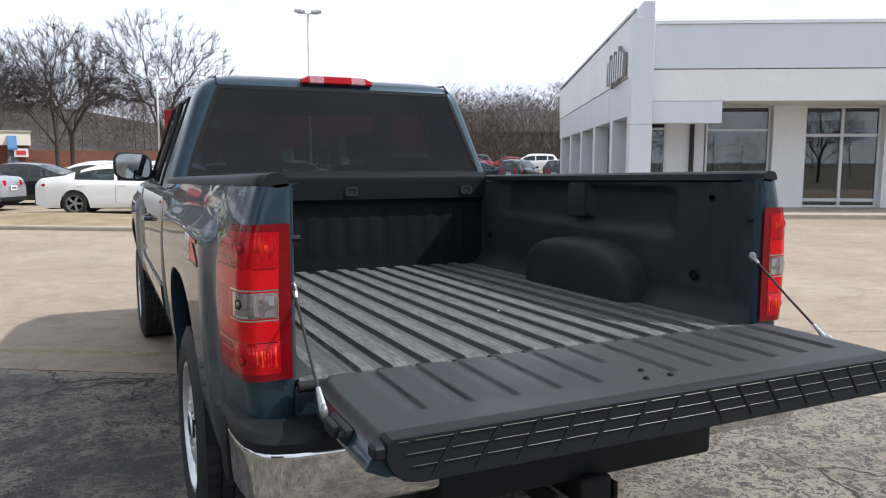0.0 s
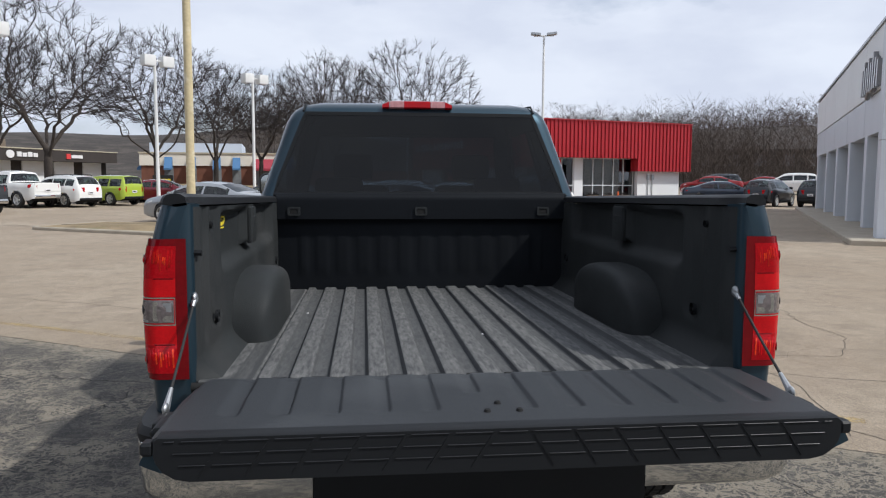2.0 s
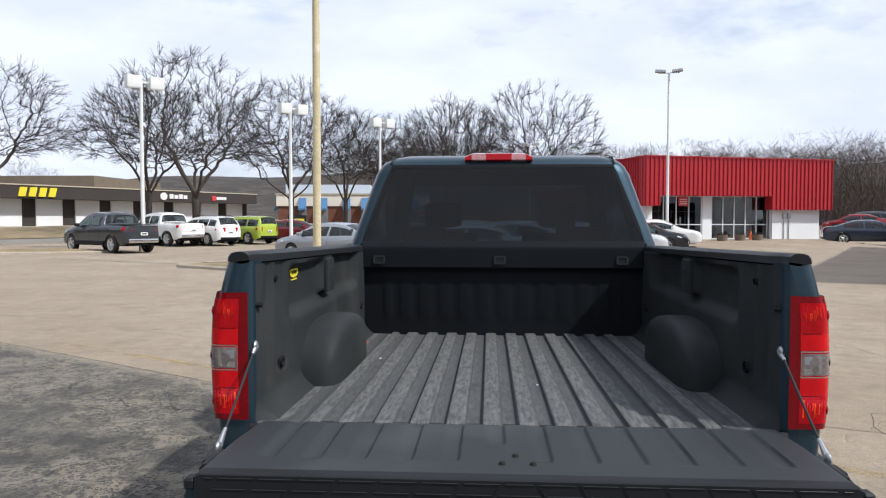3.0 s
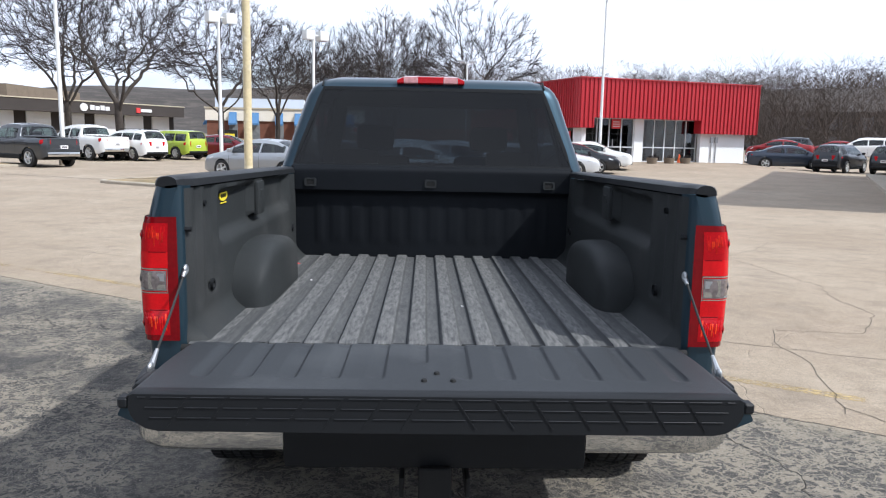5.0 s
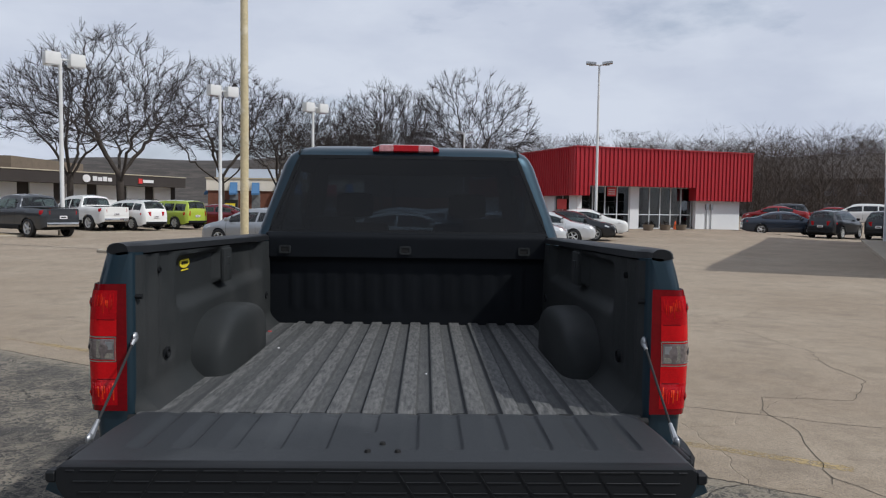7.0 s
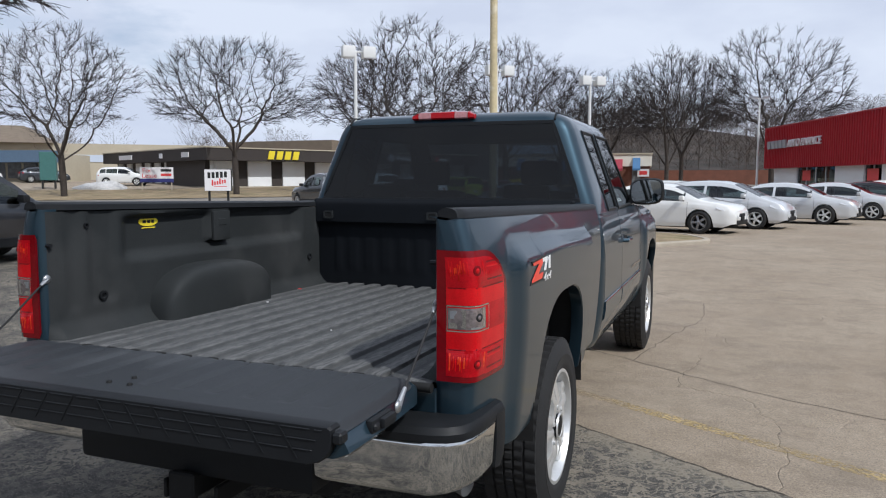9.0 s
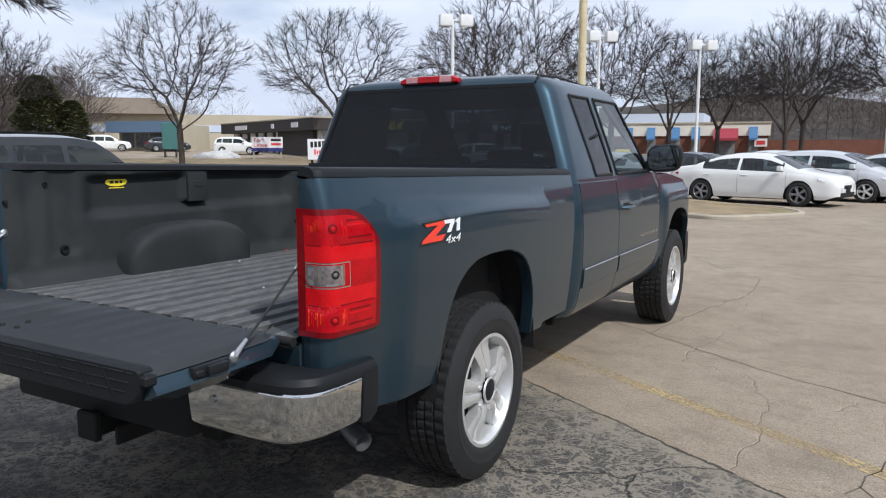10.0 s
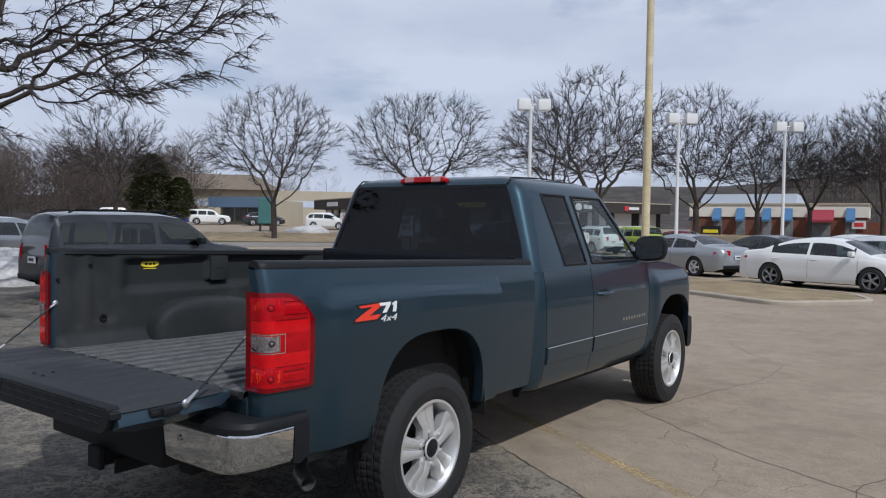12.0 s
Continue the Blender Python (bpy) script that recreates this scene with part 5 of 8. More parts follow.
def truck_bed(root):
    for sgn in (1, -1):
        ys = side_cols(0.0, 2.205, 1.12, 0.475, 30)
        ys = sorted(set(ys + [1.70, 1.735, 1.748, 1.755, 1.763, 1.771, 1.779, 1.80, 1.84, 0.004, 0.012, 0.022, 0.035, 0.06, 0.1, 0.15, 0.19, 0.27, 0.33, 0.37, 0.41, 0.45, 0.49, 0.53, 0.57]))
        side_panel(root, "bed_side", sgn, ys, bed_x, lambda y: max(0.56, arch_z(y, 1.12, 0.475, 0.45, 1.040, 3.0)), lambda y: zrail(y) - 0.012, 30, M_TRUCK, 0.06)
        well(root, sgn, 1.12, 0.475, 0.45, 1.045, 0.862, 1.03)
        # rear post with its jamb
        bm = bmesh.new()
        zs = lin(0.60, zrail(0) - 0.012, 14)
        rows = []
        for z in zs:
            xo = bed_x(0.0, z)
            rows.append([(sgn * (xo + 0.001), 0.001, z), (sgn * 0.885, 0.0, z), (sgn * 0.868, 0.006, z), (sgn * 0.858, 0.02, z), (sgn * 0.848, 0.075, z)])
        loft(bm, rows, closed=False)
        part("rear_post", bm, M_TRUCK, root, angle=0.8)
        bm = bmesh.new()
        tube(bm, [(sgn * 0.862, 0.03, 1.262), (sgn * 0.835, 0.03, 1.262)], 0.009, 8)
        part("striker_pin", bm, M_PLASTIC, root)
        # rail cap
        bm = bmesh.new()
        rings = []
        for y in [0.0, 0.004, 0.012, 0.022, 0.035, 0.06, 0.1, 0.15] + lin(0.21, 2.19, 12):
            z = zrail(y)
            xo = bed_x(max(y, 0.009), z - 0.012) + 0.004
            xi = 0.850 + 0.024 * (1 - sstep(y, 0.03, 0.12))
            rings.append([(sgn * (xo + 0.0005), y, z - 0.012), (sgn * (xo - 0.003), y, z + 0.004), (sgn * (xo - 0.010), y, z + 0.014), (sgn * (xo - 0.022), y, z + 0.019), (sgn * (xo * 0.55 + xi * 0.45 - 0.01), y, z + 0.021), (sgn * (xi + 0.012), y, z + 0.018), (sgn * xi, y, z + 0.010), (sgn * (xi - 0.006), y, z - 0.014), (sgn * (xi + 0.025), y, z - 0.02)])
        loft(bm, rings)
        part("rail_cap", bm, M_PLASTIC, root, "textured black bed rail cap", angle=0.7)
        # inner wall
        bm = bmesh.new()
        ys = [0.018] + lin(0.05, 2.15, 106)
        vs = lin(0, 1, 34)

        def wall3(y, v, sgn=sgn):
            zf = zfloor(y)
            z = zf + (zrail(y) - 0.02 - zf) * v
            x = 0.848
            up = sstep(z, 1.15, 1.20) * (1 - sstep(z, 1.345, 1.372))
            run = sstep(y, 0.40, 0.50) * (1 - sstep(y, 1.86, 1.96))
            br = sstep(y, 1.03, 1.06) * (1 - sstep(y, 1.19, 1.22)) * sstep(z, 1.20, 1.215)
            x += 0.042 * up * run * (1 - br)
            x += 0.012 * sstep(y, 0.22, 0.26) * (1 - sstep(y, 0.36, 0.40)) * sstep(z, 0.98, 1.02)
            x += 0.010 * sstep(y, 0.10, 0.13) * (1 - sstep(y, 0.17, 0.20)) * sstep(z, 0.95, 1.0)
            lo = max(0.0, 1 - (z - zf) / 0.085)
            x -= 0.065 * lo * lo
            if y < 0.03:
                x = 0.860
            return (sgn * x, y, z)
        field(bm, ys, vs, wall3)
        part("liner_wall", bm, M_LINER, root, "sprayed dark grey bed wall", angle=1.0)
        # wheel housing
        bm = bmesh.new()

        def dome(u, phi, sgn=sgn):
            k = (1 - abs(u) ** 7) ** (1 / 7)
            k2 = (1 - abs(u) ** 2.9) ** (1 / 2.9)
            c_, s_ = max(0.0, math.cos(phi)), max(0.0, math.sin(phi))
            y = 1.00 + 0.425 * u
            return (sgn * (0.90 - 0.205 * k * c_ ** 0.26), y, zfloor(y) - 0.005 + 0.258 * k2 * s_ ** 0.27)
        field(bm, [math.sin(t) for t in lin(-math.pi / 2, math.pi / 2, 40)], lin(0, math.pi / 2, 26), dome)
        bmesh.ops.remove_doubles(bm, verts=bm.verts, dist=0.0005)
        part("wheel_housing", bm, M_LINER, root, angle=1.2)
        # tie-down pockets and bolts on the wall
        for y, z, r in ((0.30, 1.02, 0.022), (2.02, 1.03, 0.022), (0.22, 1.335, 0.012)):
            bm = bmesh.new()
            lathe_x(bm, [(-0.006, r), (0.004, r), (0.004, r * 0.6), (-0.004, r * 0.5)], 14, y, z)
            turned(bm, Matrix.Translation((sgn * 0.848 - (0.004 if sgn > 0 else -0.004), 0, 0)))
            part("tie_down", bm, M_PLASTIC, root)
        part("stake_boss", boxb(sgn * 0.848 - 0.012, sgn * 0.848 + 0.012, 1.055, 1.195, 1.205, 1.365, bev=0.010, seg=2), M_LINER, root)
        part("stake_pocket", boxb(sgn * 0.837 - 0.004, sgn * 0.837 + 0.004, 1.09, 1.16, 1.285, 1.325, bev=0.004), M_LINER, root, smooth=False)
    part("rear_sill", boxb(-0.865, 0.865, 0.004, 0.03, 0.66, 0.852, bev=0.006), M_TRUCK, root)
    # floor with ribs
    bm = bmesh.new()

    def rib(x):
        if abs(x) > 0.672:
            return 0.004 * (1 if abs(x) > 0.688 else 0)
        ph = ((x + 0.583) / 0.1195) % 1.0
        return 0.014 * (sstep(ph, 0.0, 0.07) - sstep(ph, 0.555, 0.65))
    xs = [i * 0.005 for i in range(-170, 171)]
    field(bm, xs, [-0.008, 0.0, 0.01] + lin(0.05, 2.15, 10), lambda x, y: (x, y, zfloor(y) + rib(x) - (0.035 if y < -0.005 else (0.004 if y < 0.005 else 0))))
    part("bed_floor", bm, M_LINER_FLOOR, root, "scuffed ribbed bed floor with dusty ridges", angle=0.5)
    # bulkhead
    bm = bmesh.new()

    def bulk(x, v):
        z = 0.83 + (1.405 - 0.83) * v
        y = 2.155
        y -= 0.045 * sstep(z, 1.236, 1.252) * (1 - 0.5 * sstep(z, 1.385, 1.405))
        ph = ((x + 0.652) / 0.1215) % 1.0
        cor = sstep(ph, 0.1, 0.25) - sstep(ph, 0.7, 0.85)
        y -= 0.005 * cor * sstep(z, 0.90, 0.98) * (1 - sstep(z, 1.14, 1.21)) * (1 if abs(x) < 0.72 else 0)
        return (x, y, z)
    field(bm, [i * 0.0122 for i in range(-70, 71)], lin(0, 1, 40), bulk)
    part("bulkhead", bm, M_LINER_SHADED, root, "ribbed front wall of the bed, coloured dark for its shade", angle=0.9)
    part("bulkhead_cap", boxb(-0.87, 0.87, 2.125, 2.20, 1.385, 1.408, bev=0.008), M_LINER_SHADED, root)
    for x in (-0.75, -0.012, 0.72):
        bm = bmesh.new()
        out = rounded([(x - 0.036, 1.278), (x + 0.036, 1.278), (x + 0.036, 1.328), (x - 0.036, 1.328)], 0.012, 3)
        inn = rounded([(x - 0.025, 1.287), (x + 0.025, 1.287), (x + 0.025, 1.319), (x - 0.025, 1.319)], 0.008, 3)
        loft(bm, [[(a, 2.112, b) for a, b in out], [(a, 2.102, b) for a, b in out], [(a, 2.102, b) for a, b in inn], [(a, 2.113, b) for a, b in inn]], True, False)
        part("anchor_pocket", bm, M_LINER, root)
        part("anchor_recess", boxb(x - 0.024, x + 0.024, 2.106, 2.108, 1.288, 1.318), M_DARK, root, smooth=False)
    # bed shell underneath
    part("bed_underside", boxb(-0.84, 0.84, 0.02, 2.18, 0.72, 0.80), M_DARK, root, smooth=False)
    # yellow oval sticker on the far wall
    bm = bmesh.new()
    n = 28
    prism(bm, [(0.63 + 0.064 * math.cos(6.2832 * k / n), 1.330 + 0.022 * math.sin(6.2832 * k / n)) for k in range(n)], lambda u, v, w: (-0.889 + w, u, v), 0.003)
    st = part("oval_sticker", bm, M_YELLOW, root, "yellow oval sticker with dark bars", smooth=False)
    for y0, y1 in ((0.592, 0.614), (0.622, 0.642), (0.650, 0.666)):
        part("sticker_bar", boxb(-0.886, -0.885, y0, y1, 1.323, 1.337), M_BLACKINK, root, smooth=False)
    part("sticker_underline", boxb(-0.888, -0.886, 0.585, 0.675, 1.298, 1.303), M_YELLOW, root, smooth=False)


def truck_tailgate(root):
    tg = new("tailgate")
    tg.parent = root
    tg["label"] = "lowered tailgate with ribbed dark liner"
    yb, yh = -0.585, -0.045

    def hw(y):
        return interp(y, [(-0.60, 0.838), (-0.50, 0.841), (-0.25, 0.840), (-0.12, 0.830), (-0.06, 0.805), (-0.03, 0.79)])
    bm = bmesh.new()
    us = lin(-1, 1, 381)
    ys = lin(yb, yh, 40)

    def top(u, y):
        x = u * hw(y)
        z = 0.903
        ph = (x + 0.038) / 0.1262
        d = (ph - round(ph)) * 0.1262
        if abs(x) < 0.765:
            run = sstep(y, -0.445 if round(ph) else -0.29, -0.425 if round(ph) else -0.27) * (1 - sstep(y, -0.10, -0.075))
            z -= 0.0095 * (sstep(d, -0.052, -0.006) * (1 - sstep(d, 0.003, 0.011))) * run
        e = 1 - abs(u)
        z -= 0.02 * (1 - sstep(e * 0.85, 0, 0.03))
        z -= 0.022 * sstep(y, -0.09, -0.05)
        return (x, y, z)
    g = field(bm, us, ys, top)
    part("liner_panel", bm, M_LINER_GATE, tg, "sprayed dark liner with pressed grooves", angle=0.9)
    # outer skin seen from the side, body colour
    bm = bmesh.new()
    rings = []
    for y, zlo in ((-0.04, 0.845), (-0.12, 0.815), (-0.30, 0.795), (-0.48, 0.795), (-0.575, 0.815)):
        w = hw(y) + 0.004
        flank = [(w - 0.030, 0.880), (w - 0.012, 0.882), (w - 0.006, 0.878), (w + 0.014, max(0.842, zlo + 0.022)), (w + 0.016, max(0.836, zlo + 0.016)), (w + 0.008, max(0.832, zlo + 0.012)), (w - 0.03, zlo)]
        rings.append([(-x, y, z) for x, z in flank] + [(x, y, z) for x, z in flank[::-1]])
    loft(bm, rings)
    part("outer_skin", bm, M_TRUCK, tg, angle=0.7)
    # moulded cap along the free edge, rounded lower corners
    half = [(0.0, 0.907), (0.812, 0.907), (0.822, 0.900), (0.824, 0.868), (0.818, 0.846), (0.804, 0.824), (0.780, 0.807), (0.745, 0.799), (0.0, 0.797)]
    prof = half + [(-x, z) for x, z in half[-2:0:-1]]
    bm = bmesh.new()
    loft(bm, [[(x, -0.555, z) for x, z in prof], [(x, -0.592, z) for x, z in prof], [(x * 0.996, -0.600, 0.852 + (z - 0.852) * 0.94) for x, z in prof]])
    part("edge_moulding", bm, M_PLASTIC, tg, "black step-patterned edge moulding", angle=0.5)
    for sgn in (1, -1):
        part("end_lug", boxb(sgn * 0.82, sgn * 0.850, -0.600, -0.560, 0.862, 0.893, bev=0.006), M_PLASTIC, tg)
    # broken ribs across the cap, paler as edge highlights, and the slanting bars between them
    slant = 0.66
    for k, z in enumerate((0.896, 0.868, 0.840)):
        end = (0.795, 0.795, 0.765)[k]
        for sgn in (1, -1):
            cuts = [0.045 + 0.1035 * i + slant * (0.896 - z) for i in range(8)]
            a = 0.0
            for c in cuts + [end + 0.011]:
                b = min(c - 0.011, end)
                if b - a > 0.01:
                    part("tread_rib", boxb(sgn * a, sgn * b, -0.603, -0.598, z - 0.0011, z + 0.0011, bev=0.0006), M_TREAD, tg, smooth=False)
                a = c + 0.004
    for i in range(7):
        for sgn in (1, -1):
            x = 0.045 + 0.1035 * i
            bm = bmesh.new()
            prism(bm, [(sgn * (x + d), z) for d, z in ((-0.0025, 0.897), (0.0015, 0.897), (0.0015 + slant * 0.082, 0.815), (-0.0025 + slant * 0.082, 0.815))], lambda u, v, w: (u, -0.6025 + w, v), 0.006)
            part("tread_bar", bm, M_PLASTIC, tg, smooth=False)
    for x, y in ((-0.004, -0.402), (-0.041, -0.468), (0.041, -0.468)):
        bm = bmesh.new()
        bmesh.ops.create_cone(bm, cap_ends=True, segments=10, radius1=0.010, radius2=0.007, depth=0.008, matrix=Matrix.Translation((x, y, 0.906)))
        part("bolt", bm, M_DARK, tg)
    for sgn in (1, -1):
        # latch and cable
        bm = boxb(sgn * 0.850 - 0.013, sgn * 0.850 + 0.013, -0.45, -0.315, 0.842, 0.882, bev=0.011, seg=2)
        box(bm, sgn * 0.866 - 0.012, sgn * 0.866 + 0.012, -0.405, -0.325, 0.846, 0.878, bev=0.010, seg=2)
        box(bm, sgn * 0.861 - 0.010, sgn * 0.861 + 0.010, -0.445, -0.415, 0.850, 0.872, bev=0.006)
        part("latch", bm, M_PLASTIC, tg, "dark greasy latch")
        a, b = Vector((sgn * 0.857, 0.022, 1.125)), Vector((sgn * 0.868, -0.300, 0.880))
        bm = bmesh.new()
        tube(bm, [a, a.lerp(b, 0.5) - Vector((0, 0, 0.004)), b], 0.0042, 8)
        cable = part("support_cable", bm, M_RUBBER, tg, "black tailgate cable with bright ends")
        for p, q in ((a, a.lerp(b, 0.09)), (b, b.lerp(a, 0.17))):
            bm = bmesh.new()
            tube(bm, [p, q], [0.011, 0.006], 8)
            part("cable_end", bm, M_STEEL, cable)
            bm = bmesh.new()
            bmesh.ops.create_uvsphere(bm, u_segments=10, v_segments=6, radius=0.019)
            turned(bm, Matrix.Translation(p) @ Matrix.Diagonal((0.5, 1, 1, 1)))
            part("cable_eye", bm, M_STEEL, cable)
        bm = bmesh.new()
        tube(bm, [(sgn * 0.79, -0.028, 0.862), (sgn * 0.862, -0.028, 0.862)], 0.016, 12)
        part("hinge", bm, M_DARK, tg)
    for k in range(11):
        x = -0.606 + 0.1195 * k
        part("hinge_lug", boxb(x - 0.024, x + 0.024, -0.047, -0.008, 0.862, 0.884, bev=0.004), M_DARK, tg, smooth=False)


def truck_bumper(root):
    plan = [(0.50, -0.160), (0.70, -0.160), (0.82, -0.157), (0.90, -0.150), (0.955, -0.132), (0.992, -0.100), (1.012, -0.055), (1.022, 0.01), (1.026, 0.07), (1.027, 0.125)]
    for sgn in (1, -1):
        bm = bmesh.new()
        rings = []
        for x, y in plan:
            rings.append([])
            for z, o in ((0.552, 0.045), (0.553, 0.014), (0.558, 0.007), (0.57, 0.003), (0.64, 0.0), (0.71, -0.003), (0.724, -0.003), (0.728, 0.001)):
                d = Vector((x - 0.55, y - 0.45)).normalized()
                k = 0.02 * sstep(x, 0.9, 1.03) if z < 0.62 else 0
                rings[-1].append((sgn * (x - d.x * o), y - d.y * o, z + k))
        loft(bm, rings, closed=False)
        part("bumper_face", bm, M_CHROME, root, "chrome bumper end reflecting the lot", angle=0.8)
        bm = bmesh.new()
        rings = []
        for x, y in plan + [(1.034, 0.20)]:
            d = Vector((x - 0.55, y - 0.45)).normalized()
            rings.append([(sgn * (x + d.x * 0.004), y + d.y * 0.004, 0.728), (sgn * (x + d.x * 0.006), y + d.y * 0.006, 0.752), (sgn * (x - d.x * 0.01), y - d.y * 0.01, 0.772), (sgn * (x - d.x * 0.05), y - d.y * 0.05, 0.778), (sgn * min(x * 0.9, 0.86), max(y, 0.0) * 0.5 + 0.0, 0.772), (sgn * min(x * 0.9, 0.86), max(y, 0.0) * 0.5 + 0.0, 0.725)])
        loft(bm, rings)
        part("bumper_pad", bm, M_PLASTIC, root, "black bumper step pad", angle=0.7)
        bm = bmesh.new()
        rings = []
        for x, y, zl in ((1.028, 0.127, 0.565), (1.034, 0.16, 0.56), (1.034, 0.205, 0.585)):
            rings.append([(sgn * x, y, zl), (sgn * (x + 0.006), y, 0.66), (sgn * (x + 0.004), y, 0.75), (sgn * (x - 0.05), y, 0.75), (sgn * (x - 0.05), y, zl)])
        loft(bm, rings)
        part("bumper_end_trim", bm, M_PLASTIC, root, angle=0.7)
        bm = bmesh.new()
        tube(bm, [(sgn * 0.62, -0.168, 0.665), (sgn * 0.62, -0.150, 0.665)], 0.014, 14)
        part("park_sensor", bm, M_STEEL, root)
    part("bumper_centre", boxb(-0.50, 0.50, -0.17, -0.02, 0.50, 0.70, bev=0.02, seg=2), M_PLASTIC, root, "black stepped bumper centre")
    part("bumper_step", boxb(-0.52, 0.52, -0.13, 0.0, 0.70, 0.765, bev=0.012), M_PLASTIC, root)
    bm = bmesh.new()
    tube(bm, [(0.62, 1.9, 0.42), (0.62, 0.55, 0.41), (0.73, 0.44, 0.385), (0.79, 0.41, 0.370), (0.835, 0.395, 0.360)], 0.038, 16, False)
    part("exhaust_pipe", bm, M_STEEL, root, "dull steel exhaust tip")
    bm = boxb(-0.042, 0.042, -0.20, 0.25, 0.425, 0.51, bev=0.008)
    box(bm, -0.055, 0.055, -0.215, -0.185, 0.413, 0.522, bev=0.006)
    part("hitch_receiver", bm, M_DARK, root)
    part("hitch_crossbar", boxb(-0.40, 0.40, 0.20, 0.29, 0.46, 0.55, bev=0.01), M_DARK, root)
    for sgn in (1, -1):
        bm = boxb(sgn * 0.11 - 0.008, sgn * 0.11 + 0.008, -0.17, 0.10, 0.40, 0.47, bev=0.004)
        part("hitch_plate", bm, M_DARK, root, smooth=False)


def truck_cab(root):
    zs = [1.30, 1.338, 1.405, 1.50, 1.60, 1.70, 1.79, 1.835, 1.885, 1.915, 1.938, 1.952]

    def w(z):
        return interp(z, [(1.30, 0.992), (1.338, 0.982), (1.41, 0.962), (1.835, 0.815), (1.885, 0.786), (1.915, 0.758), (1.938, 0.718), (1.952, 0.670)])

    def r(z):
        return interp(z, [(1.30, 2.25), (1.41, 2.268), (1.885, 2.342), (1.915, 2.356), (1.938, 2.385), (1.952, 2.43)])

    def f(z):
        return interp(z, [(1.30, 4.45), (1.885, 3.62), (1.915, 3.56), (1.938, 3.50), (1.952, 3.42)])

    def rw(z):
        return interp(z, [(1.30, 0.90), (1.405, 0.882), (1.885, 0.694), (1.952, 0.60)])
    cuts = [(2.69, 2.60, True), (3.03, 2.955, False), (3.125, 3.06, True), (4.10, 3.47, False), (4.16, 3.54, False)]
    # rear pane of the side set is privacy glass
    made = greenhouse(root, zs, w, r, f, rw, cuts, (1.338, 1.835), dict(body=M_TRUCK, rear=M_GLASS_DARK, side=M_GLASS, side_rear=M_GLASS_DARK, front=M_GLASS),
                      rear_win=(1.405, 1.885), front_taper=0.05, roof_rise=0.022)
    # lower body
    for sgn in (1, -1):
        side_panel(root, "cab_corner", sgn, lin(2.248, 2.356, 8), cab_x, lambda y: 0.50, lambda y: 1.325, 16, M_TRUCK)
        side_panel(root, "rear_door", sgn, side_cols(2.362, 3.075, n=10), cab_x, lambda y: 0.50, lambda y: 1.325, 16, M_TRUCK)
        side_panel(root, "front_door", sgn, side_cols(3.083, 4.175, n=12), cab_x, lambda y: 0.50 if y < 4.05 else 0.50, lambda y: 1.325, 16, M_TRUCK)
        side_panel(root, "front_wing", sgn, side_cols(4.183, 5.50, 4.75, 0.475, 18), cab_x, lambda y: max(0.50 if y < 4.5 else 0.60, arch_z(y, 4.75, 0.475, 0.42, 1.0)), lambda y: 1.305 - 0.10 * sstep(y, 4.4, 5.5), 14, M_TRUCK)
        well(root, sgn, 4.75, 0.475, 0.42, 1.0, 0.68, 1.02)
        part("sill", boxb(sgn * 0.86 - 0.03, sgn * 0.86 + 0.03, 2.25, 4.25, 0.45, 0.53, bev=0.01), M_DARK, root)
        # side mouldings with a thin bright line
        for a, b in ((2.375, 3.06), (3.095, 4.14)):
            bm = bmesh.new()
            rings = []
            for y in lin(a, b, 6):
                zc = 0.735
                rings.append([(sgn * (cab_x(y, zc - 0.07) - 0.004), y, zc - 0.07), (sgn * (cab_x(y, zc - 0.06) + 0.010), y, zc - 0.058), (sgn * (cab_x(y, zc) + 0.012), y, zc), (sgn * (cab_x(y, zc + 0.05) + 0.009), y, zc + 0.048), (sgn * (cab_x(y, zc + 0.06) - 0.004), y, zc + 0.056)])
            loft(bm, rings)
            mo = part("door_moulding", bm, M_TRUCK, root, "body-coloured door moulding", angle=0.6)
            bm = bmesh.new()
            tube(bm, [(sgn * (cab_x(y, 0.785) + 0.010), y, 0.787) for y in lin(a, b, 5)], 0.0035, 6)
            part("bright_strip", bm, M_CHROME, mo)
        # handle
        bm = bmesh.new()
        tube(bm, [(sgn * (cab_x(3.22, 1.11) + o), y, 1.105 + dz) for y, o, dz in ((3.16, -0.005, 0.0), (3.18, 0.028, 0.0), (3.26, 0.036, 0.002), (3.34, 0.030, 0.002), (3.36, -0.005, 0.0))], 0.015, 8)
        part("door_handle", bm, M_TRUCK, root)
        part("handle_recess", boxb(sgn * 1.019 - 0.003, sgn * 1.019 + 0.003, 3.19, 3.33, 1.075, 1.135, bev=0.002), M_DARK, root)
        for k in range(9):
            y = 3.62 + 0.055 * k
            part("emblem_bar", boxb(sgn * (cab_x(y, 0.87)) - 0.004, sgn * (cab_x(y, 0.87)) + 0.004, y + 0.004, y + 0.028, 0.860, 0.882), M_CHROME, root, smooth=False)
        # mirror
        mr = new("wing_mirror")
        mr.parent = root
        bm = bmesh.new()
        rings = []
        for t, kx, kz in ((0.0, 0.92, 0.90), (0.02, 1.0, 1.0), (0.06, 1.0, 1.0), (0.11, 0.88, 0.86), (0.145, 0.6, 0.55), (0.155, 0.2, 0.2)):
            ring = []
            for k in range(20):
                a = 6.2832 * k / 20
                c_, s_ = math.cos(a), math.sin(a)
                ring.append((sgn * (1.075 + 0.135 * kx * math.copysign(abs(c_) ** 0.6, c_)), 4.03 + t, 1.437 + 0.108 * kz * math.copysign(abs(s_) ** 0.6, s_) + 0.01 * kx * c_))
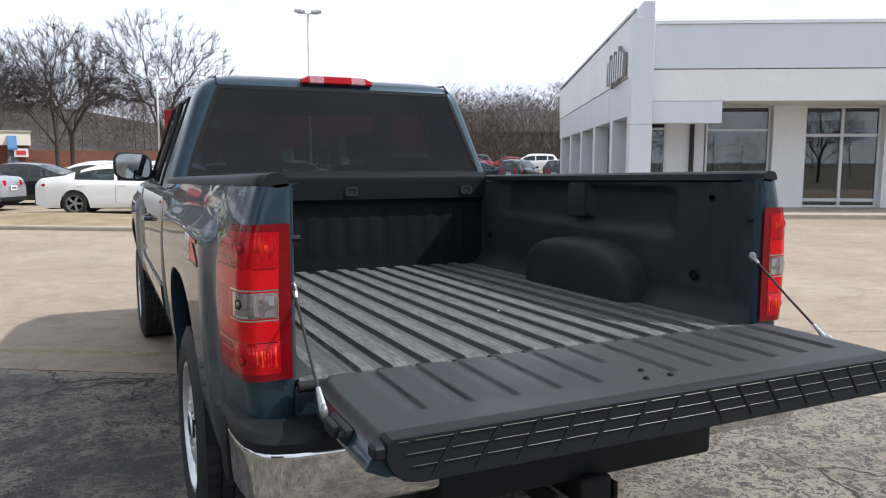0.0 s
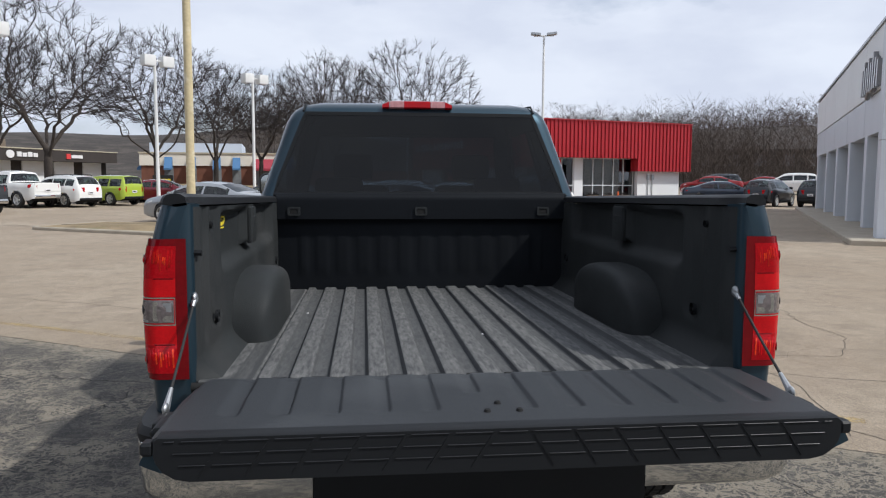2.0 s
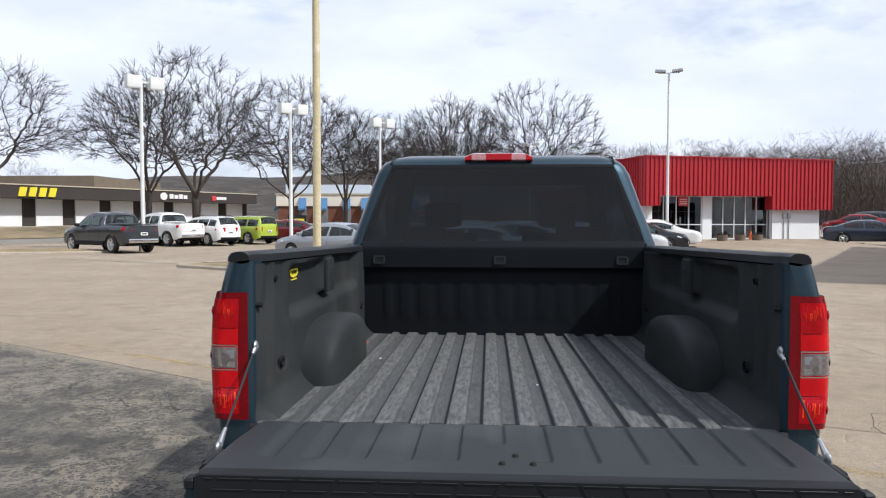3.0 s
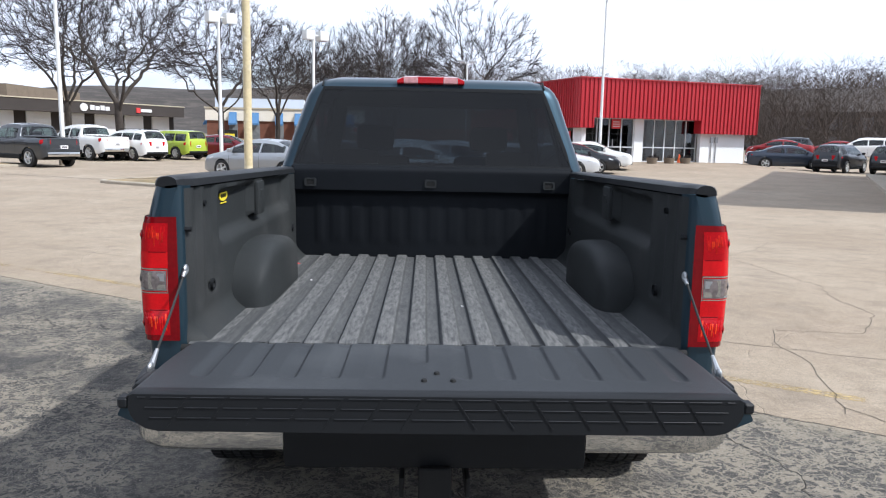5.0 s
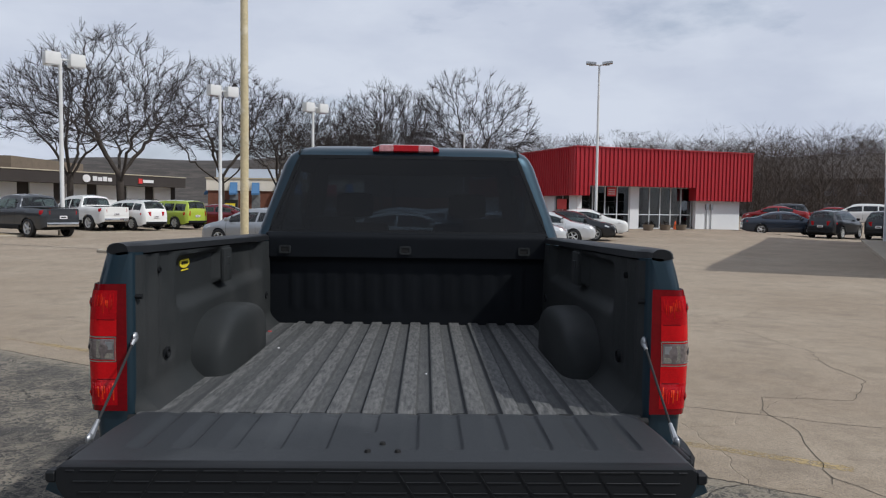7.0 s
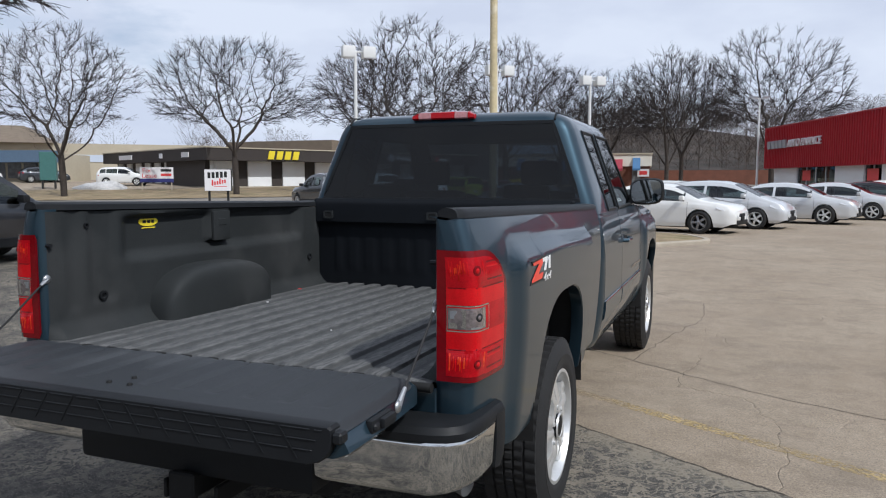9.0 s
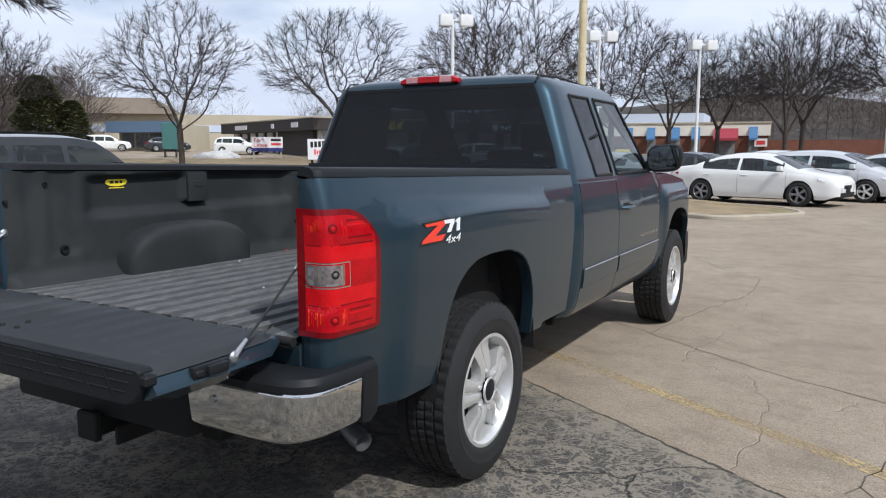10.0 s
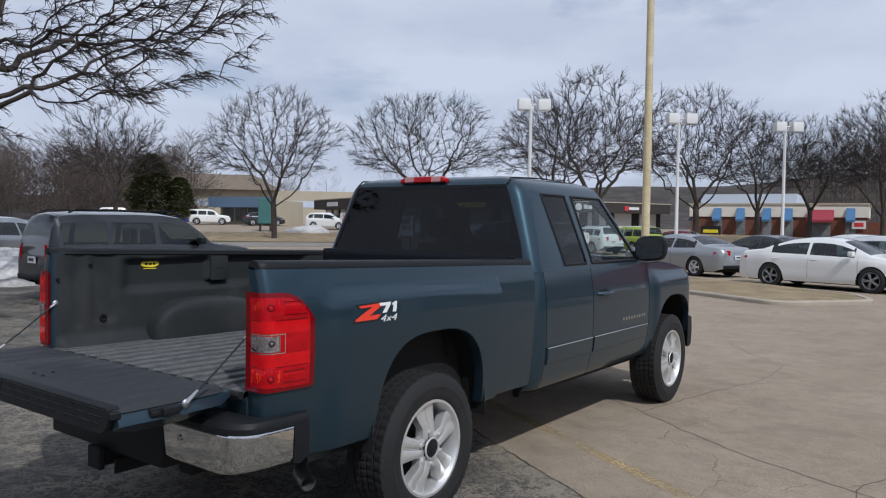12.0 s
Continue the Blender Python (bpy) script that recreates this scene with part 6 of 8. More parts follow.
            rings.append(ring)
        loft(bm, rings)
        part("mirror_shell", bm, M_PLASTIC, mr, "black mirror housing", angle=0.9)
        bm = bmesh.new()
        ring = [(sgn * (1.075 + 0.118 * math.copysign(abs(math.cos(a)) ** 0.6, math.cos(a))), 4.028, 1.437 + 0.092 * math.copysign(abs(math.sin(a)) ** 0.6, math.sin(a)) + 0.008 * math.cos(a)) for a in [6.2832 * k / 20 for k in range(20)]]
        loft(bm, [ring, [(x, y - 0.003, z) for x, y, z in ring]])
        part("mirror_glass", bm, M_MIRROR, mr, smooth=False)
        bm = bmesh.new()
        loft(bm, [[(sgn * 0.93, 4.06 + u, 1.36 + v) for u, v in ((-0.03, -0.03), (0.08, -0.03), (0.08, 0.05), (-0.03, 0.05))], [(sgn * 1.0, 4.06 + u, 1.37 + v) for u, v in ((-0.02, -0.03), (0.07, -0.03), (0.07, 0.04), (-0.02, 0.04))]])
        part("mirror_arm", bm, M_PLASTIC, mr)
    # bonnet, front end
    bm = bmesh.new()
    field(bm, lin(-1, 1, 21), lin(4.30, 5.52, 14), lambda u, y: (u * (cab_x(y, 1.28) - 0.02), y, 1.312 - 0.10 * sstep(y, 4.4, 5.5) + 0.045 * (1 - u * u) - 0.05 * sstep(y, 5.35, 5.52)))
    part("bonnet", bm, M_TRUCK, root)
    bm = bmesh.new()
    rings = []
    for y, s in ((5.45, 0.80), (5.53, 0.80), (5.58, 0.74)):
        rings.append([(x * s / 0.8, y, z) for x, z in ((-0.80, 0.75), (-0.82, 1.18), (0.82, 1.18), (0.80, 0.75))])
    loft(bm, rings)
    part("grille", bm, M_PLASTIC, root)
    bm = bmesh.new()
    rings = [[(x, y, z) for y, z in ((yy - 0.10, 0.45), (yy, 0.47), (yy + 0.02, 0.62), (yy, 0.74), (yy - 0.10, 0.76))] for x, yy in ((-1.02, 5.32), (-0.9, 5.56), (-0.5, 5.66), (0.5, 5.66), (0.9, 5.56), (1.02, 5.32))]
    loft(bm, rings)
    part("front_bumper", bm, M_PLASTIC, root)
    for sgn in (1, -1):
        part("headlamp", boxb(sgn * 0.80 - 0.12, sgn * 0.80 + 0.10, 5.36, 5.52, 0.88, 1.16, bev=0.03, seg=2), M_HEAD, root)
    # third brake lamp on the roof's rear edge
    br = new("brake_lamp")
    br.parent = root
    bm = bmesh.new()

    def lampring(x0, x1, bmx):
        rings = []
        for x in lin(x0, x1, 5):
            k = 1 - 0.35 * min(1.6, max(0, (abs(x + 0.02) - 0.165) / 0.03))
            yc = 2.352 - 0.02 * (1 - (x / 0.7) ** 2)
            rings.append([(x, yc - 0.012, 1.918), (x, yc - 0.022, 1.926), (x, yc - 0.018, 1.926 + 0.036 * k), (x, yc + 0.02, 1.930 + 0.040 * k), (x, yc + 0.05, 1.918)])
        loft(bmx, rings)
    lampring(-0.10, 0.06, bm)
    part("lens", bm, M_LENS_RED, br, "red centre lens", angle=0.9)
    for a, b, mt in ((-0.188, -0.103, M_LENS_PINK), (0.063, 0.148, M_LENS_PINK), (-0.232, -0.191, M_LENS_RED), (0.151, 0.192, M_LENS_RED)):
        bm = bmesh.new()
        lampring(a, b, bm)
        part("lens", bm, mt, br, angle=0.9)
    for sgn in (1, -1):
        bm = bmesh.new()
        tube(bm, [(sgn * 0.705, 2.345, 1.90), (sgn * 0.70, 2.40, 1.946), (sgn * 0.665, 2.9, 1.968), (sgn * 0.64, 3.45, 1.955)], 0.006, 6)
        part("roof_ditch_trim", bm, M_PLASTIC, root)
    # inside
    part("cab_floor", boxb(-0.94, 0.94, 2.27, 4.4, 0.55, 0.62), M_DARK, root, smooth=False)
    part("cab_back_panel", boxb(-0.93, 0.93, 2.26, 2.30, 0.60, 1.36), M_DARK, root, smooth=False)
    part("dashboard", boxb(-0.92, 0.92, 4.0, 4.42, 0.9, 1.28, bev=0.05, seg=2), M_SEAT, root)
    for x in (-0.42, 0.42):
        bm = bmesh.new()
        box(bm, x - 0.26, x + 0.26, 3.05, 3.22, 0.85, 1.45, bev=0.06, seg=2)
        part("seat_back", bm, M_SEAT, root)
        part("headrest", boxb(x - 0.14, x + 0.14, 3.06, 3.17, 1.49, 1.67, bev=0.05, seg=2), M_SEAT, root)
        part("seat_cushion", boxb(x - 0.26, x + 0.26, 3.22, 3.72, 0.80, 0.95, bev=0.05, seg=2), M_SEAT, root)
    part("rear_bench", boxb(-0.80, 0.80, 2.36, 2.52, 0.8, 1.36, bev=0.05, seg=2), M_SEAT, root)
    for x in (-0.5, 0.5):
        part("headrest", boxb(x - 0.15, x + 0.15, 2.40, 2.50, 1.37, 1.50, bev=0.04, seg=2), M_SEAT, root)
    bm = bmesh.new()
    lathe = []
    for k in range(25):
        a = 6.2832 * k / 24
        lathe.append((-0.42 + 0.19 * math.cos(a), 3.86 + 0.06 * math.sin(a), 1.22 + 0.18 * math.sin(a)))
    tube(bm, lathe, 0.016, 6)
    part("steering_wheel", bm, M_PLASTIC, root)
    # frame and axles
    for x in (-0.42, 0.42):
        part("chassis_rail", boxb(x - 0.05, x + 0.05, 0.0, 5.4, 0.42, 0.60, bev=0.01), M_DARK, root)
    for y in (1.103, 4.75):
        bm = bmesh.new()
        tube(bm, [(-0.8, y, 0.40), (0.8, y, 0.40)], 0.06, 12)
        part("axle", bm, M_DARK, root)
    bm = bmesh.new()
    bmesh.ops.create_uvsphere(bm, u_segments=14, v_segments=10, radius=0.17)
    turned(bm, Matrix.Translation((0.02, 1.103, 0.40)))
    part("differential", bm, M_DARK, root)
    part("spare_wheel", turned(boxb(-0.37, 0.37, -0.12, 0.12, -0.37, 0.37, bev=0.12, seg=2), pose(0, 0.62, 0.56, 90)), M_RUBBER, root)
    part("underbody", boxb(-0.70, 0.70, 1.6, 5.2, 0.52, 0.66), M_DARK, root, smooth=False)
    # added black slab standing for the shade in the gap between bed and cab
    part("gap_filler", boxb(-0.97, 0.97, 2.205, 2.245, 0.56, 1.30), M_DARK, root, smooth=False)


def truck_decal(root, sgn):
    """Slanted zig-zag emblem in red with two pale figures, and the drive lettering under it."""
    def on(y, z, o=0.0022):
        return (sgn * (bed_x(y, z) + o + 0.0012), y, z)
    d = new("side_emblem")
    d.parent = root
    d["label"] = "red and white slanted emblem decal"

    def shape(name, poly, mt, o):
        poly = [(u, z0 + (v - z0) * 0.66) for u, v in poly]
        bm = bmesh.new()
        a = [bm.verts.new(on(u, v, o)) for u, v in poly]
        b = [bm.verts.new(on(u, v, o - 0.003)) for u, v in poly]
        bm.faces.new(a)
        for k in range(len(a)):
            bm.faces.new((a[k], a[(k + 1) % len(a)], b[(k + 1) % len(a)], b[k]))
        bmesh.ops.triangulate(bm, faces=bm.faces)
        part(name, bm, mt, d, smooth=False)
    y0, z0 = 0.485, 1.146
    Zp = [(0.0, 0.115), (0.205, 0.125), (0.075, 0.032), (0.165, 0.036), (0.135, 0.0), (-0.03, 0.0), (-0.022, 0.018), (0.105, 0.100), (0.012, 0.098)]
    for nm, k, mt, o in (("outline", 1.0, M_BLACKINK, 0.0020), ("slash", 0.92, M_DECAL_RED, 0.0032)):
        cxx, czz = 0.085, 0.062
        shape(nm, [(y0 + cxx + (u - cxx) * (k if nm == "slash" else 1.05), z0 + czz + (v - czz) * (k if nm == "slash" else 1.12)) for u, v in Zp], mt, o)
    shape("figure", [(y0 + u, z0 + v) for u, v in ((0.150, 0.120), (0.235, 0.120), (0.230, 0.098), (0.200, 0.045), (0.172, 0.045), (0.202, 0.098), (0.156, 0.098))], M_DECAL_WHITE, 0.0042)
    shape("figure", [(y0 + u, z0 + v) for u, v in ((0.245, 0.108), (0.272, 0.122), (0.282, 0.122), (0.272, 0.045), (0.248, 0.045), (0.255, 0.098), (0.244, 0.096))], M_DECAL_WHITE, 0.0042)
    c = Vector(on(y0 + 0.212, z0 - 0.012, 0.004))
    m = Matrix.Translation(c) @ (pose(0, 0, 0, 90, 0, 90) if sgn > 0 else pose(0, 0, 0, 90, 0, -90))
    letters("4x4", 0.046, m @ Matrix.Diagonal((1.75, 1, 1, 1)), M_DECAL_WHITE, d, 0.0006, "lettering", 0.25)


def pickup_truck():
    root = empty("pickup_truck", Matrix(), "blue-grey extended-cab pickup truck with its tailgate lowered", "pickup truck")
    truck_bed(root)
    truck_tailgate(root)
    truck_bumper(root)
    truck_cab(root)
    for sgn in (1, -1):
        tail_lamp(root, sgn)
        truck_decal(root, sgn)
        for y, sp in ((1.103, 10), (4.75, 40)):
            add_wheel(root, "truck", sgn * 0.905, y, 0.405, sgn, 0.405, 0.27, 0.255, M_ALLOY, 5, True, sp)
    return root


pickup_truck()


# ---- parked vehicles ----
CAR_KINDS = dict(
    # W width, R wheel radius, fa/ra axles, top: middle line of the upper surface from the rear, belt: shoulder line,
    # back/wind: stretches of the rear window and windscreen, side: side panes, tumble: lean of the side glass
    sedan=dict(L=4.75, W=1.83, H=1.45, R=0.330, fa=1.42, ra=-1.32, low=0.20, tumble=0.30,
               top=[(-2.375, 0.84), (-2.34, 0.96), (-2.22, 1.03), (-1.85, 1.075), (-1.62, 1.10), (-1.25, 1.245), (-0.85, 1.385), (-0.45, 1.44), (0.0, 1.455), (0.32, 1.435), (0.62, 1.365), (1.0, 1.19), (1.36, 1.01), (1.50, 0.975), (1.85, 0.915), (2.12, 0.855), (2.27, 0.79), (2.35, 0.70), (2.375, 0.62)],
               belt=[(-2.375, 0.80), (-2.2, 0.955), (-1.6, 0.985), (0.0, 0.945), (1.3, 0.905), (1.9, 0.84), (2.27, 0.74), (2.375, 0.58)],
               back=(-1.58, -0.86), wind=(0.60, 1.34), side=((-1.30, -0.28), (-0.20, 0.98)), rear=(-1.7, -0.86), front=(1.4, 0.6), topw=0.58),
    hatch=dict(L=4.35, W=1.78, H=1.52, R=0.325, fa=1.28, ra=-1.30, low=0.20, tumble=0.27,
               top=[(-2.175, 0.80), (-2.14, 1.02), (-2.02, 1.14), (-1.72, 1.34), (-1.40, 1.45), (-0.9, 1.505), (-0.3, 1.525), (0.2, 1.50), (0.55, 1.42), (1.0, 1.21), (1.38, 1.03), (1.55, 0.97), (1.85, 0.87), (2.05, 0.76), (2.175, 0.58)],
               belt=[(-2.175, 0.78), (-2.08, 0.98), (-1.4, 1.02), (0.0, 0.975), (1.3, 0.92), (1.8, 0.80), (2.05, 0.68), (2.175, 0.54)],
               back=(-2.02, -1.45), wind=(0.55, 1.36), side=((-1.60, -0.36), (-0.28, 0.96)), rear=(-2.0, -1.5), front=(1.4, 0.6), topw=0.58),
    suv=dict(L=4.55, W=1.84, H=1.68, R=0.36, fa=1.35, ra=-1.32, low=0.26, tumble=0.24,
             top=[(-2.275, 0.86), (-2.25, 1.08), (-2.16, 1.22), (-1.98, 1.50), (-1.82, 1.61), (-1.4, 1.665), (-0.6, 1.685), (0.0, 1.67), (0.38, 1.60), (0.85, 1.33), (1.18, 1.14), (1.35, 1.10), (1.8, 1.03), (2.06, 0.94), (2.20, 0.82), (2.275, 0.64)],
             belt=[(-2.275, 0.84), (-2.2, 1.05), (-1.6, 1.12), (0.0, 1.07), (1.1, 1.03), (1.8, 0.93), (2.15, 0.78), (2.275, 0.60)],
             back=(-2.17, -1.84), wind=(0.38, 1.16), side=((-1.90, -1.38), (-1.30, -0.36), (-0.28, 0.80)), rear=(-2.12, -1.85), front=(1.15, 0.3), topw=0.64),
    boxsuv=dict(L=4.45, W=1.80, H=1.68, R=0.36, fa=1.35, ra=-1.28, low=0.28, tumble=0.16,
                top=[(-2.225, 0.90), (-2.21, 1.10), (-2.17, 1.30), (-2.09, 1.56), (-2.0, 1.64), (-1.6, 1.675), (-0.6, 1.69), (0.0, 1.68), (0.40, 1.62), (0.75, 1.36), (1.0, 1.12), (1.15, 1.07), (1.7, 1.03), (2.0, 0.98), (2.16, 0.86), (2.225, 0.68)],
                belt=[(-2.225, 0.88), (-2.18, 1.04), (-1.6, 1.06), (0.0, 1.05), (1.0, 1.01), (1.7, 0.95), (2.1, 0.86), (2.225, 0.64)],
                back=(-2.18, -2.03), wind=(0.40, 0.99), side=((-2.00, -1.22), (-1.12, -0.26), (-0.16, 0.70)), rear=(-2.14, -2.02), front=(1.0, 0.42), topw=0.70),
    pickup=dict(L=5.25, W=1.85, H=1.78, R=0.38, fa=1.62, ra=-1.60, low=0.34, tumble=0.20,
                top=[(-2.625, 1.10), (-2.60, 1.19), (-1.02, 1.20), (-0.985, 1.24), (-0.90, 1.66), (-0.82, 1.73), (-0.4, 1.775), (0.2, 1.775), (0.58, 1.70), (0.95, 1.43), (1.27, 1.17), (1.42, 1.13), (2.1, 1.08), (2.42, 1.0), (2.56, 0.88), (2.625, 0.74)],
                belt=[(-2.625, 1.06), (-2.58, 1.16), (-0.95, 1.17), (0.2, 1.12), (1.3, 1.08), (2.1, 1.01), (2.5, 0.88), (2.625, 0.68)],
                back=(-0.978, -0.905), wind=(0.58, 1.25), side=((-0.78, -0.02), (0.06, 0.92)), rear=(-0.98, -0.90), front=(1.25, 0.62), topw=0.66),
)


def car(name, kind, x, y, heading, paint_mat, label, glass_mat=None, plate=True, z=None, group="", category="car", dark_low=False, rails=False, rim=None, size=1.0):
    """A parked vehicle; heading: the way its front points, in degrees from +x. Origin on the ground amid the axles."""
    K = CAR_KINDS[kind]
    zz = G(x, y) if z is None else z
    root = empty(name, pose(x, y, zz, 0, 0, heading - 90), label, category, group)
    root.scale = (size, size, size)
    L_, W, H, R = K["L"], K["W"] / 2, K["H"], K["R"]
    e = L_ / 2
    gm = glass_mat or M_GLASS_CAR

    def plan(y):
        u = abs(y) / e
        return W * (1 - 0.10 * sstep(u, 0.55, 0.9) - 0.15 * max(0.0, (u - 0.86) / 0.14) ** 2.2)

    def deck(y):
        return interp(y, K["belt"]) + 0.05

    def low(y):
        b = K["low"] + 0.10 * sstep(abs(y) / e, 0.85, 1.0)
        for c in (K["fa"], K["ra"]):
            b = max(b, arch_z(y, c, R + 0.06, K["low"] - 0.02, R * 2 + 0.045, 2.15))
        return b

    def smooth_top(y):
        """Middle line, with its corners eased."""
        return sum(interp(y + d, K["top"]) * k for d, k in ((-0.05, 0.2), (-0.02, 0.2), (0.0, 0.2), (0.02, 0.2), (0.05, 0.2))) if kind != "pickup" else interp(y, K["top"])

    def side_x(y, z):
        """Half width of the lower body at y along and z up."""
        t = (z - K["low"]) / max(0.2, interp(y, K["belt"]) - K["low"])
        return plan(y) * interp(t, [(0.0, 0.935), (0.10, 0.975), (0.25, 0.992), (0.45, 0.994), (0.62, 1.0), (0.78, 0.996), (0.90, 0.978), (1.0, 0.935)])
    ys = set(lin(-e, e, 60))
    for c in (K["fa"], K["ra"]):
        ys.update(c + (R + 0.06) * math.cos(math.pi * k / 18) for k in range(19))
    for span in K["side"] + (K["back"], K["wind"]):
        ys.update(span)
    ys.update((-e + 0.03, -e + 0.08, e - 0.03, e - 0.08))
    ys = sorted(y_ for y_ in ys)
    ys = [q for i, q in enumerate(ys) if i == 0 or q - ys[i - 1] > 0.004]
    NL, NS, NR = 10, 4, 6
    cols = []
    for yy in ys:
        lo, be, zt = low(yy), interp(yy, K["belt"]), smooth_top(yy)
        zt = max(zt, be + 0.012)
        h = zt - be
        half = []
        for k in range(NL):
            zq = lo + (be - lo) * k / NL
            half.append((side_x(yy, zq), zq))
        xb = side_x(yy, be)
        full = 1.0 - math.exp(-h / 0.12)
        ze = be + h * (0.90 * full + 0.35 * (1 - full))
        xe = xb - 0.05 * (1 - full) - K["tumble"] * (h / 0.5) * full * 0.92
        for k in range(NS):
            t = k / NS
            half.append((xb + (xe - xb) * t + 0.018 * full * math.sin(math.pi * t), be + (ze - be) * t))
        for k in (1.0, 0.93, 0.80, 0.55, 0.25, 0.0):
            half.append((xe * k, zt - (zt - ze) * k ** 2.4))
        cols.append(half)
    nrow = len(cols[0])
    bms = {}

    def kind_of(i, j):
        ym = (ys[i] + ys[i + 1]) / 2
        hm = smooth_top(ym) - interp(ym, K["belt"])
        if NL <= j < NL + NS - (1 if hm > 0.3 else 0) and hm > 0.10 and j > NL - 1:
            for n_, (a_, b_) in enumerate(K["side"]):
                if a_ < ym < b_:
                    return "side%d" % n_
        if j >= NL + NS + 1:
            if K["back"][0] < ym < K["back"][1]:
                return "rear"
            if K["wind"][0] < ym < K["wind"][1]:
                return "front"
        return "body"
    for sg in (1, -1):
        for i in range(len(ys) - 1):
            for j in range(nrow - 1):
                key = kind_of(i, j)
                if key.startswith("side"):
                    key += "R" if sg > 0 else "L"
                bm = bms.setdefault(key, bmesh.new())
                q = [(cols[i][j], ys[i]), (cols[i + 1][j], ys[i + 1]), (cols[i + 1][j + 1], ys[i + 1]), (cols[i][j + 1], ys[i])]
                bm.faces.new([bm.verts.new((sg * p[0], yq, p[1])) for p, yq in q])
    bm = bms["body"]
    for i in (0, -1):
        ring = [(p[0], p[1]) for p in cols[i]] + [(-p[0], p[1]) for p in cols[i][::-1]][1:]
        bm.faces.new([bm.verts.new((px, ys[i], pz)) for px, pz in ring])
    for key, bm in bms.items():
        bmesh.ops.remove_doubles(bm, verts=bm.verts, dist=0.001)
        if key == "body":
            part("body", bm, paint_mat, root, angle=0.70)
        else:
            part({"r": "rear_window", "f": "windscreen", "s": "side_window"}[key[0]], bm, gm, root, angle=0.9)
    bz = interp(0.0, K["belt"])
    part("cabin_floor", boxb(-W * 0.8, W * 0.8, K["rear"][0] + 0.15, K["front"][0] - 0.2, bz - 0.25, bz - 0.04), M_DARK, root, smooth=False)
    for sx in (-0.36, 0.36):
        part("seat", boxb(sx - 0.22, sx + 0.22, -0.25, -0.10, bz - 0.2, bz + 0.30, bev=0.05), M_SEAT, root)
    if kind == "pickup":
        part("bed_opening", boxb(-W * 0.80, W * 0.80, -e + 0.12, -1.05, 1.205, 1.228, bev=0.004), M_DARK, root, smooth=False)
        part("tailgate", boxb(-W * 0.72, W * 0.72, -e - 0.012, -e + 0.03, 0.76, 1.17, bev=0.01), paint_mat, root)
    # underside, bumpers, lamps
    part("underbody", boxb(-W * 0.75, W * 0.75, -e + 0.3, e - 0.3, K["low"] - 0.03, K["low"] + 0.25), M_DARK, root, smooth=False)
    part("rear_bumper", boxb(-W * 0.74, W * 0.74, -e - 0.03, -e + 0.10, K["low"] + 0.10, K["low"] + (0.22 if kind != "pickup" else 0.28), bev=0.03, seg=2), M_PLASTIC if kind != "pickup" else M_CHROME, root)
    part("front_intake", boxb(-W * 0.62, W * 0.62, e - 0.10, e + 0.015, K["low"] + 0.06, K["low"] + 0.20, bev=0.02), M_PLASTIC, root)
    if kind != "pickup":
        part("front_plate", boxb(-0.15, 0.15, e + 0.008, e + 0.028, K["low"] + 0.19, K["low"] + 0.30, bev=0.004), M_DARK, root, smooth=False)
        for sg in (1, -1):
            bm = bmesh.new()
            xa, xb = W * 0.52, W * 0.80
            rows = [[(sg * x_, y_ + o, z_) for x_, y_, z_ in ((xa, e - 0.005, K["low"] + 0.10), (xb, e - 0.10, K["low"] + 0.11), (xb - 0.03, e - 0.09, K["low"] + 0.21), (xa + 0.05, e - 0.02, K["low"] + 0.18))] for o in (-0.10, 0.0)]
            loft(bm, rows)
            part("corner_intake", bm, M_PLASTIC, root, smooth=False)
    part("grille", boxb(-W * 0.34, W * 0.34, e - 0.12, e + 0.006, K["low"] + 0.27, K["low"] + 0.40, bev=0.02), M_PLASTIC, root)
    tz = deck(-e + 0.12) - (0.13 if kind in ("sedan", "hatch") else 0.20)
    for sg in (1, -1):
        hh = 0.13 if kind == "sedan" else 0.24 if kind in ("boxsuv", "pickup") else 0.19
        bm = bmesh.new()
        rg = []
        for t in lin(0, 1, 6):
            yy = -e + 0.01 + 0.28 * t * t
            xx = plan(yy) + 0.006 - ((0.16 if kind in ("pickup", "boxsuv") else 0.34) * (1 - t) ** 1.5 if t < 1 else 0)
            k = 1 - 0.5 * t
            yo = yy - 0.02 * (1 - t)
            rg.append([(sg * xx, yo, tz - hh * 0.6 * k), (sg * (xx + 0.012), yo - 0.012 * (1 - t), tz), (sg * xx * 0.985, yo, tz + hh * 0.7 * k), (sg * (xx - 0.08), yo + 0.08, tz)])
        loft(bm, rg)
        part("tail_lamp", bm, M_LENS_RED, root, angle=0.9)
        bm = bmesh.new()
        rg = []
        for t in lin(0, 1, 6):
            yy = e + 0.008 - 0.50 * t ** 2.2
            xx = plan(min(yy, e)) + 0.010 - (0.24 * (1 - t) ** 1.5)
            zc = deck(yy) - 0.17 + 0.02 * t
            k = 1 - 0.55 * t
            rg.append([(sg * xx, yy + 0.015 * (1 - t), zc - 0.065 * k), (sg * (xx + 0.008), yy + 0.02 * (1 - t), zc), (sg * xx * 0.975, yy, zc + 0.075 * k), (sg * (xx - 0.1), yy - 0.1, zc)])
        loft(bm, rg)
        part("headlamp", bm, M_HEAD, root, angle=0.9)
        bm = boxb(sg * (W + 0.08) - 0.10, sg * (W + 0.08) + 0.08, K["side"][-1][1] - 0.10, K["side"][-1][1] + 0.04, bz + 0.00, bz + 0.14, bev=0.04, seg=2)
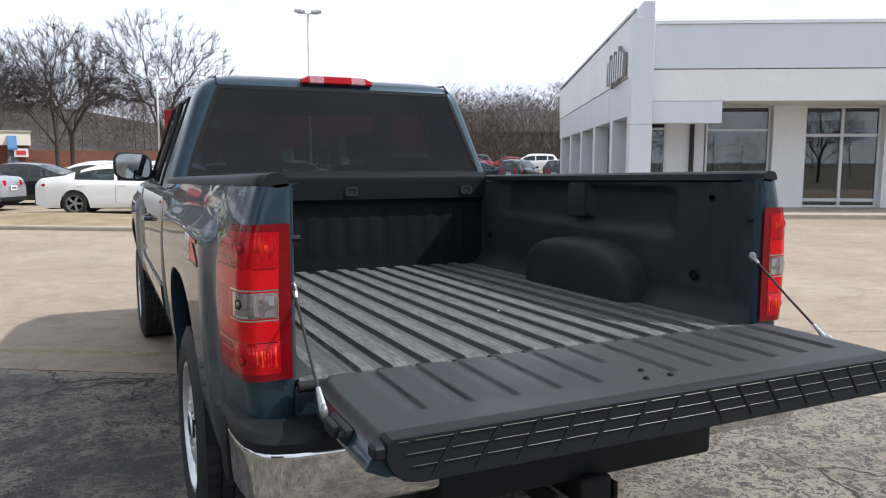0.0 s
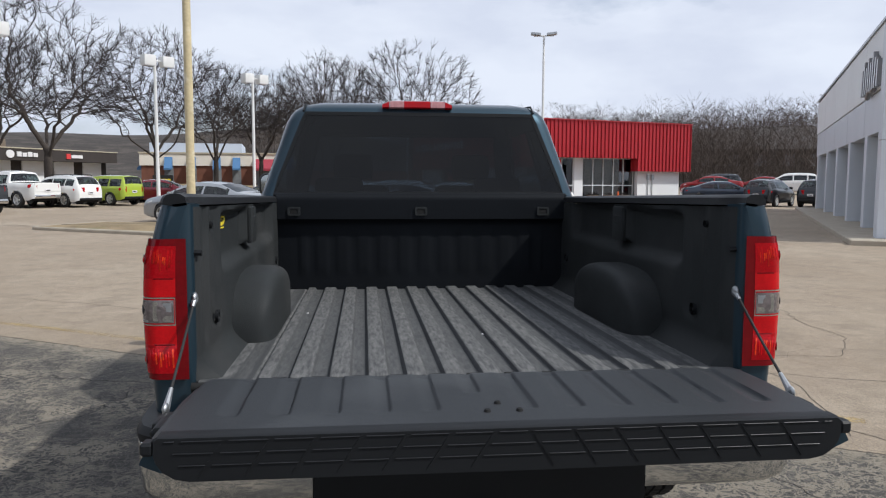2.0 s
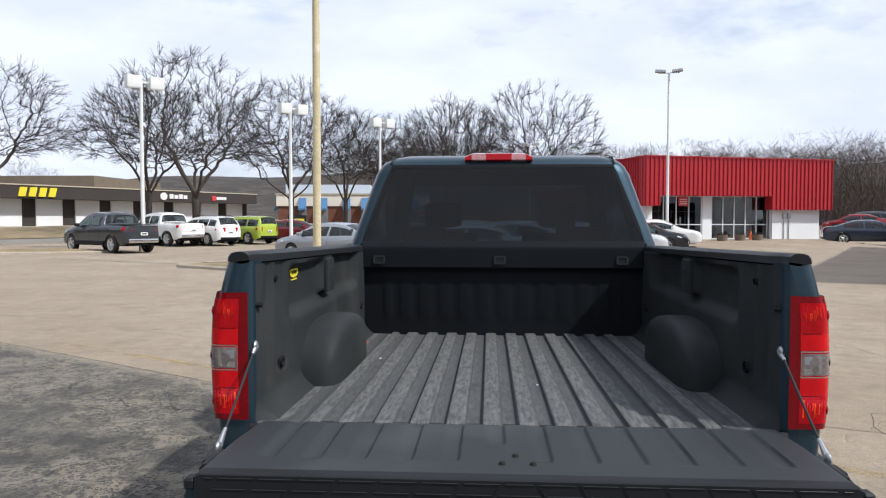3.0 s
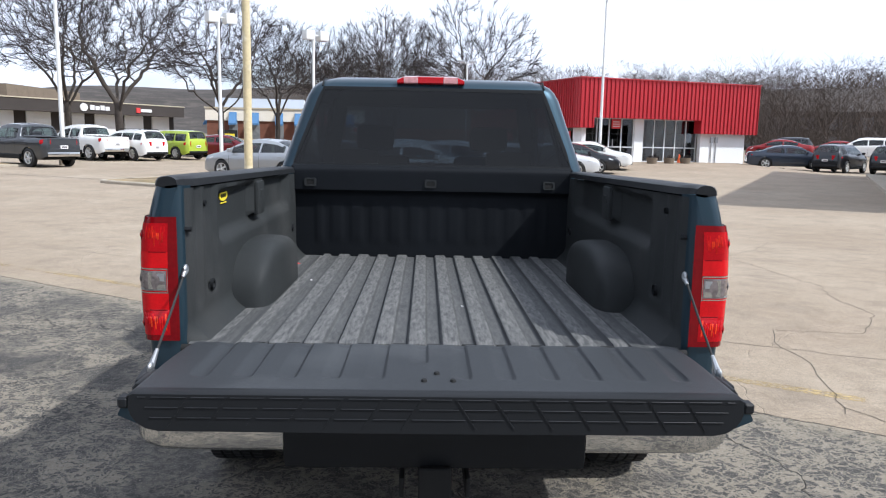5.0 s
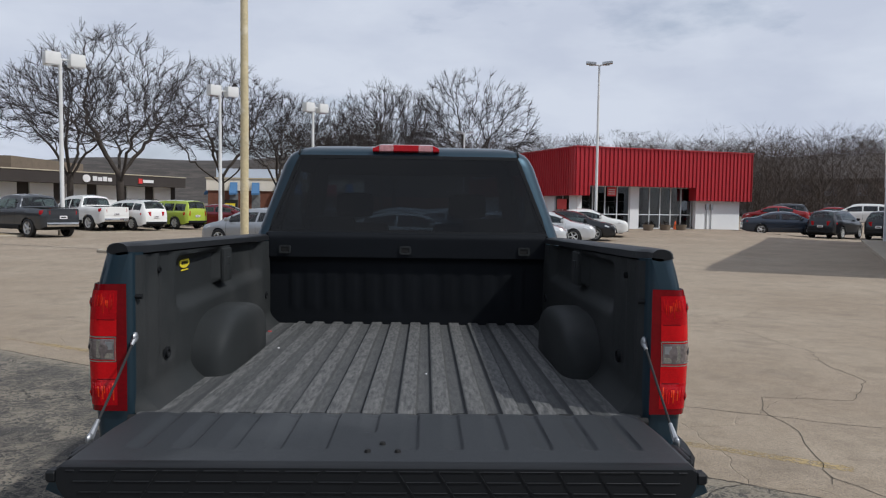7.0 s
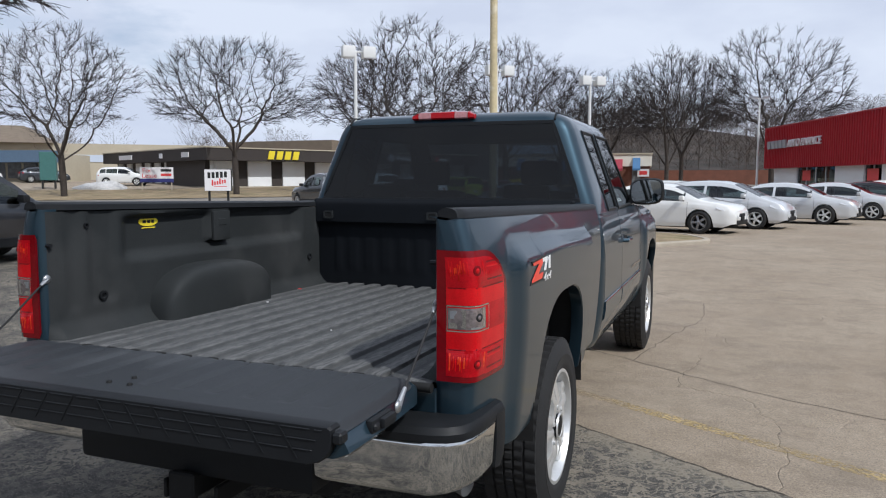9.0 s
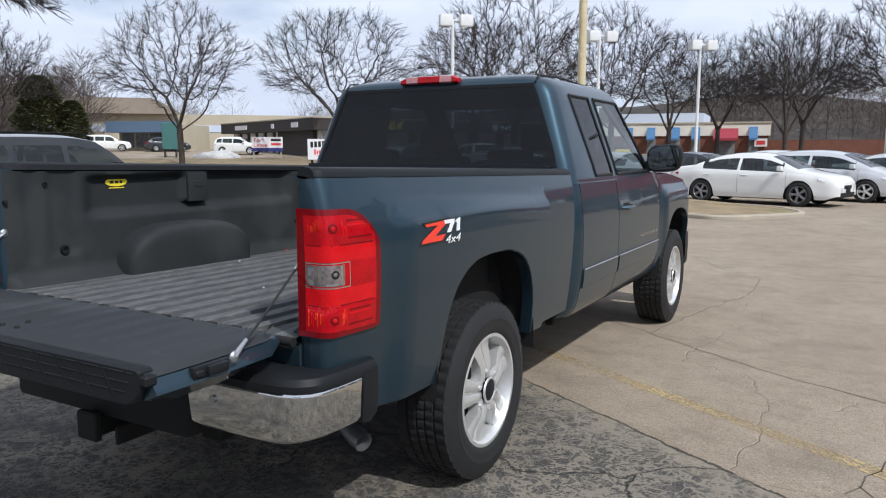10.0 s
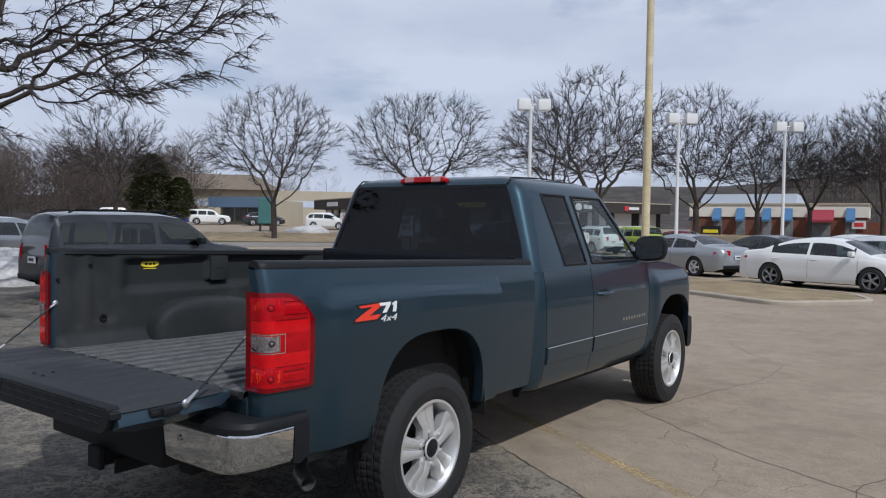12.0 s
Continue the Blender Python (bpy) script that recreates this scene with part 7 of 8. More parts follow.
        part("wing_mirror", bm, paint_mat if not dark_low else M_PLASTIC, root)
        for yc in (K["side"][-1][0] + 0.14, K["side"][-2][0] + 0.16):
            part("door_handle", boxb(sg * side_x(yc, bz - 0.125) - 0.012, sg * side_x(yc, bz - 0.125) + 0.016, yc - 0.09, yc + 0.09, bz - 0.14, bz - 0.11, bev=0.008), paint_mat, root)
        # door gap lines
        for yc in [K["side"][-1][0] - 0.04, K["side"][-1][1] + 0.10] + ([K["side"][-2][0] + 0.05] if K["side"][-2][0] + 0.05 > K["ra"] + R + 0.08 else []):
            bm = bmesh.new()
            rows = []
            for zq in lin(K["low"] + 0.12, bz - 0.03, 8):
                xq = sg * (side_x(yc, zq) + 0.0015)
                rows.append([(xq, yc - 0.004, zq), (xq, yc + 0.004, zq), (xq - sg * 0.01, yc, zq)])
            loft(bm, rows)
            part("door_gap", bm, M_DARK, root, smooth=False)
        if dark_low:
            part("lower_cladding", boxb(sg * W - 0.05, sg * W + 0.012, K["ra"] + R + 0.1, K["fa"] - R - 0.1, K["low"], K["low"] + 0.17, bev=0.015), M_PLASTIC, root)
        if rails:
            bm = bmesh.new()
            tube(bm, [(sg * (K["topw"] - 0.06), yy, H - 0.04 + o) for yy, o in ((K["rear"][1] + 0.15, 0.0), (K["rear"][1] + 0.3, 0.06), (K["front"][1] - 0.3, 0.06), (K["front"][1] - 0.1, 0.0))], 0.016, 6)
            part("roof_rail", bm, M_PLASTIC, root)
        for c, nm in ((K["fa"], 0), (K["ra"], 1)):
            add_wheel(root, kind + "wheel" + (rim.name if rim else ""), sg * (W - 0.115), c, R, sg, R, 0.21, R * 0.66, rim or M_ALLOY, 5 if kind != "suv" else 6, False, 20 + 31 * nm)
    if plate:
        part("number_plate", boxb(-0.16, 0.16, -e - 0.035, -e - 0.02, K["low"] + 0.42, K["low"] + 0.55), M_SIGNWHITE, root, smooth=False)
        part("plate_bar", boxb(-0.11, 0.11, -e - 0.037, -e - 0.0355, K["low"] + 0.46, K["low"] + 0.51), M_BLACKINK, root, smooth=False)
        part("front_plate", boxb(-0.15, 0.15, e + 0.005, e + 0.02, K["low"] + 0.20, K["low"] + 0.32), M_PLASTIC, root, smooth=False)
    return root


def cpaint(name, c, metal=0.3):
    return mat(name, c, rough=0.30, metal=metal, var=0.04, scale=1.5, bump=0.0, coat=1.0, spec=0.15)


P_WHITE = cpaint("white_car_paint", (0.72, 0.72, 0.70), 0.0)
P_SILVER = cpaint("silver_car_paint", (0.33, 0.345, 0.36), 0.55)
P_PALE = cpaint("pale_silver_car_paint", (0.60, 0.61, 0.62), 0.3)
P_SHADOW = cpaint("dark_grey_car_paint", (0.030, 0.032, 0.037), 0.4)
P_BLACK = cpaint("black_car_paint", (0.014, 0.015, 0.018))
P_CHARCOAL = cpaint("charcoal_car_paint", (0.050, 0.055, 0.062), 0.5)
P_NAVY = cpaint("dark_blue_car_paint", (0.030, 0.040, 0.060), 0.4)
P_LIME = cpaint("lime_green_car_paint", (0.36, 0.46, 0.05), 0.1)
P_MAROON = cpaint("maroon_car_paint", (0.13, 0.012, 0.020), 0.3)
P_RED = cpaint("red_car_paint", (0.22, 0.012, 0.014), 0.2)
P_GREY = cpaint("grey_car_paint", (0.070, 0.070, 0.080), 0.4)
P_BLUE = cpaint("blue_car_paint", (0.05, 0.06, 0.25), 0.3)

H1 = math.degrees(math.atan2(-0.70, 2.62))
c1 = math.cos(radians(H1)), math.sin(radians(H1))


def by_front(fx, fy, heading, kind):
    """Centre of a car from where its near front wheel stands."""
    K = CAR_KINDS[kind]
    h = radians(heading)
    dx, dy = math.cos(h), math.sin(h)
    return fx - dx * K["fa"] - dy * (K["W"] / 2 - 0.1), fy - dy * K["fa"] + dx * (K["W"] / 2 - 0.1)


def by_rear(fx, fy, heading, kind):
    """Centre of a car from where its near rear wheel (its left one) stands."""
    K = CAR_KINDS[kind]
    h = radians(heading)
    dx, dy = math.cos(h), math.sin(h)
    return fx - dx * K["ra"] + dy * (K["W"] / 2 - 0.1), fy - dy * K["ra"] - dx * (K["W"] / 2 - 0.1)


ROW = "cars along the grass island"
for nm, kind, fx, fy, pm, lb in (
        ("sedan_car", "sedan", 0.80, 20.25, P_WHITE, "clean white four-door sedan parked beside dry grass"),
        ("hatchback_car", "hatch", 2.34, 23.0, P_PALE, "pale silver hatchback parked in the car row"),
        ("sedan_car", "sedan", 4.60, 26.5, P_PALE, "silver compact sedan parked in the car row"),
        ("sedan_car", "sedan", 6.60, 30.2, P_PALE, "silver sedan further along the car row"),
        ("sedan_car", "sedan", 8.30, 33.4, P_BLACK, "glossy black sedan parked between pale cars"),
        ("sedan_car", "sedan", 9.75, 36.4, P_WHITE, "white sedan at the far end of the row")):
    cx, cy = by_front(fx, fy, H1, kind)
    car(nm, kind, cx, cy, H1, pm, lb, group=ROW, rim=M_GRAPHITE if kind == "sedan" and fx < 1 else None)
H2 = math.degrees(math.atan2(1.2, -2.5))
for nm, kind, rx, ry, pm, lb in (
        ("sedan_car", "sedan", -4.87, 23.55, P_SILVER, "silver sedan with red tail lamps behind the tall pole"),
        ("sedan_car", "sedan", -2.70, 26.4, P_BLACK, "black sedan parked tail to tail with a white one"),
        ("hatchback_car", "hatch", -0.4, 29.6, P_WHITE, "white hatchback deeper in the car row"),
        ("sedan_car", "sedan", 1.9, 33.0, P_BLACK, "dark sedan deeper in the car row")):
    cx, cy = by_rear(rx, ry, H2, kind)
    car(nm, kind, cx, cy, H2, pm, lb, group="second row of cars")
H3 = math.degrees(math.atan2(0.66, -0.75)) + 9
for nm, kind, rx, ry, pm, lb, kw in (
        ("parked_pickup", "pickup", -17.15, 30.4, P_CHARCOAL, "charcoal crew-cab pickup truck with chrome rear bumper", dict(category="pickup truck", dark_low=True, size=1.07)),
        ("parked_pickup", "pickup", -17.8, 37.7, P_WHITE, "white compact pickup truck with dark lower trim", dict(category="pickup truck", dark_low=True, size=1.06)),
        ("estate_car", "suv", -15.9, 38.7, P_WHITE, "white estate car with roof rails and dark cladding", dict(rails=True, dark_low=True)),
        ("boxy_car", "boxsuv", -14.4, 41.2, P_LIME, "lime green boxy hatchback in the parked row", dict()),
        ("sedan_car", "sedan", -12.3, 44.5, P_MAROON, "maroon sedan in the parked row", dict())):
    cx, cy = by_rear(rx, ry, H3, kind)
    car(nm, kind, cx, cy, H3 if kind != "sedan" else H3 - 150, pm, lb, group="cars by the lamp posts", **kw)
# right-hand lot
for nm, kind, x, y, hd, pm, lb, kw in (
        ("sedan_car", "sedan", 22.15, 43.1, -18, P_NAVY, "dark blue sedan parked across the far lot", dict()),
        ("sport_utility_car", "suv", 24.5, 41.4, 41, P_BLACK, "black sport utility car in the far lot", dict(dark_low=True)),
        ("sport_utility_car", "suv", 27.3, 40.4, 41, P_BLACK, "second black sport utility car in the far lot", dict(dark_low=True)),
        ("sedan_car", "sedan", 27.6, 55.6, 150, P_RED, "bright red sedan far across the lot", dict()),
        ("sport_utility_car", "suv", 33.2, 54.0, 150, P_WHITE, "white sport utility car far across the lot", dict()),
        ("sport_utility_car", "suv", 30.5, 61.0, 150, P_CHARCOAL, "charcoal sport utility car far across the lot", dict()),
        ("sedan_car", "sedan", 37.5, 52.0, 150, P_SILVER, "silver sedan far across the lot", dict()),
        ("sedan_car", "sedan", 34.5, 60.0, 150, P_RED, "dark red sedan at the lot's far edge", dict()),
        ("sedan_car", "sedan", 42.0, 50.0, 150, P_WHITE, "white sedan at the lot's far edge", dict()),
        ("sport_utility_car", "suv", 41.0, 57.0, 150, P_GREY, "grey sport utility car at the lot's far edge", dict())):
    car(nm, kind, x, y, hd, pm, lb, group="cars in the far lot", **kw)
# left: dark SUV near the truck and far traffic
car("sport_utility_car", "boxsuv", -11.6, 7.2, 87, P_SHADOW, "dark grey boxy sport utility car with roof rails", rails=True, dark_low=True, size=1.06)
car("sport_utility_car", "suv", -22.0, 8.6, 120, P_SILVER, "silver sport utility car beyond a snow heap")
car("sport_utility_car", "boxsuv", -65.4, 47.7, 52, P_WHITE, "white boxy sport utility car far by the store")
car("sport_utility_car", "suv", -50.0, 50.6, 25, P_WHITE, "white sport utility car by the strip building")
car("hatchback_car", "hatch", -60.6, 51.2, 60, P_CHARCOAL, "dark hatchback parked before the far store")
car("hatchback_car", "hatch", -67.6, 44.0, 60, P_BLUE, "blue hatchback parked before the far store")
car("sedan_car", "sedan", -70.0, 42.0, 60, P_WHITE, "white sedan parked far by the road")
car("boxy_car", "boxsuv", -74.0, 42.5, 60, P_WHITE, "white boxy car parked far by the road")


# ---- lamp posts, pole, signs ----
def lamp_post(x, y, top, heading, name="street_lamp", style=0, label="", base_z=None):
    zb = G(x, y) if base_z is None else base_z
    root = empty(name, pose(x, y, zb, 0, 0, heading), label, "street lamp", "lamp posts")
    h = top - zb
    bm = bmesh.new()
    tube(bm, [(0, 0, 0), (0, 0, h)], [0.11, 0.075] if style == 0 else [0.085, 0.055], 12)
    part("pole", bm, M_POLEWHITE, root)
    bm = bmesh.new()
    tube(bm, [(0, 0, 0), (0, 0, 0.25)], 0.2, 14)
    part("footing", bm, M_KERB, root)
    if style == 0:
        for sg in (1, -1):
            ox = 0.70 if sg > 0 else -0.36
            hd = part("lamp_head", boxb(ox - 0.33, ox + 0.33, -0.30, 0.30, -0.30, 0.28, bev=0.04, seg=2), M_POLEWHITE, root, "white box lamp head")
            hd.matrix_basis = pose(0, 0, h)
            ln = part("diffuser", boxb(ox - 0.26, ox + 0.26, -0.24, 0.24, -0.335, -0.302), M_HEAD, root, smooth=False)
            ln.matrix_basis = pose(0, 0, h)
        bm = bmesh.new()
        tube(bm, [(-0.1, 0, h), (0.45, 0, h)], 0.05, 8)
        part("arm", bm, M_POLEWHITE, root)
    else:
        bm = bmesh.new()
        tube(bm, [(-0.55, 0, h), (0.55, 0, h)], 0.035, 8)
        part("arm", bm, M_POLEWHITE, root)
        for sg in (1, -1):
            hd = part("lamp_head", boxb(sg * 0.45 - 0.28, sg * 0.45 + 0.28, -0.17, 0.17, -0.02, 0.13, bev=0.03), M_STEEL, root, "flat grey lamp head")
            hd.matrix_basis = pose(0, 0, h, 0, sg * -6, 0)
    return root


for x, y, t_ in ((-16.77, 32.65, 8.1), (-11.89, 41.48, 8.1), (-7.52, 48.2, 8.1)):
    lamp_post(x, y, t_, 40, label="tall white lamp post with two box heads")
lamp_post(9.55, 38.8, 9.45, -12, style=1, label="slim lamp post with two flat grey heads", base_z=0.3)
lamp_post(3.1, 57.0, 7.4, 10, style=1, label="slim white lamp post among bare trees")
bm = bmesh.new()
tube(bm, [(0, 0, 0), (0.01, 0, 4.0), (0.0, 0.0, 9.0), (0, 0, 14.0)], [0.125, 0.12, 0.105, 0.085], 20)
fp = empty("flag_pole", pose(-5.36, 20.2, 0.08), "tall weathered cream-painted steel pole", "pole")
part("pole", bm, M_POLEYEL, fp)
bm = bmesh.new()
tube(bm, [(0, 0, -0.1), (0, 0, 0.14)], 0.26, 18)
part("footing", bm, M_KERB, fp)


def box_sign(name, x, y, z, heading, w, h, d, label, bars, legs=True):
    root = empty(name, pose(x, y, z, 0, 0, heading), label, "sign")
    part("cabinet", boxb(-w / 2, w / 2, -d / 2, d / 2, 0.35 if legs else 0, 0.35 + h, bev=0.02), M_BLACKINK, root, smooth=False)
    part("face", boxb(-w / 2 + 0.02, w / 2 - 0.02, -d / 2 - 0.012, -d / 2, 0.37, 0.33 + h), M_SIGNWHITE, root, smooth=False)
    if legs:
        for sg in (1, -1):
            part("leg", boxb(sg * w * 0.35 - 0.06, sg * w * 0.35 + 0.06, -0.06, 0.06, -0.6, 0.36), M_BLACKINK, root, smooth=False)
    for (a, b, c, e_, mt) in bars:
        part("writing_bar", boxb(a, b, -d / 2 - 0.018, -d / 2 - 0.012, c, e_), mt, root, smooth=False)
    return root


box_sign("roadside_sign", -26.0, 33.2, 0.55, 28, 1.5, 1.25, 0.45, "small white roadside sign with dark and red bars",
         tuple((-0.56 + 0.23 * i, -0.40 + 0.23 * i, 1.08 + 0.012 * i, 1.42 + 0.012 * i, M_BLACKINK) for i in range(5))
         + tuple((-0.34 + 0.14 * i, -0.25 + 0.14 * i, 0.66 + 0.03 * i, (0.98 if i in (0, 3) else 0.86) + 0.03 * i, M_SIGNRED) for i in range(6)) + ((-0.20, 0.50, 0.60, 0.63, M_SIGNRED),))
bn = empty("lease_banner", pose(-41.3, 45.1, 1.0, 0, 0, 42), "white lease banner with red words on posts", "banner")
part("board", boxb(-1.25, 1.25, -0.03, 0.03, 0.35, 1.55), M_SIGNWHITE, bn, smooth=False)
part("band", boxb(-1.25, 1.25, -0.034, -0.03, 0.35, 0.65), M_SIGNNAVY, bn, smooth=False)
for sg in (1, -1):
    part("post", boxb(sg * 1.1 - 0.05, sg * 1.1 + 0.05, 0.03, 0.12, -0.5, 1.5), M_KERB, bn, smooth=False)
letters("For", 0.5, pose(-0.72, -0.04, 1.13, 90, 0, 0), M_SIGNRED, bn, 0.004)
letters("Lease", 0.5, pose(-0.55, -0.04, 0.72, 90, 0, 0), M_SIGNRED, bn, 0.004)
part("writing_bar", boxb(0.3, 1.1, -0.036, -0.032, 1.2, 1.4), M_BLACKINK, bn, smooth=False)
part("writing_bar", boxb(0.3, 1.1, -0.036, -0.032, 0.85, 1.05), M_SIGNRED, bn, smooth=False)
ks = empty("utility_cabinet", pose(-50.4, 42.9, 1.0, 0, 0, 40), "teal roadside shelter cabinet on legs", "cabinet")
part("cabinet", boxb(-0.6, 0.6, -0.4, 0.4, 0.5, 2.8, bev=0.04), M_TEAL, ks)
part("leg", boxb(-0.5, -0.42, -0.3, 0.3, -0.4, 0.5), M_BLACKINK, ks, smooth=False)
part("leg", boxb(0.42, 0.5, -0.3, 0.3, -0.4, 0.5), M_BLACKINK, ks, smooth=False)


def snow_heap(x, y, rx, ry, h, seed, label):
    bm = bmesh.new()

    def to3(u, v):
        r = math.sin(v)
        nn = 0.25 * noise.noise((math.cos(u) * r * 1.7 + seed, math.sin(u) * r * 1.7, seed)) + 0.12 * noise.noise((math.cos(u) * r * 5 + seed, math.sin(u) * r * 5, 0))
        return (rx * math.cos(u) * r * (1 + nn), ry * math.sin(u) * r * (1 + nn), h * max(0.0, math.cos(v)) * (1 + 1.2 * nn) - 0.03)
    field(bm, lin(0, 6.28319, 30), lin(0.02, math.pi / 2, 12), to3)
    bmesh.ops.remove_doubles(bm, verts=bm.verts, dist=0.001)
    ob = finish("snowbank", bm, M_SNOW, smooth=True, angle=1.2)
    ob.location = (x, y, G(x, y))
    tagged(ob, label, "snow")


snow_heap(-18.2, 6.6, 3.2, 1.4, 0.95, 1.0, "grubby grey-white heap of ploughed snow")
snow_heap(-46.5, 44.5, 2.6, 1.3, 0.65, 4.0, "low dirty heap of old snow on grass")
for x, y in ((8.9 + 5.6, 42.0 + 1.8),):
    r = empty("traffic_cone", pose(x + 1.1, y - 0.3, 0.16), "orange traffic cone before the shop window", "cone")
    bm = bmesh.new()
    bmesh.ops.create_cone(bm, cap_ends=True, segments=18, radius1=0.15, radius2=0.03, depth=0.7, matrix=Matrix.Translation((0, 0, 0.38)))
    part("cone", bm, M_ORANGE, r)
    part("base", boxb(-0.2, 0.2, -0.2, 0.2, 0, 0.04), M_ORANGE, r, smooth=False)
for k, (x, y) in enumerate(((13.45, 41.95), (14.6, 42.35), (15.7, 42.7))):
    r = empty("planter_tub", pose(x, y, 0.16), "round brown planter tub before the shop", "planter", "tubs at the shop front")
    bm = bmesh.new()
    bmesh.ops.create_cone(bm, cap_ends=True, segments=20, radius1=0.24, radius2=0.34, depth=0.5, matrix=Matrix.Translation((0, 0, 0.25)))
    part("tub", bm, M_SHINGLE, r)
    bm = bmesh.new()
    random.seed(40 + k)
    for i in range(60):
        a, q = random.uniform(0, 6.28), random.uniform(0, 0.28)
        p = Vector((q * math.cos(a), q * math.sin(a), 0.5))
        tube(bm, [p, p + Vector((random.uniform(-0.1, 0.1), random.uniform(-0.1, 0.1), random.uniform(0.05, 0.2)))], 0.006, 3)
    part("dry_stems", bm, M_TWIG, r)


# ---- litter in the truck bed ----
def scrap(name, x, y, z, s, mt, label, turn):
    bm = bmesh.new()
    prism(bm, [(-s, -0.3 * s), (-0.2 * s, -0.5 * s), (s, -0.1 * s), (0.5 * s, 0.45 * s), (-0.5 * s, 0.5 * s)], lambda u, v, w: (u, v, w), 0.003)
    turned(bm, pose(x, y, z, 6, 4, turn))
    tagged(finish(name, bm, mt), label, "litter")


scrap("leaf_scrap", -0.775, 1.785, 0.8485, 0.012, M_SIGNRED, "tiny red scrap lying on the bed floor", 20)
scrap("paper_scrap", -0.61, 1.20, 0.8648, 0.008, M_SIGNWHITE, "tiny pale chip lying on the bed floor", 60)
scrap("paper_scrap", 0.12, 0.62, 0.8728, 0.008, M_SIGNWHITE, "tiny pale chip lying on a floor rib", 110)


# ---- trees ----
def grow(seed, height, spread, trunk_h=2.2, n_attr=1500, tip=0.011, r_trunk=0.22, droop=0.1, twig_len=(0.5, 1.5), twigs=3, lean=0.06, low=0.30, step=0.36, wig=0.17):
    """Bare tree grown towards points spread through a broad dome; returns its trunk-and-limb mesh and its fine twig mesh."""
    rng = np.random.default_rng(seed)
    att = []
    zc = trunk_h + (height - trunk_h) * 0.42
    while len(att) < n_attr:
        p = rng.uniform(-1, 1, 3)
        q = math.sqrt(p[0] ** 2 + p[1] ** 2 + p[2] ** 2)
        if q > 1 or rng.random() > 0.45 + 0.55 * q * q:
            continue
        x, y = p[0] * spread, p[1] * spread
        z = zc + p[2] * (height - zc if p[2] > 0 else (zc - trunk_h) * (1 - low))
        z += 0.10 * height * (1 - math.hypot(p[0], p[1])) * (p[2] < 0)
        if noise.noise((x * 0.42 + seed, y * 0.42, z * 0.42)) < -0.16:
            continue
        att.append((x, y, z))
    att = np.array(att)
    a0 = rng.uniform(0, 6.28)
    nodes = [np.array((lean * (i / 6) ** 2 * trunk_h * math.cos(a0), lean * (i / 6) ** 2 * trunk_h * math.sin(a0), -0.2 + (trunk_h + 0.2) * i / 6)) for i in range(7)]
    par = [-1, 0, 1, 2, 3, 4, 5]
    # a few main limbs to begin with
    nl = int(rng.integers(4, 6))
    for k in range(nl):
        az = a0 + 6.2832 * (k + rng.uniform(-0.25, 0.25)) / nl
        el = radians(rng.uniform(42, 66))
        p, idx = nodes[6 - (k % 2)].copy(), 6 - (k % 2)
        for j in range(6):
            el2 = el + radians(rng.uniform(-8, 8))
            az += rng.uniform(-0.16, 0.16)
            p = p + step * np.array((math.cos(el2) * math.cos(az), math.cos(el2) * math.sin(az), math.sin(el2)))
            nodes.append(p.copy())
            par.append(idx)
            idx = len(nodes) - 1
    near_i = np.zeros(len(att), int)
    near_d = np.full(len(att), 1e9)

    def absorb(i0):
        P = np.array(nodes[i0:])
        d = np.linalg.norm(att[:, None, :] - P[None, :, :], axis=2)
        j = d.argmin(axis=1)
        dm = d[np.arange(len(att)), j]
        m = dm < near_d
        near_d[m], near_i[m] = dm[m], j[m] + i0
    absorb(0)
    for it in range(70):
        live = near_d < 6.0
        if not live.any():
            break
        acc = {}
        for k in np.nonzero(live)[0]:
            i = int(near_i[k])
            v = att[k] - nodes[i]
            acc.setdefault(i, np.zeros(3))
            acc[i] += v / (np.linalg.norm(v) + 1e-6)
        i0 = len(nodes)
        for i, v in acc.items():
            v = v / (np.linalg.norm(v) + 1e-6) + rng.normal(0, wig, 3) + np.array((0, 0, 0.06))
            q = nodes[i] + step * v / np.linalg.norm(v)
            nodes.append(q)
            par.append(i)
        absorb(i0)
        keep = near_d > 0.62
        att, near_i, near_d = att[keep], near_i[keep], near_d[keep]
        if len(att) == 0 or len(nodes) > 9000:
            break
    n = len(nodes)
    nch = [0] * n
    for i in range(1, n):
        nch[par[i]] += 1
    area = [0.0] * n
    for i in range(n - 1, 0, -1):
        if area[i] == 0:
            area[i] = tip ** 2.1
        area[par[i]] += area[i]
    rad = [max(tip, a ** (1 / 2.1)) for a in area]
    k = r_trunk / rad[3]
    rad = [r * (k ** min(1.0, max(0.0, math.log(max(r, tip) / tip) / math.log(rad[3] / tip)))) for r in rad]
    V, F = ([], []), ([], [])

    def prism_(w, a, b, ra, rb, m):
        d = b - a
        d = d / (np.linalg.norm(d) + 1e-9)
        u = np.cross(d, (0.31, 0.2, 0.93) if abs(d[2]) < 0.9 else (1, 0, 0))
        u = u / np.linalg.norm(u)
        v = np.cross(d, u)
        base = len(V[w])
        for c, r in ((a, ra), (b, rb)):
            for j in range(m):
                t = 6.2832 * j / m
                V[w].append(c + (u * math.cos(t) + v * math.sin(t)) * r)
        for j in range(m):
            j2 = (j + 1) % m
            F[w].append((base + j, base + j2, base + m + j2, base + m + j))
    for i in range(1, n):
        r = rad[i]
        prism_(0 if r > 0.03 else 1, nodes[par[i]] - (nodes[i] - nodes[par[i]]) * 0.08, nodes[i], min(rad[par[i]], r * 1.35), r, 9 if r > 0.1 else 6 if r > 0.04 else 3)
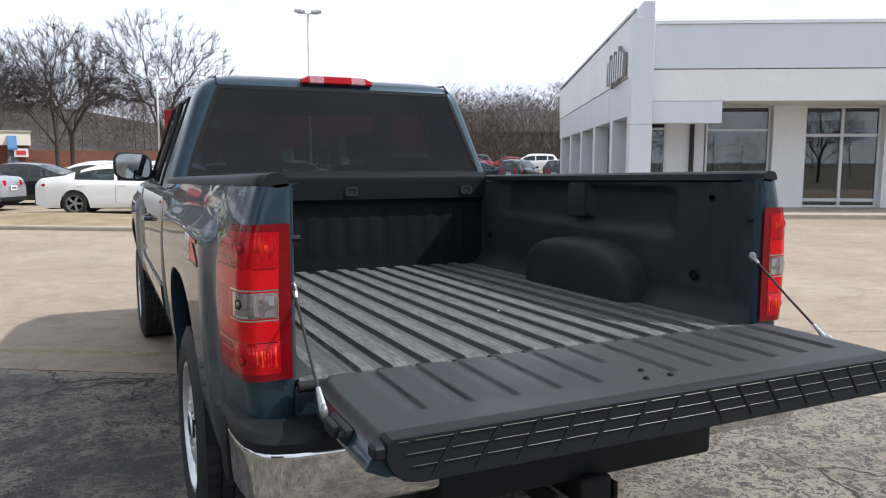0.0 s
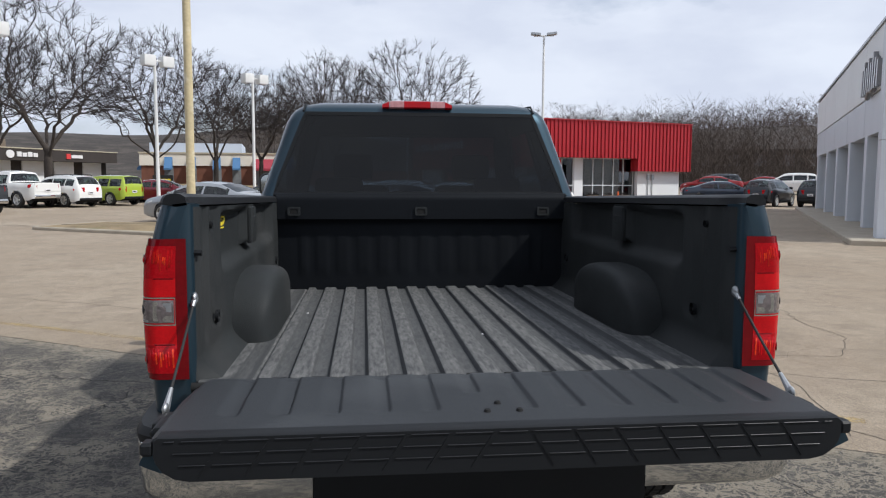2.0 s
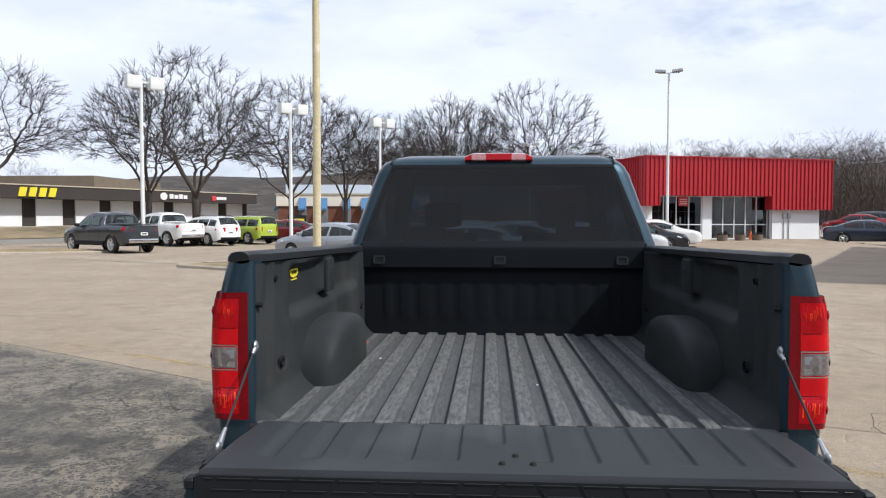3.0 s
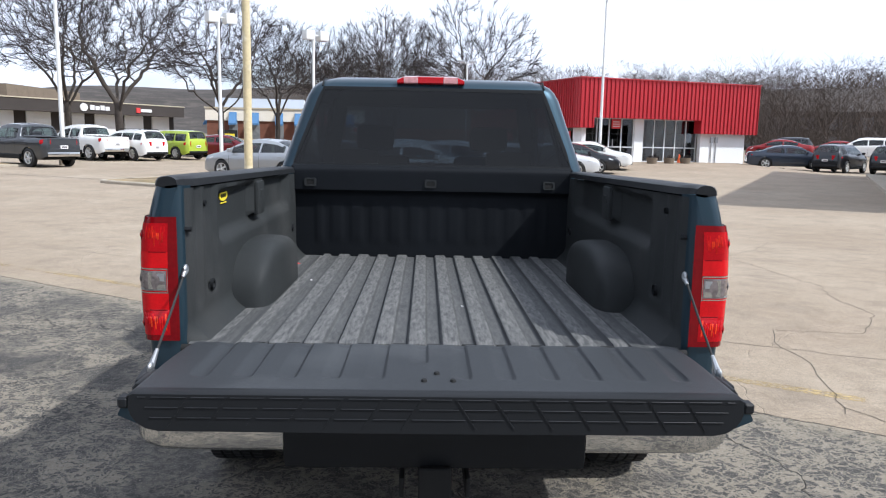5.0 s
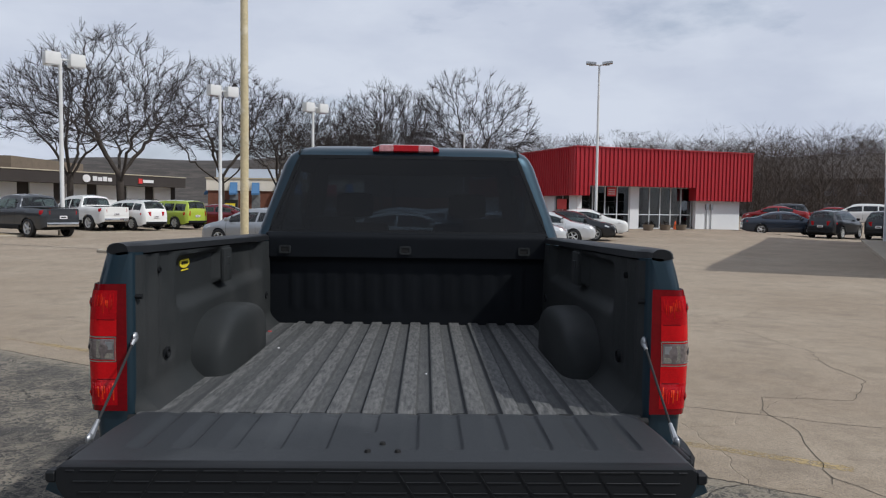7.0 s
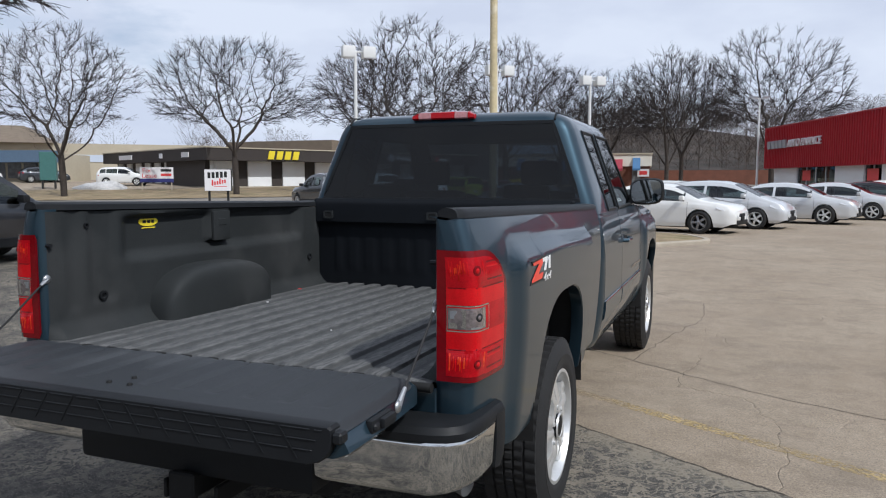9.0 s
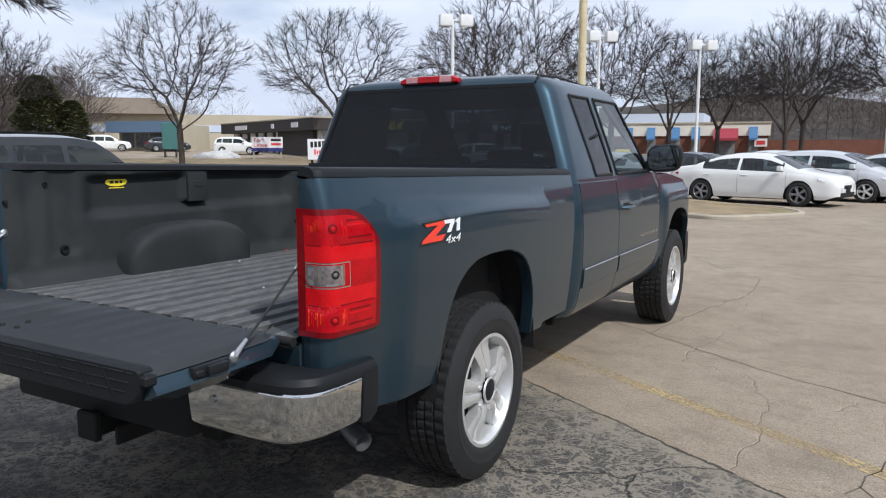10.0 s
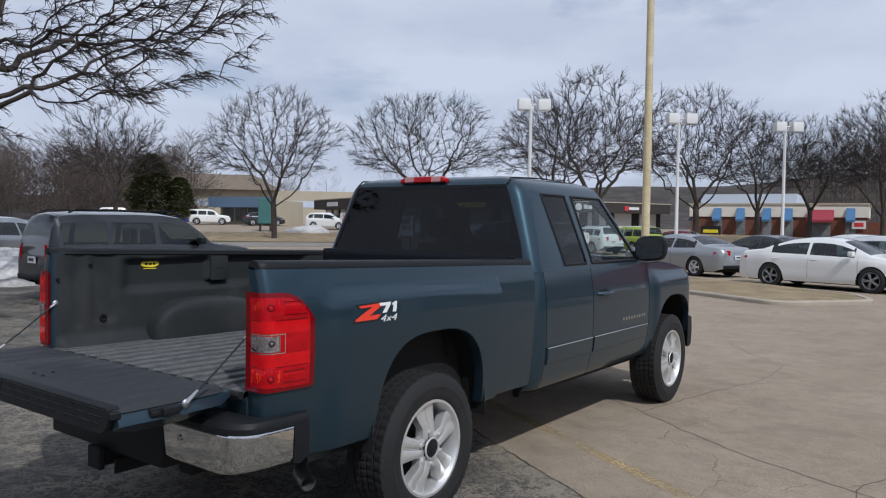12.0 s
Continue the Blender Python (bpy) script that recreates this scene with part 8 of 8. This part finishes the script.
    cen = np.array((0, 0, zc - 0.15 * height))
    for i in range(7, n):
        if rad[i] > 0.035 or (nch[i] > 0 and rng.random() > 0.75):
            continue
        o = nodes[i] - cen
        o = o / np.linalg.norm(o)
        g = nodes[i] - nodes[par[i]]
        g = g / (np.linalg.norm(g) + 1e-9)
        for j in range(twigs if nch[i] == 0 else max(1, twigs - 1)):
            v = g * 0.7 + o * 0.8 + rng.normal(0, 0.36, 3)
            v = v / np.linalg.norm(v)
            L_ = rng.uniform(*twig_len)
            m1 = nodes[i] + v * L_ * 0.5
            v2 = v + rng.normal(0, 0.2, 3) + np.array((0, 0, -droop))
            v2 = v2 / np.linalg.norm(v2)
            m2 = m1 + v2 * L_ * 0.5
            prism_(1, nodes[i], m1, tip, tip * 0.8, 3)
            prism_(1, m1, m2, tip * 0.8, tip * 0.45, 3)
            if rng.random() < 0.7:
                v3 = v2 + rng.normal(0, 0.6, 3)
                prism_(1, m1, m1 + v3 / np.linalg.norm(v3) * L_ * 0.45, tip * 0.7, tip * 0.4, 3)
    out = []
    for w, (nm, mt) in enumerate((("trunk", M_BARK), ("crown", M_TWIG))):
        me = bpy.data.meshes.new(nm)
        me.from_pydata([tuple(v) for v in V[w]], [], F[w])
        me.materials.append(mt)
        me.polygons.foreach_set("use_smooth", [True] * len(me.polygons))
        out.append((nm, me))
    return out


FINE = dict(n_attr=1700, tip=0.0118, r_trunk=0.21, twig_len=(0.35, 1.0), twigs=5, lean=0.03, wig=0.24)
TREE_SETS = [grow(11, 11.5, 5.3, 2.9, **FINE), grow(23, 11.2, 5.6, 3.1, **FINE), grow(37, 11.8, 5.4, 2.7, **FINE), grow(58, 11.0, 5.0, 3.0, **FINE)]


def tree(x, y, k, s=1.0, turn=0.0, sx=1.0, label="bare spreading tree with dense fine twigs", group="bare trees along the road", dz=0.0):
    root = empty("bare_tree", pose(x, y, G(x, y) + dz, 0, 0, turn), label, "tree", group)
    root.scale = (s * sx, s * sx, s)
    for nm, me in TREE_SETS[k % len(TREE_SETS)]:
        o = new(nm, me)
        o.parent = root
    return root


for i, (x, y, k, s, turn, sx) in enumerate((
        (-40.65, 35.62, 0, 0.98, 20, 1.04), (-33.0, 44.2, 1, 1.04, 130, 1.06), (-21.3, 50.6, 2, 1.12, 40, 1.15),
        (-25.5, 52.0, 3, 1.05, 200, 1.0), (-17.0, 60.7, 0, 1.10, 300, 1.05), (-13.0, 64.0, 1, 0.98, 10, 1.0), (-9.8, 68.5, 3, 0.98, 60, 1.0),
        (-3.9, 65.0, 2, 1.04, 95, 0.85), (-2.9, 67.5, 1, 1.08, 250, 0.8), (4.6, 70.5, 2, 1.20, 310, 1.0), (-61.8, 35.0, 2, 0.98, 70, 1.0))):
    tree(x, y, k, s, turn, sx)


# ---- the near overhanging tree, the conifer, far woods and hills ----
NEAR = grow(71, 12.0, 8.4, 2.6, n_attr=5200, tip=0.0090, r_trunk=0.36, droop=0.30, twig_len=(0.18, 0.55), twigs=7, low=-0.10, step=0.30, wig=0.34)
near = empty("bare_tree", pose(-12.5, 1.3, 0.0, 0, 0, 65), "large bare tree overhanging the lot with drooping twigs", "tree")
for nm, me in NEAR:
    o = new(nm, me)
    o.parent = near


def conifer(x, y, h, r, seed):
    root = empty("conifer_tree", pose(x, y, G(x, y)), "dark olive-green rounded evergreen among bare trees", "tree")
    rng = random.Random(seed)
    bm = bmesh.new()
    tube(bm, [(0, 0, -0.2), (0, 0, h * 0.92)], [0.22, 0.03], 8)
    part("trunk", bm, M_BARK, root)
    vv, ff_ = [], []
    for i in range(17000):
        t = rng.random() ** 0.8
        z = h * (0.06 + 0.94 * t)
        rad = r * (1 - t ** 2.8) ** 0.52 * (0.62 + 0.38 * min(1.0, t * 3)) * (0.45 + 0.55 * rng.random() ** 0.4)
        a = rng.uniform(0, 6.2832)
        rad *= 1 + 0.42 * noise.noise((math.cos(a) * 1.6 + seed, math.sin(a) * 1.6, z * 0.75))
        p = Vector((rad * math.cos(a), rad * math.sin(a), z))
        if i % 3 == 0:
            p = Vector((p.x * 0.66 + 1.55, p.y * 0.66 + 2.4, p.z * 0.68))
        o_ = Vector((math.cos(a), math.sin(a), 0.1 + rng.uniform(-0.5, 0.6))) * rng.uniform(0.15, 0.40)
        s_ = Vector((-math.sin(a), math.cos(a), rng.uniform(-0.4, 0.4))) * rng.uniform(0.08, 0.19)
        n0 = len(vv)
        vv += [p - s_, p + s_, p + o_]
        ff_.append((n0, n0 + 1, n0 + 2))
    me = bpy.data.meshes.new("crown")
    me.from_pydata(vv, [], ff_)
    me.materials.append(M_NEEDLE)
    o = new("crown", me)
    o.parent = root
    return root


conifer(-68.6, 42.7, 7.3, 2.3, 6)


def hill_z(x, y):
    az = math.degrees(math.atan2(-x, y))
    r = math.hypot(x, y)
    h = 13.0 * sstep(az, -62, -34) * (1 - sstep(az, 26, 60)) * sstep(r, 118, 215)
    h += 4.5 * sstep(az, 50, 58) * (1 - sstep(az, 100, 108)) * sstep(r, 120, 170)
    return h * (0.80 + 0.25 * math.sin(az * 0.11 + 0.5) + 0.10 * math.sin(az * 0.31))


bm = bmesh.new()
azs, rs = lin(-75, 110, 75), lin(108, 420, 20)


def hp(a, r):
    x, y = -r * math.sin(radians(a)), r * math.cos(radians(a))
    z = hill_z(x, y)
    return (x, y, z + (G(x, y) if z > 0.15 else G(x, y) - 0.6))


field(bm, azs, rs, hp)
tagged(finish("hill", bm, M_HILL, smooth=True), "low brown wooded hill behind the buildings", "hill", kind="structure")


def woods(name, seed, n, az0, az1, r0, r1, h0, h1, label, twigs=150, fat=1.0):
    """Far bare wood: thin tapering stems and twig slivers, joined."""
    rng = random.Random(seed)
    vv, ff_ = [], []

    def sliver(p, q, w):
        d = (q - p).normalized()
        u = d.cross(Vector((rng.uniform(-1, 1), rng.uniform(-1, 1), 0.2))).normalized() * w
        n0 = len(vv)
        vv.extend([p - u, p + u, q + u * 0.3, q - u * 0.3])
        ff_.append((n0, n0 + 1, n0 + 2, n0 + 3))
    for i in range(n):
        a, r = rng.uniform(az0, az1), rng.uniform(r0, r1)
        x, y = -r * math.sin(radians(a)), r * math.cos(radians(a))
        z = G(x, y) + hill_z(x, y) - 0.3
        h = rng.uniform(h0, h1)
        b = Vector((x, y, z))
        top = b + Vector((rng.uniform(-0.6, 0.6), rng.uniform(-0.6, 0.6), h))
        k = r / 120.0
        for t in range(3):
            sliver(b, b.lerp(top, 0.8), 0.07)
        cw = h * rng.uniform(0.26, 0.36)
        for j in range(14):
            t = rng.uniform(0.2, 0.6)
            p = b.lerp(top, t)
            aa = rng.uniform(0, 6.2832)
            q = p + Vector((math.cos(aa) * cw * 0.8, math.sin(aa) * cw * 0.8, h * rng.uniform(0.15, 0.4)))
            sliver(p, q, 0.032 * k)
        for j in range(twigs):
            t = rng.random()
            zz = h * (0.12 + 0.88 * t)
            rad = cw * math.sqrt(max(0.02, 1 - (2 * t - 0.85) ** 2 / 1.4)) * rng.random() ** 0.5
            aa = rng.uniform(0, 6.2832)
            p = b + Vector((math.cos(aa) * rad, math.sin(aa) * rad, zz))
            q = p + Vector((math.cos(aa) * 0.9 + rng.uniform(-0.5, 0.5), math.sin(aa) * 0.9 + rng.uniform(-0.5, 0.5), rng.uniform(0.3, 1.5))) * rng.uniform(0.4, 0.85)
            sliver(p, q, rng.uniform(0.014, 0.032) * k * fat)
    me = bpy.data.meshes.new(name)
    me.from_pydata(vv, [], ff_)
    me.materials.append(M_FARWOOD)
    tagged(new(name, me), label, "woods", kind="stuff")


woods("far_woods", 1, 330, 55, 100, 92, 150, 8, 12, "brown bare winter wood beyond the road", 520, 1.35)
woods("far_woods", 2, 330, -46, 13, 118, 205, 8, 12, "bare grey-brown trees covering the far hill", 300, 1.0)
woods("far_woods", 3, 120, -42, -18, 78, 112, 7, 10, "bare trees before the far apartments", 420, 0.75)
woods("far_woods", 4, 22, 28, 52, 100, 140, 6, 9, "bare trees behind the strip building", 300, 0.7)
woods("rear_woods", 5, 60, 175, 262, 46, 78, 5, 8, "bare trees along the lot's rear edge", 200, 1.5)
rw = empty("rear_building", pose(-23, -18, 0, 0, 0, 40), "plain dark brown building behind the lot", "building")
part("wall", boxb(-22, 14, -6, 0, -0.2, 4.2, bev=0.05), M_BROWNFASCIA, rw, smooth=False)
part("coping", boxb(-22.2, 14.2, -6.2, 0.2, 4.2, 4.5), M_TAN, rw, smooth=False)
tree(7.0, -15.5, 2, 0.42, 15, 1.0, group="bare trees behind the lot")
tree(15.0, -24.0, 0, 0.55, 115, 1.0, group="bare trees behind the lot")
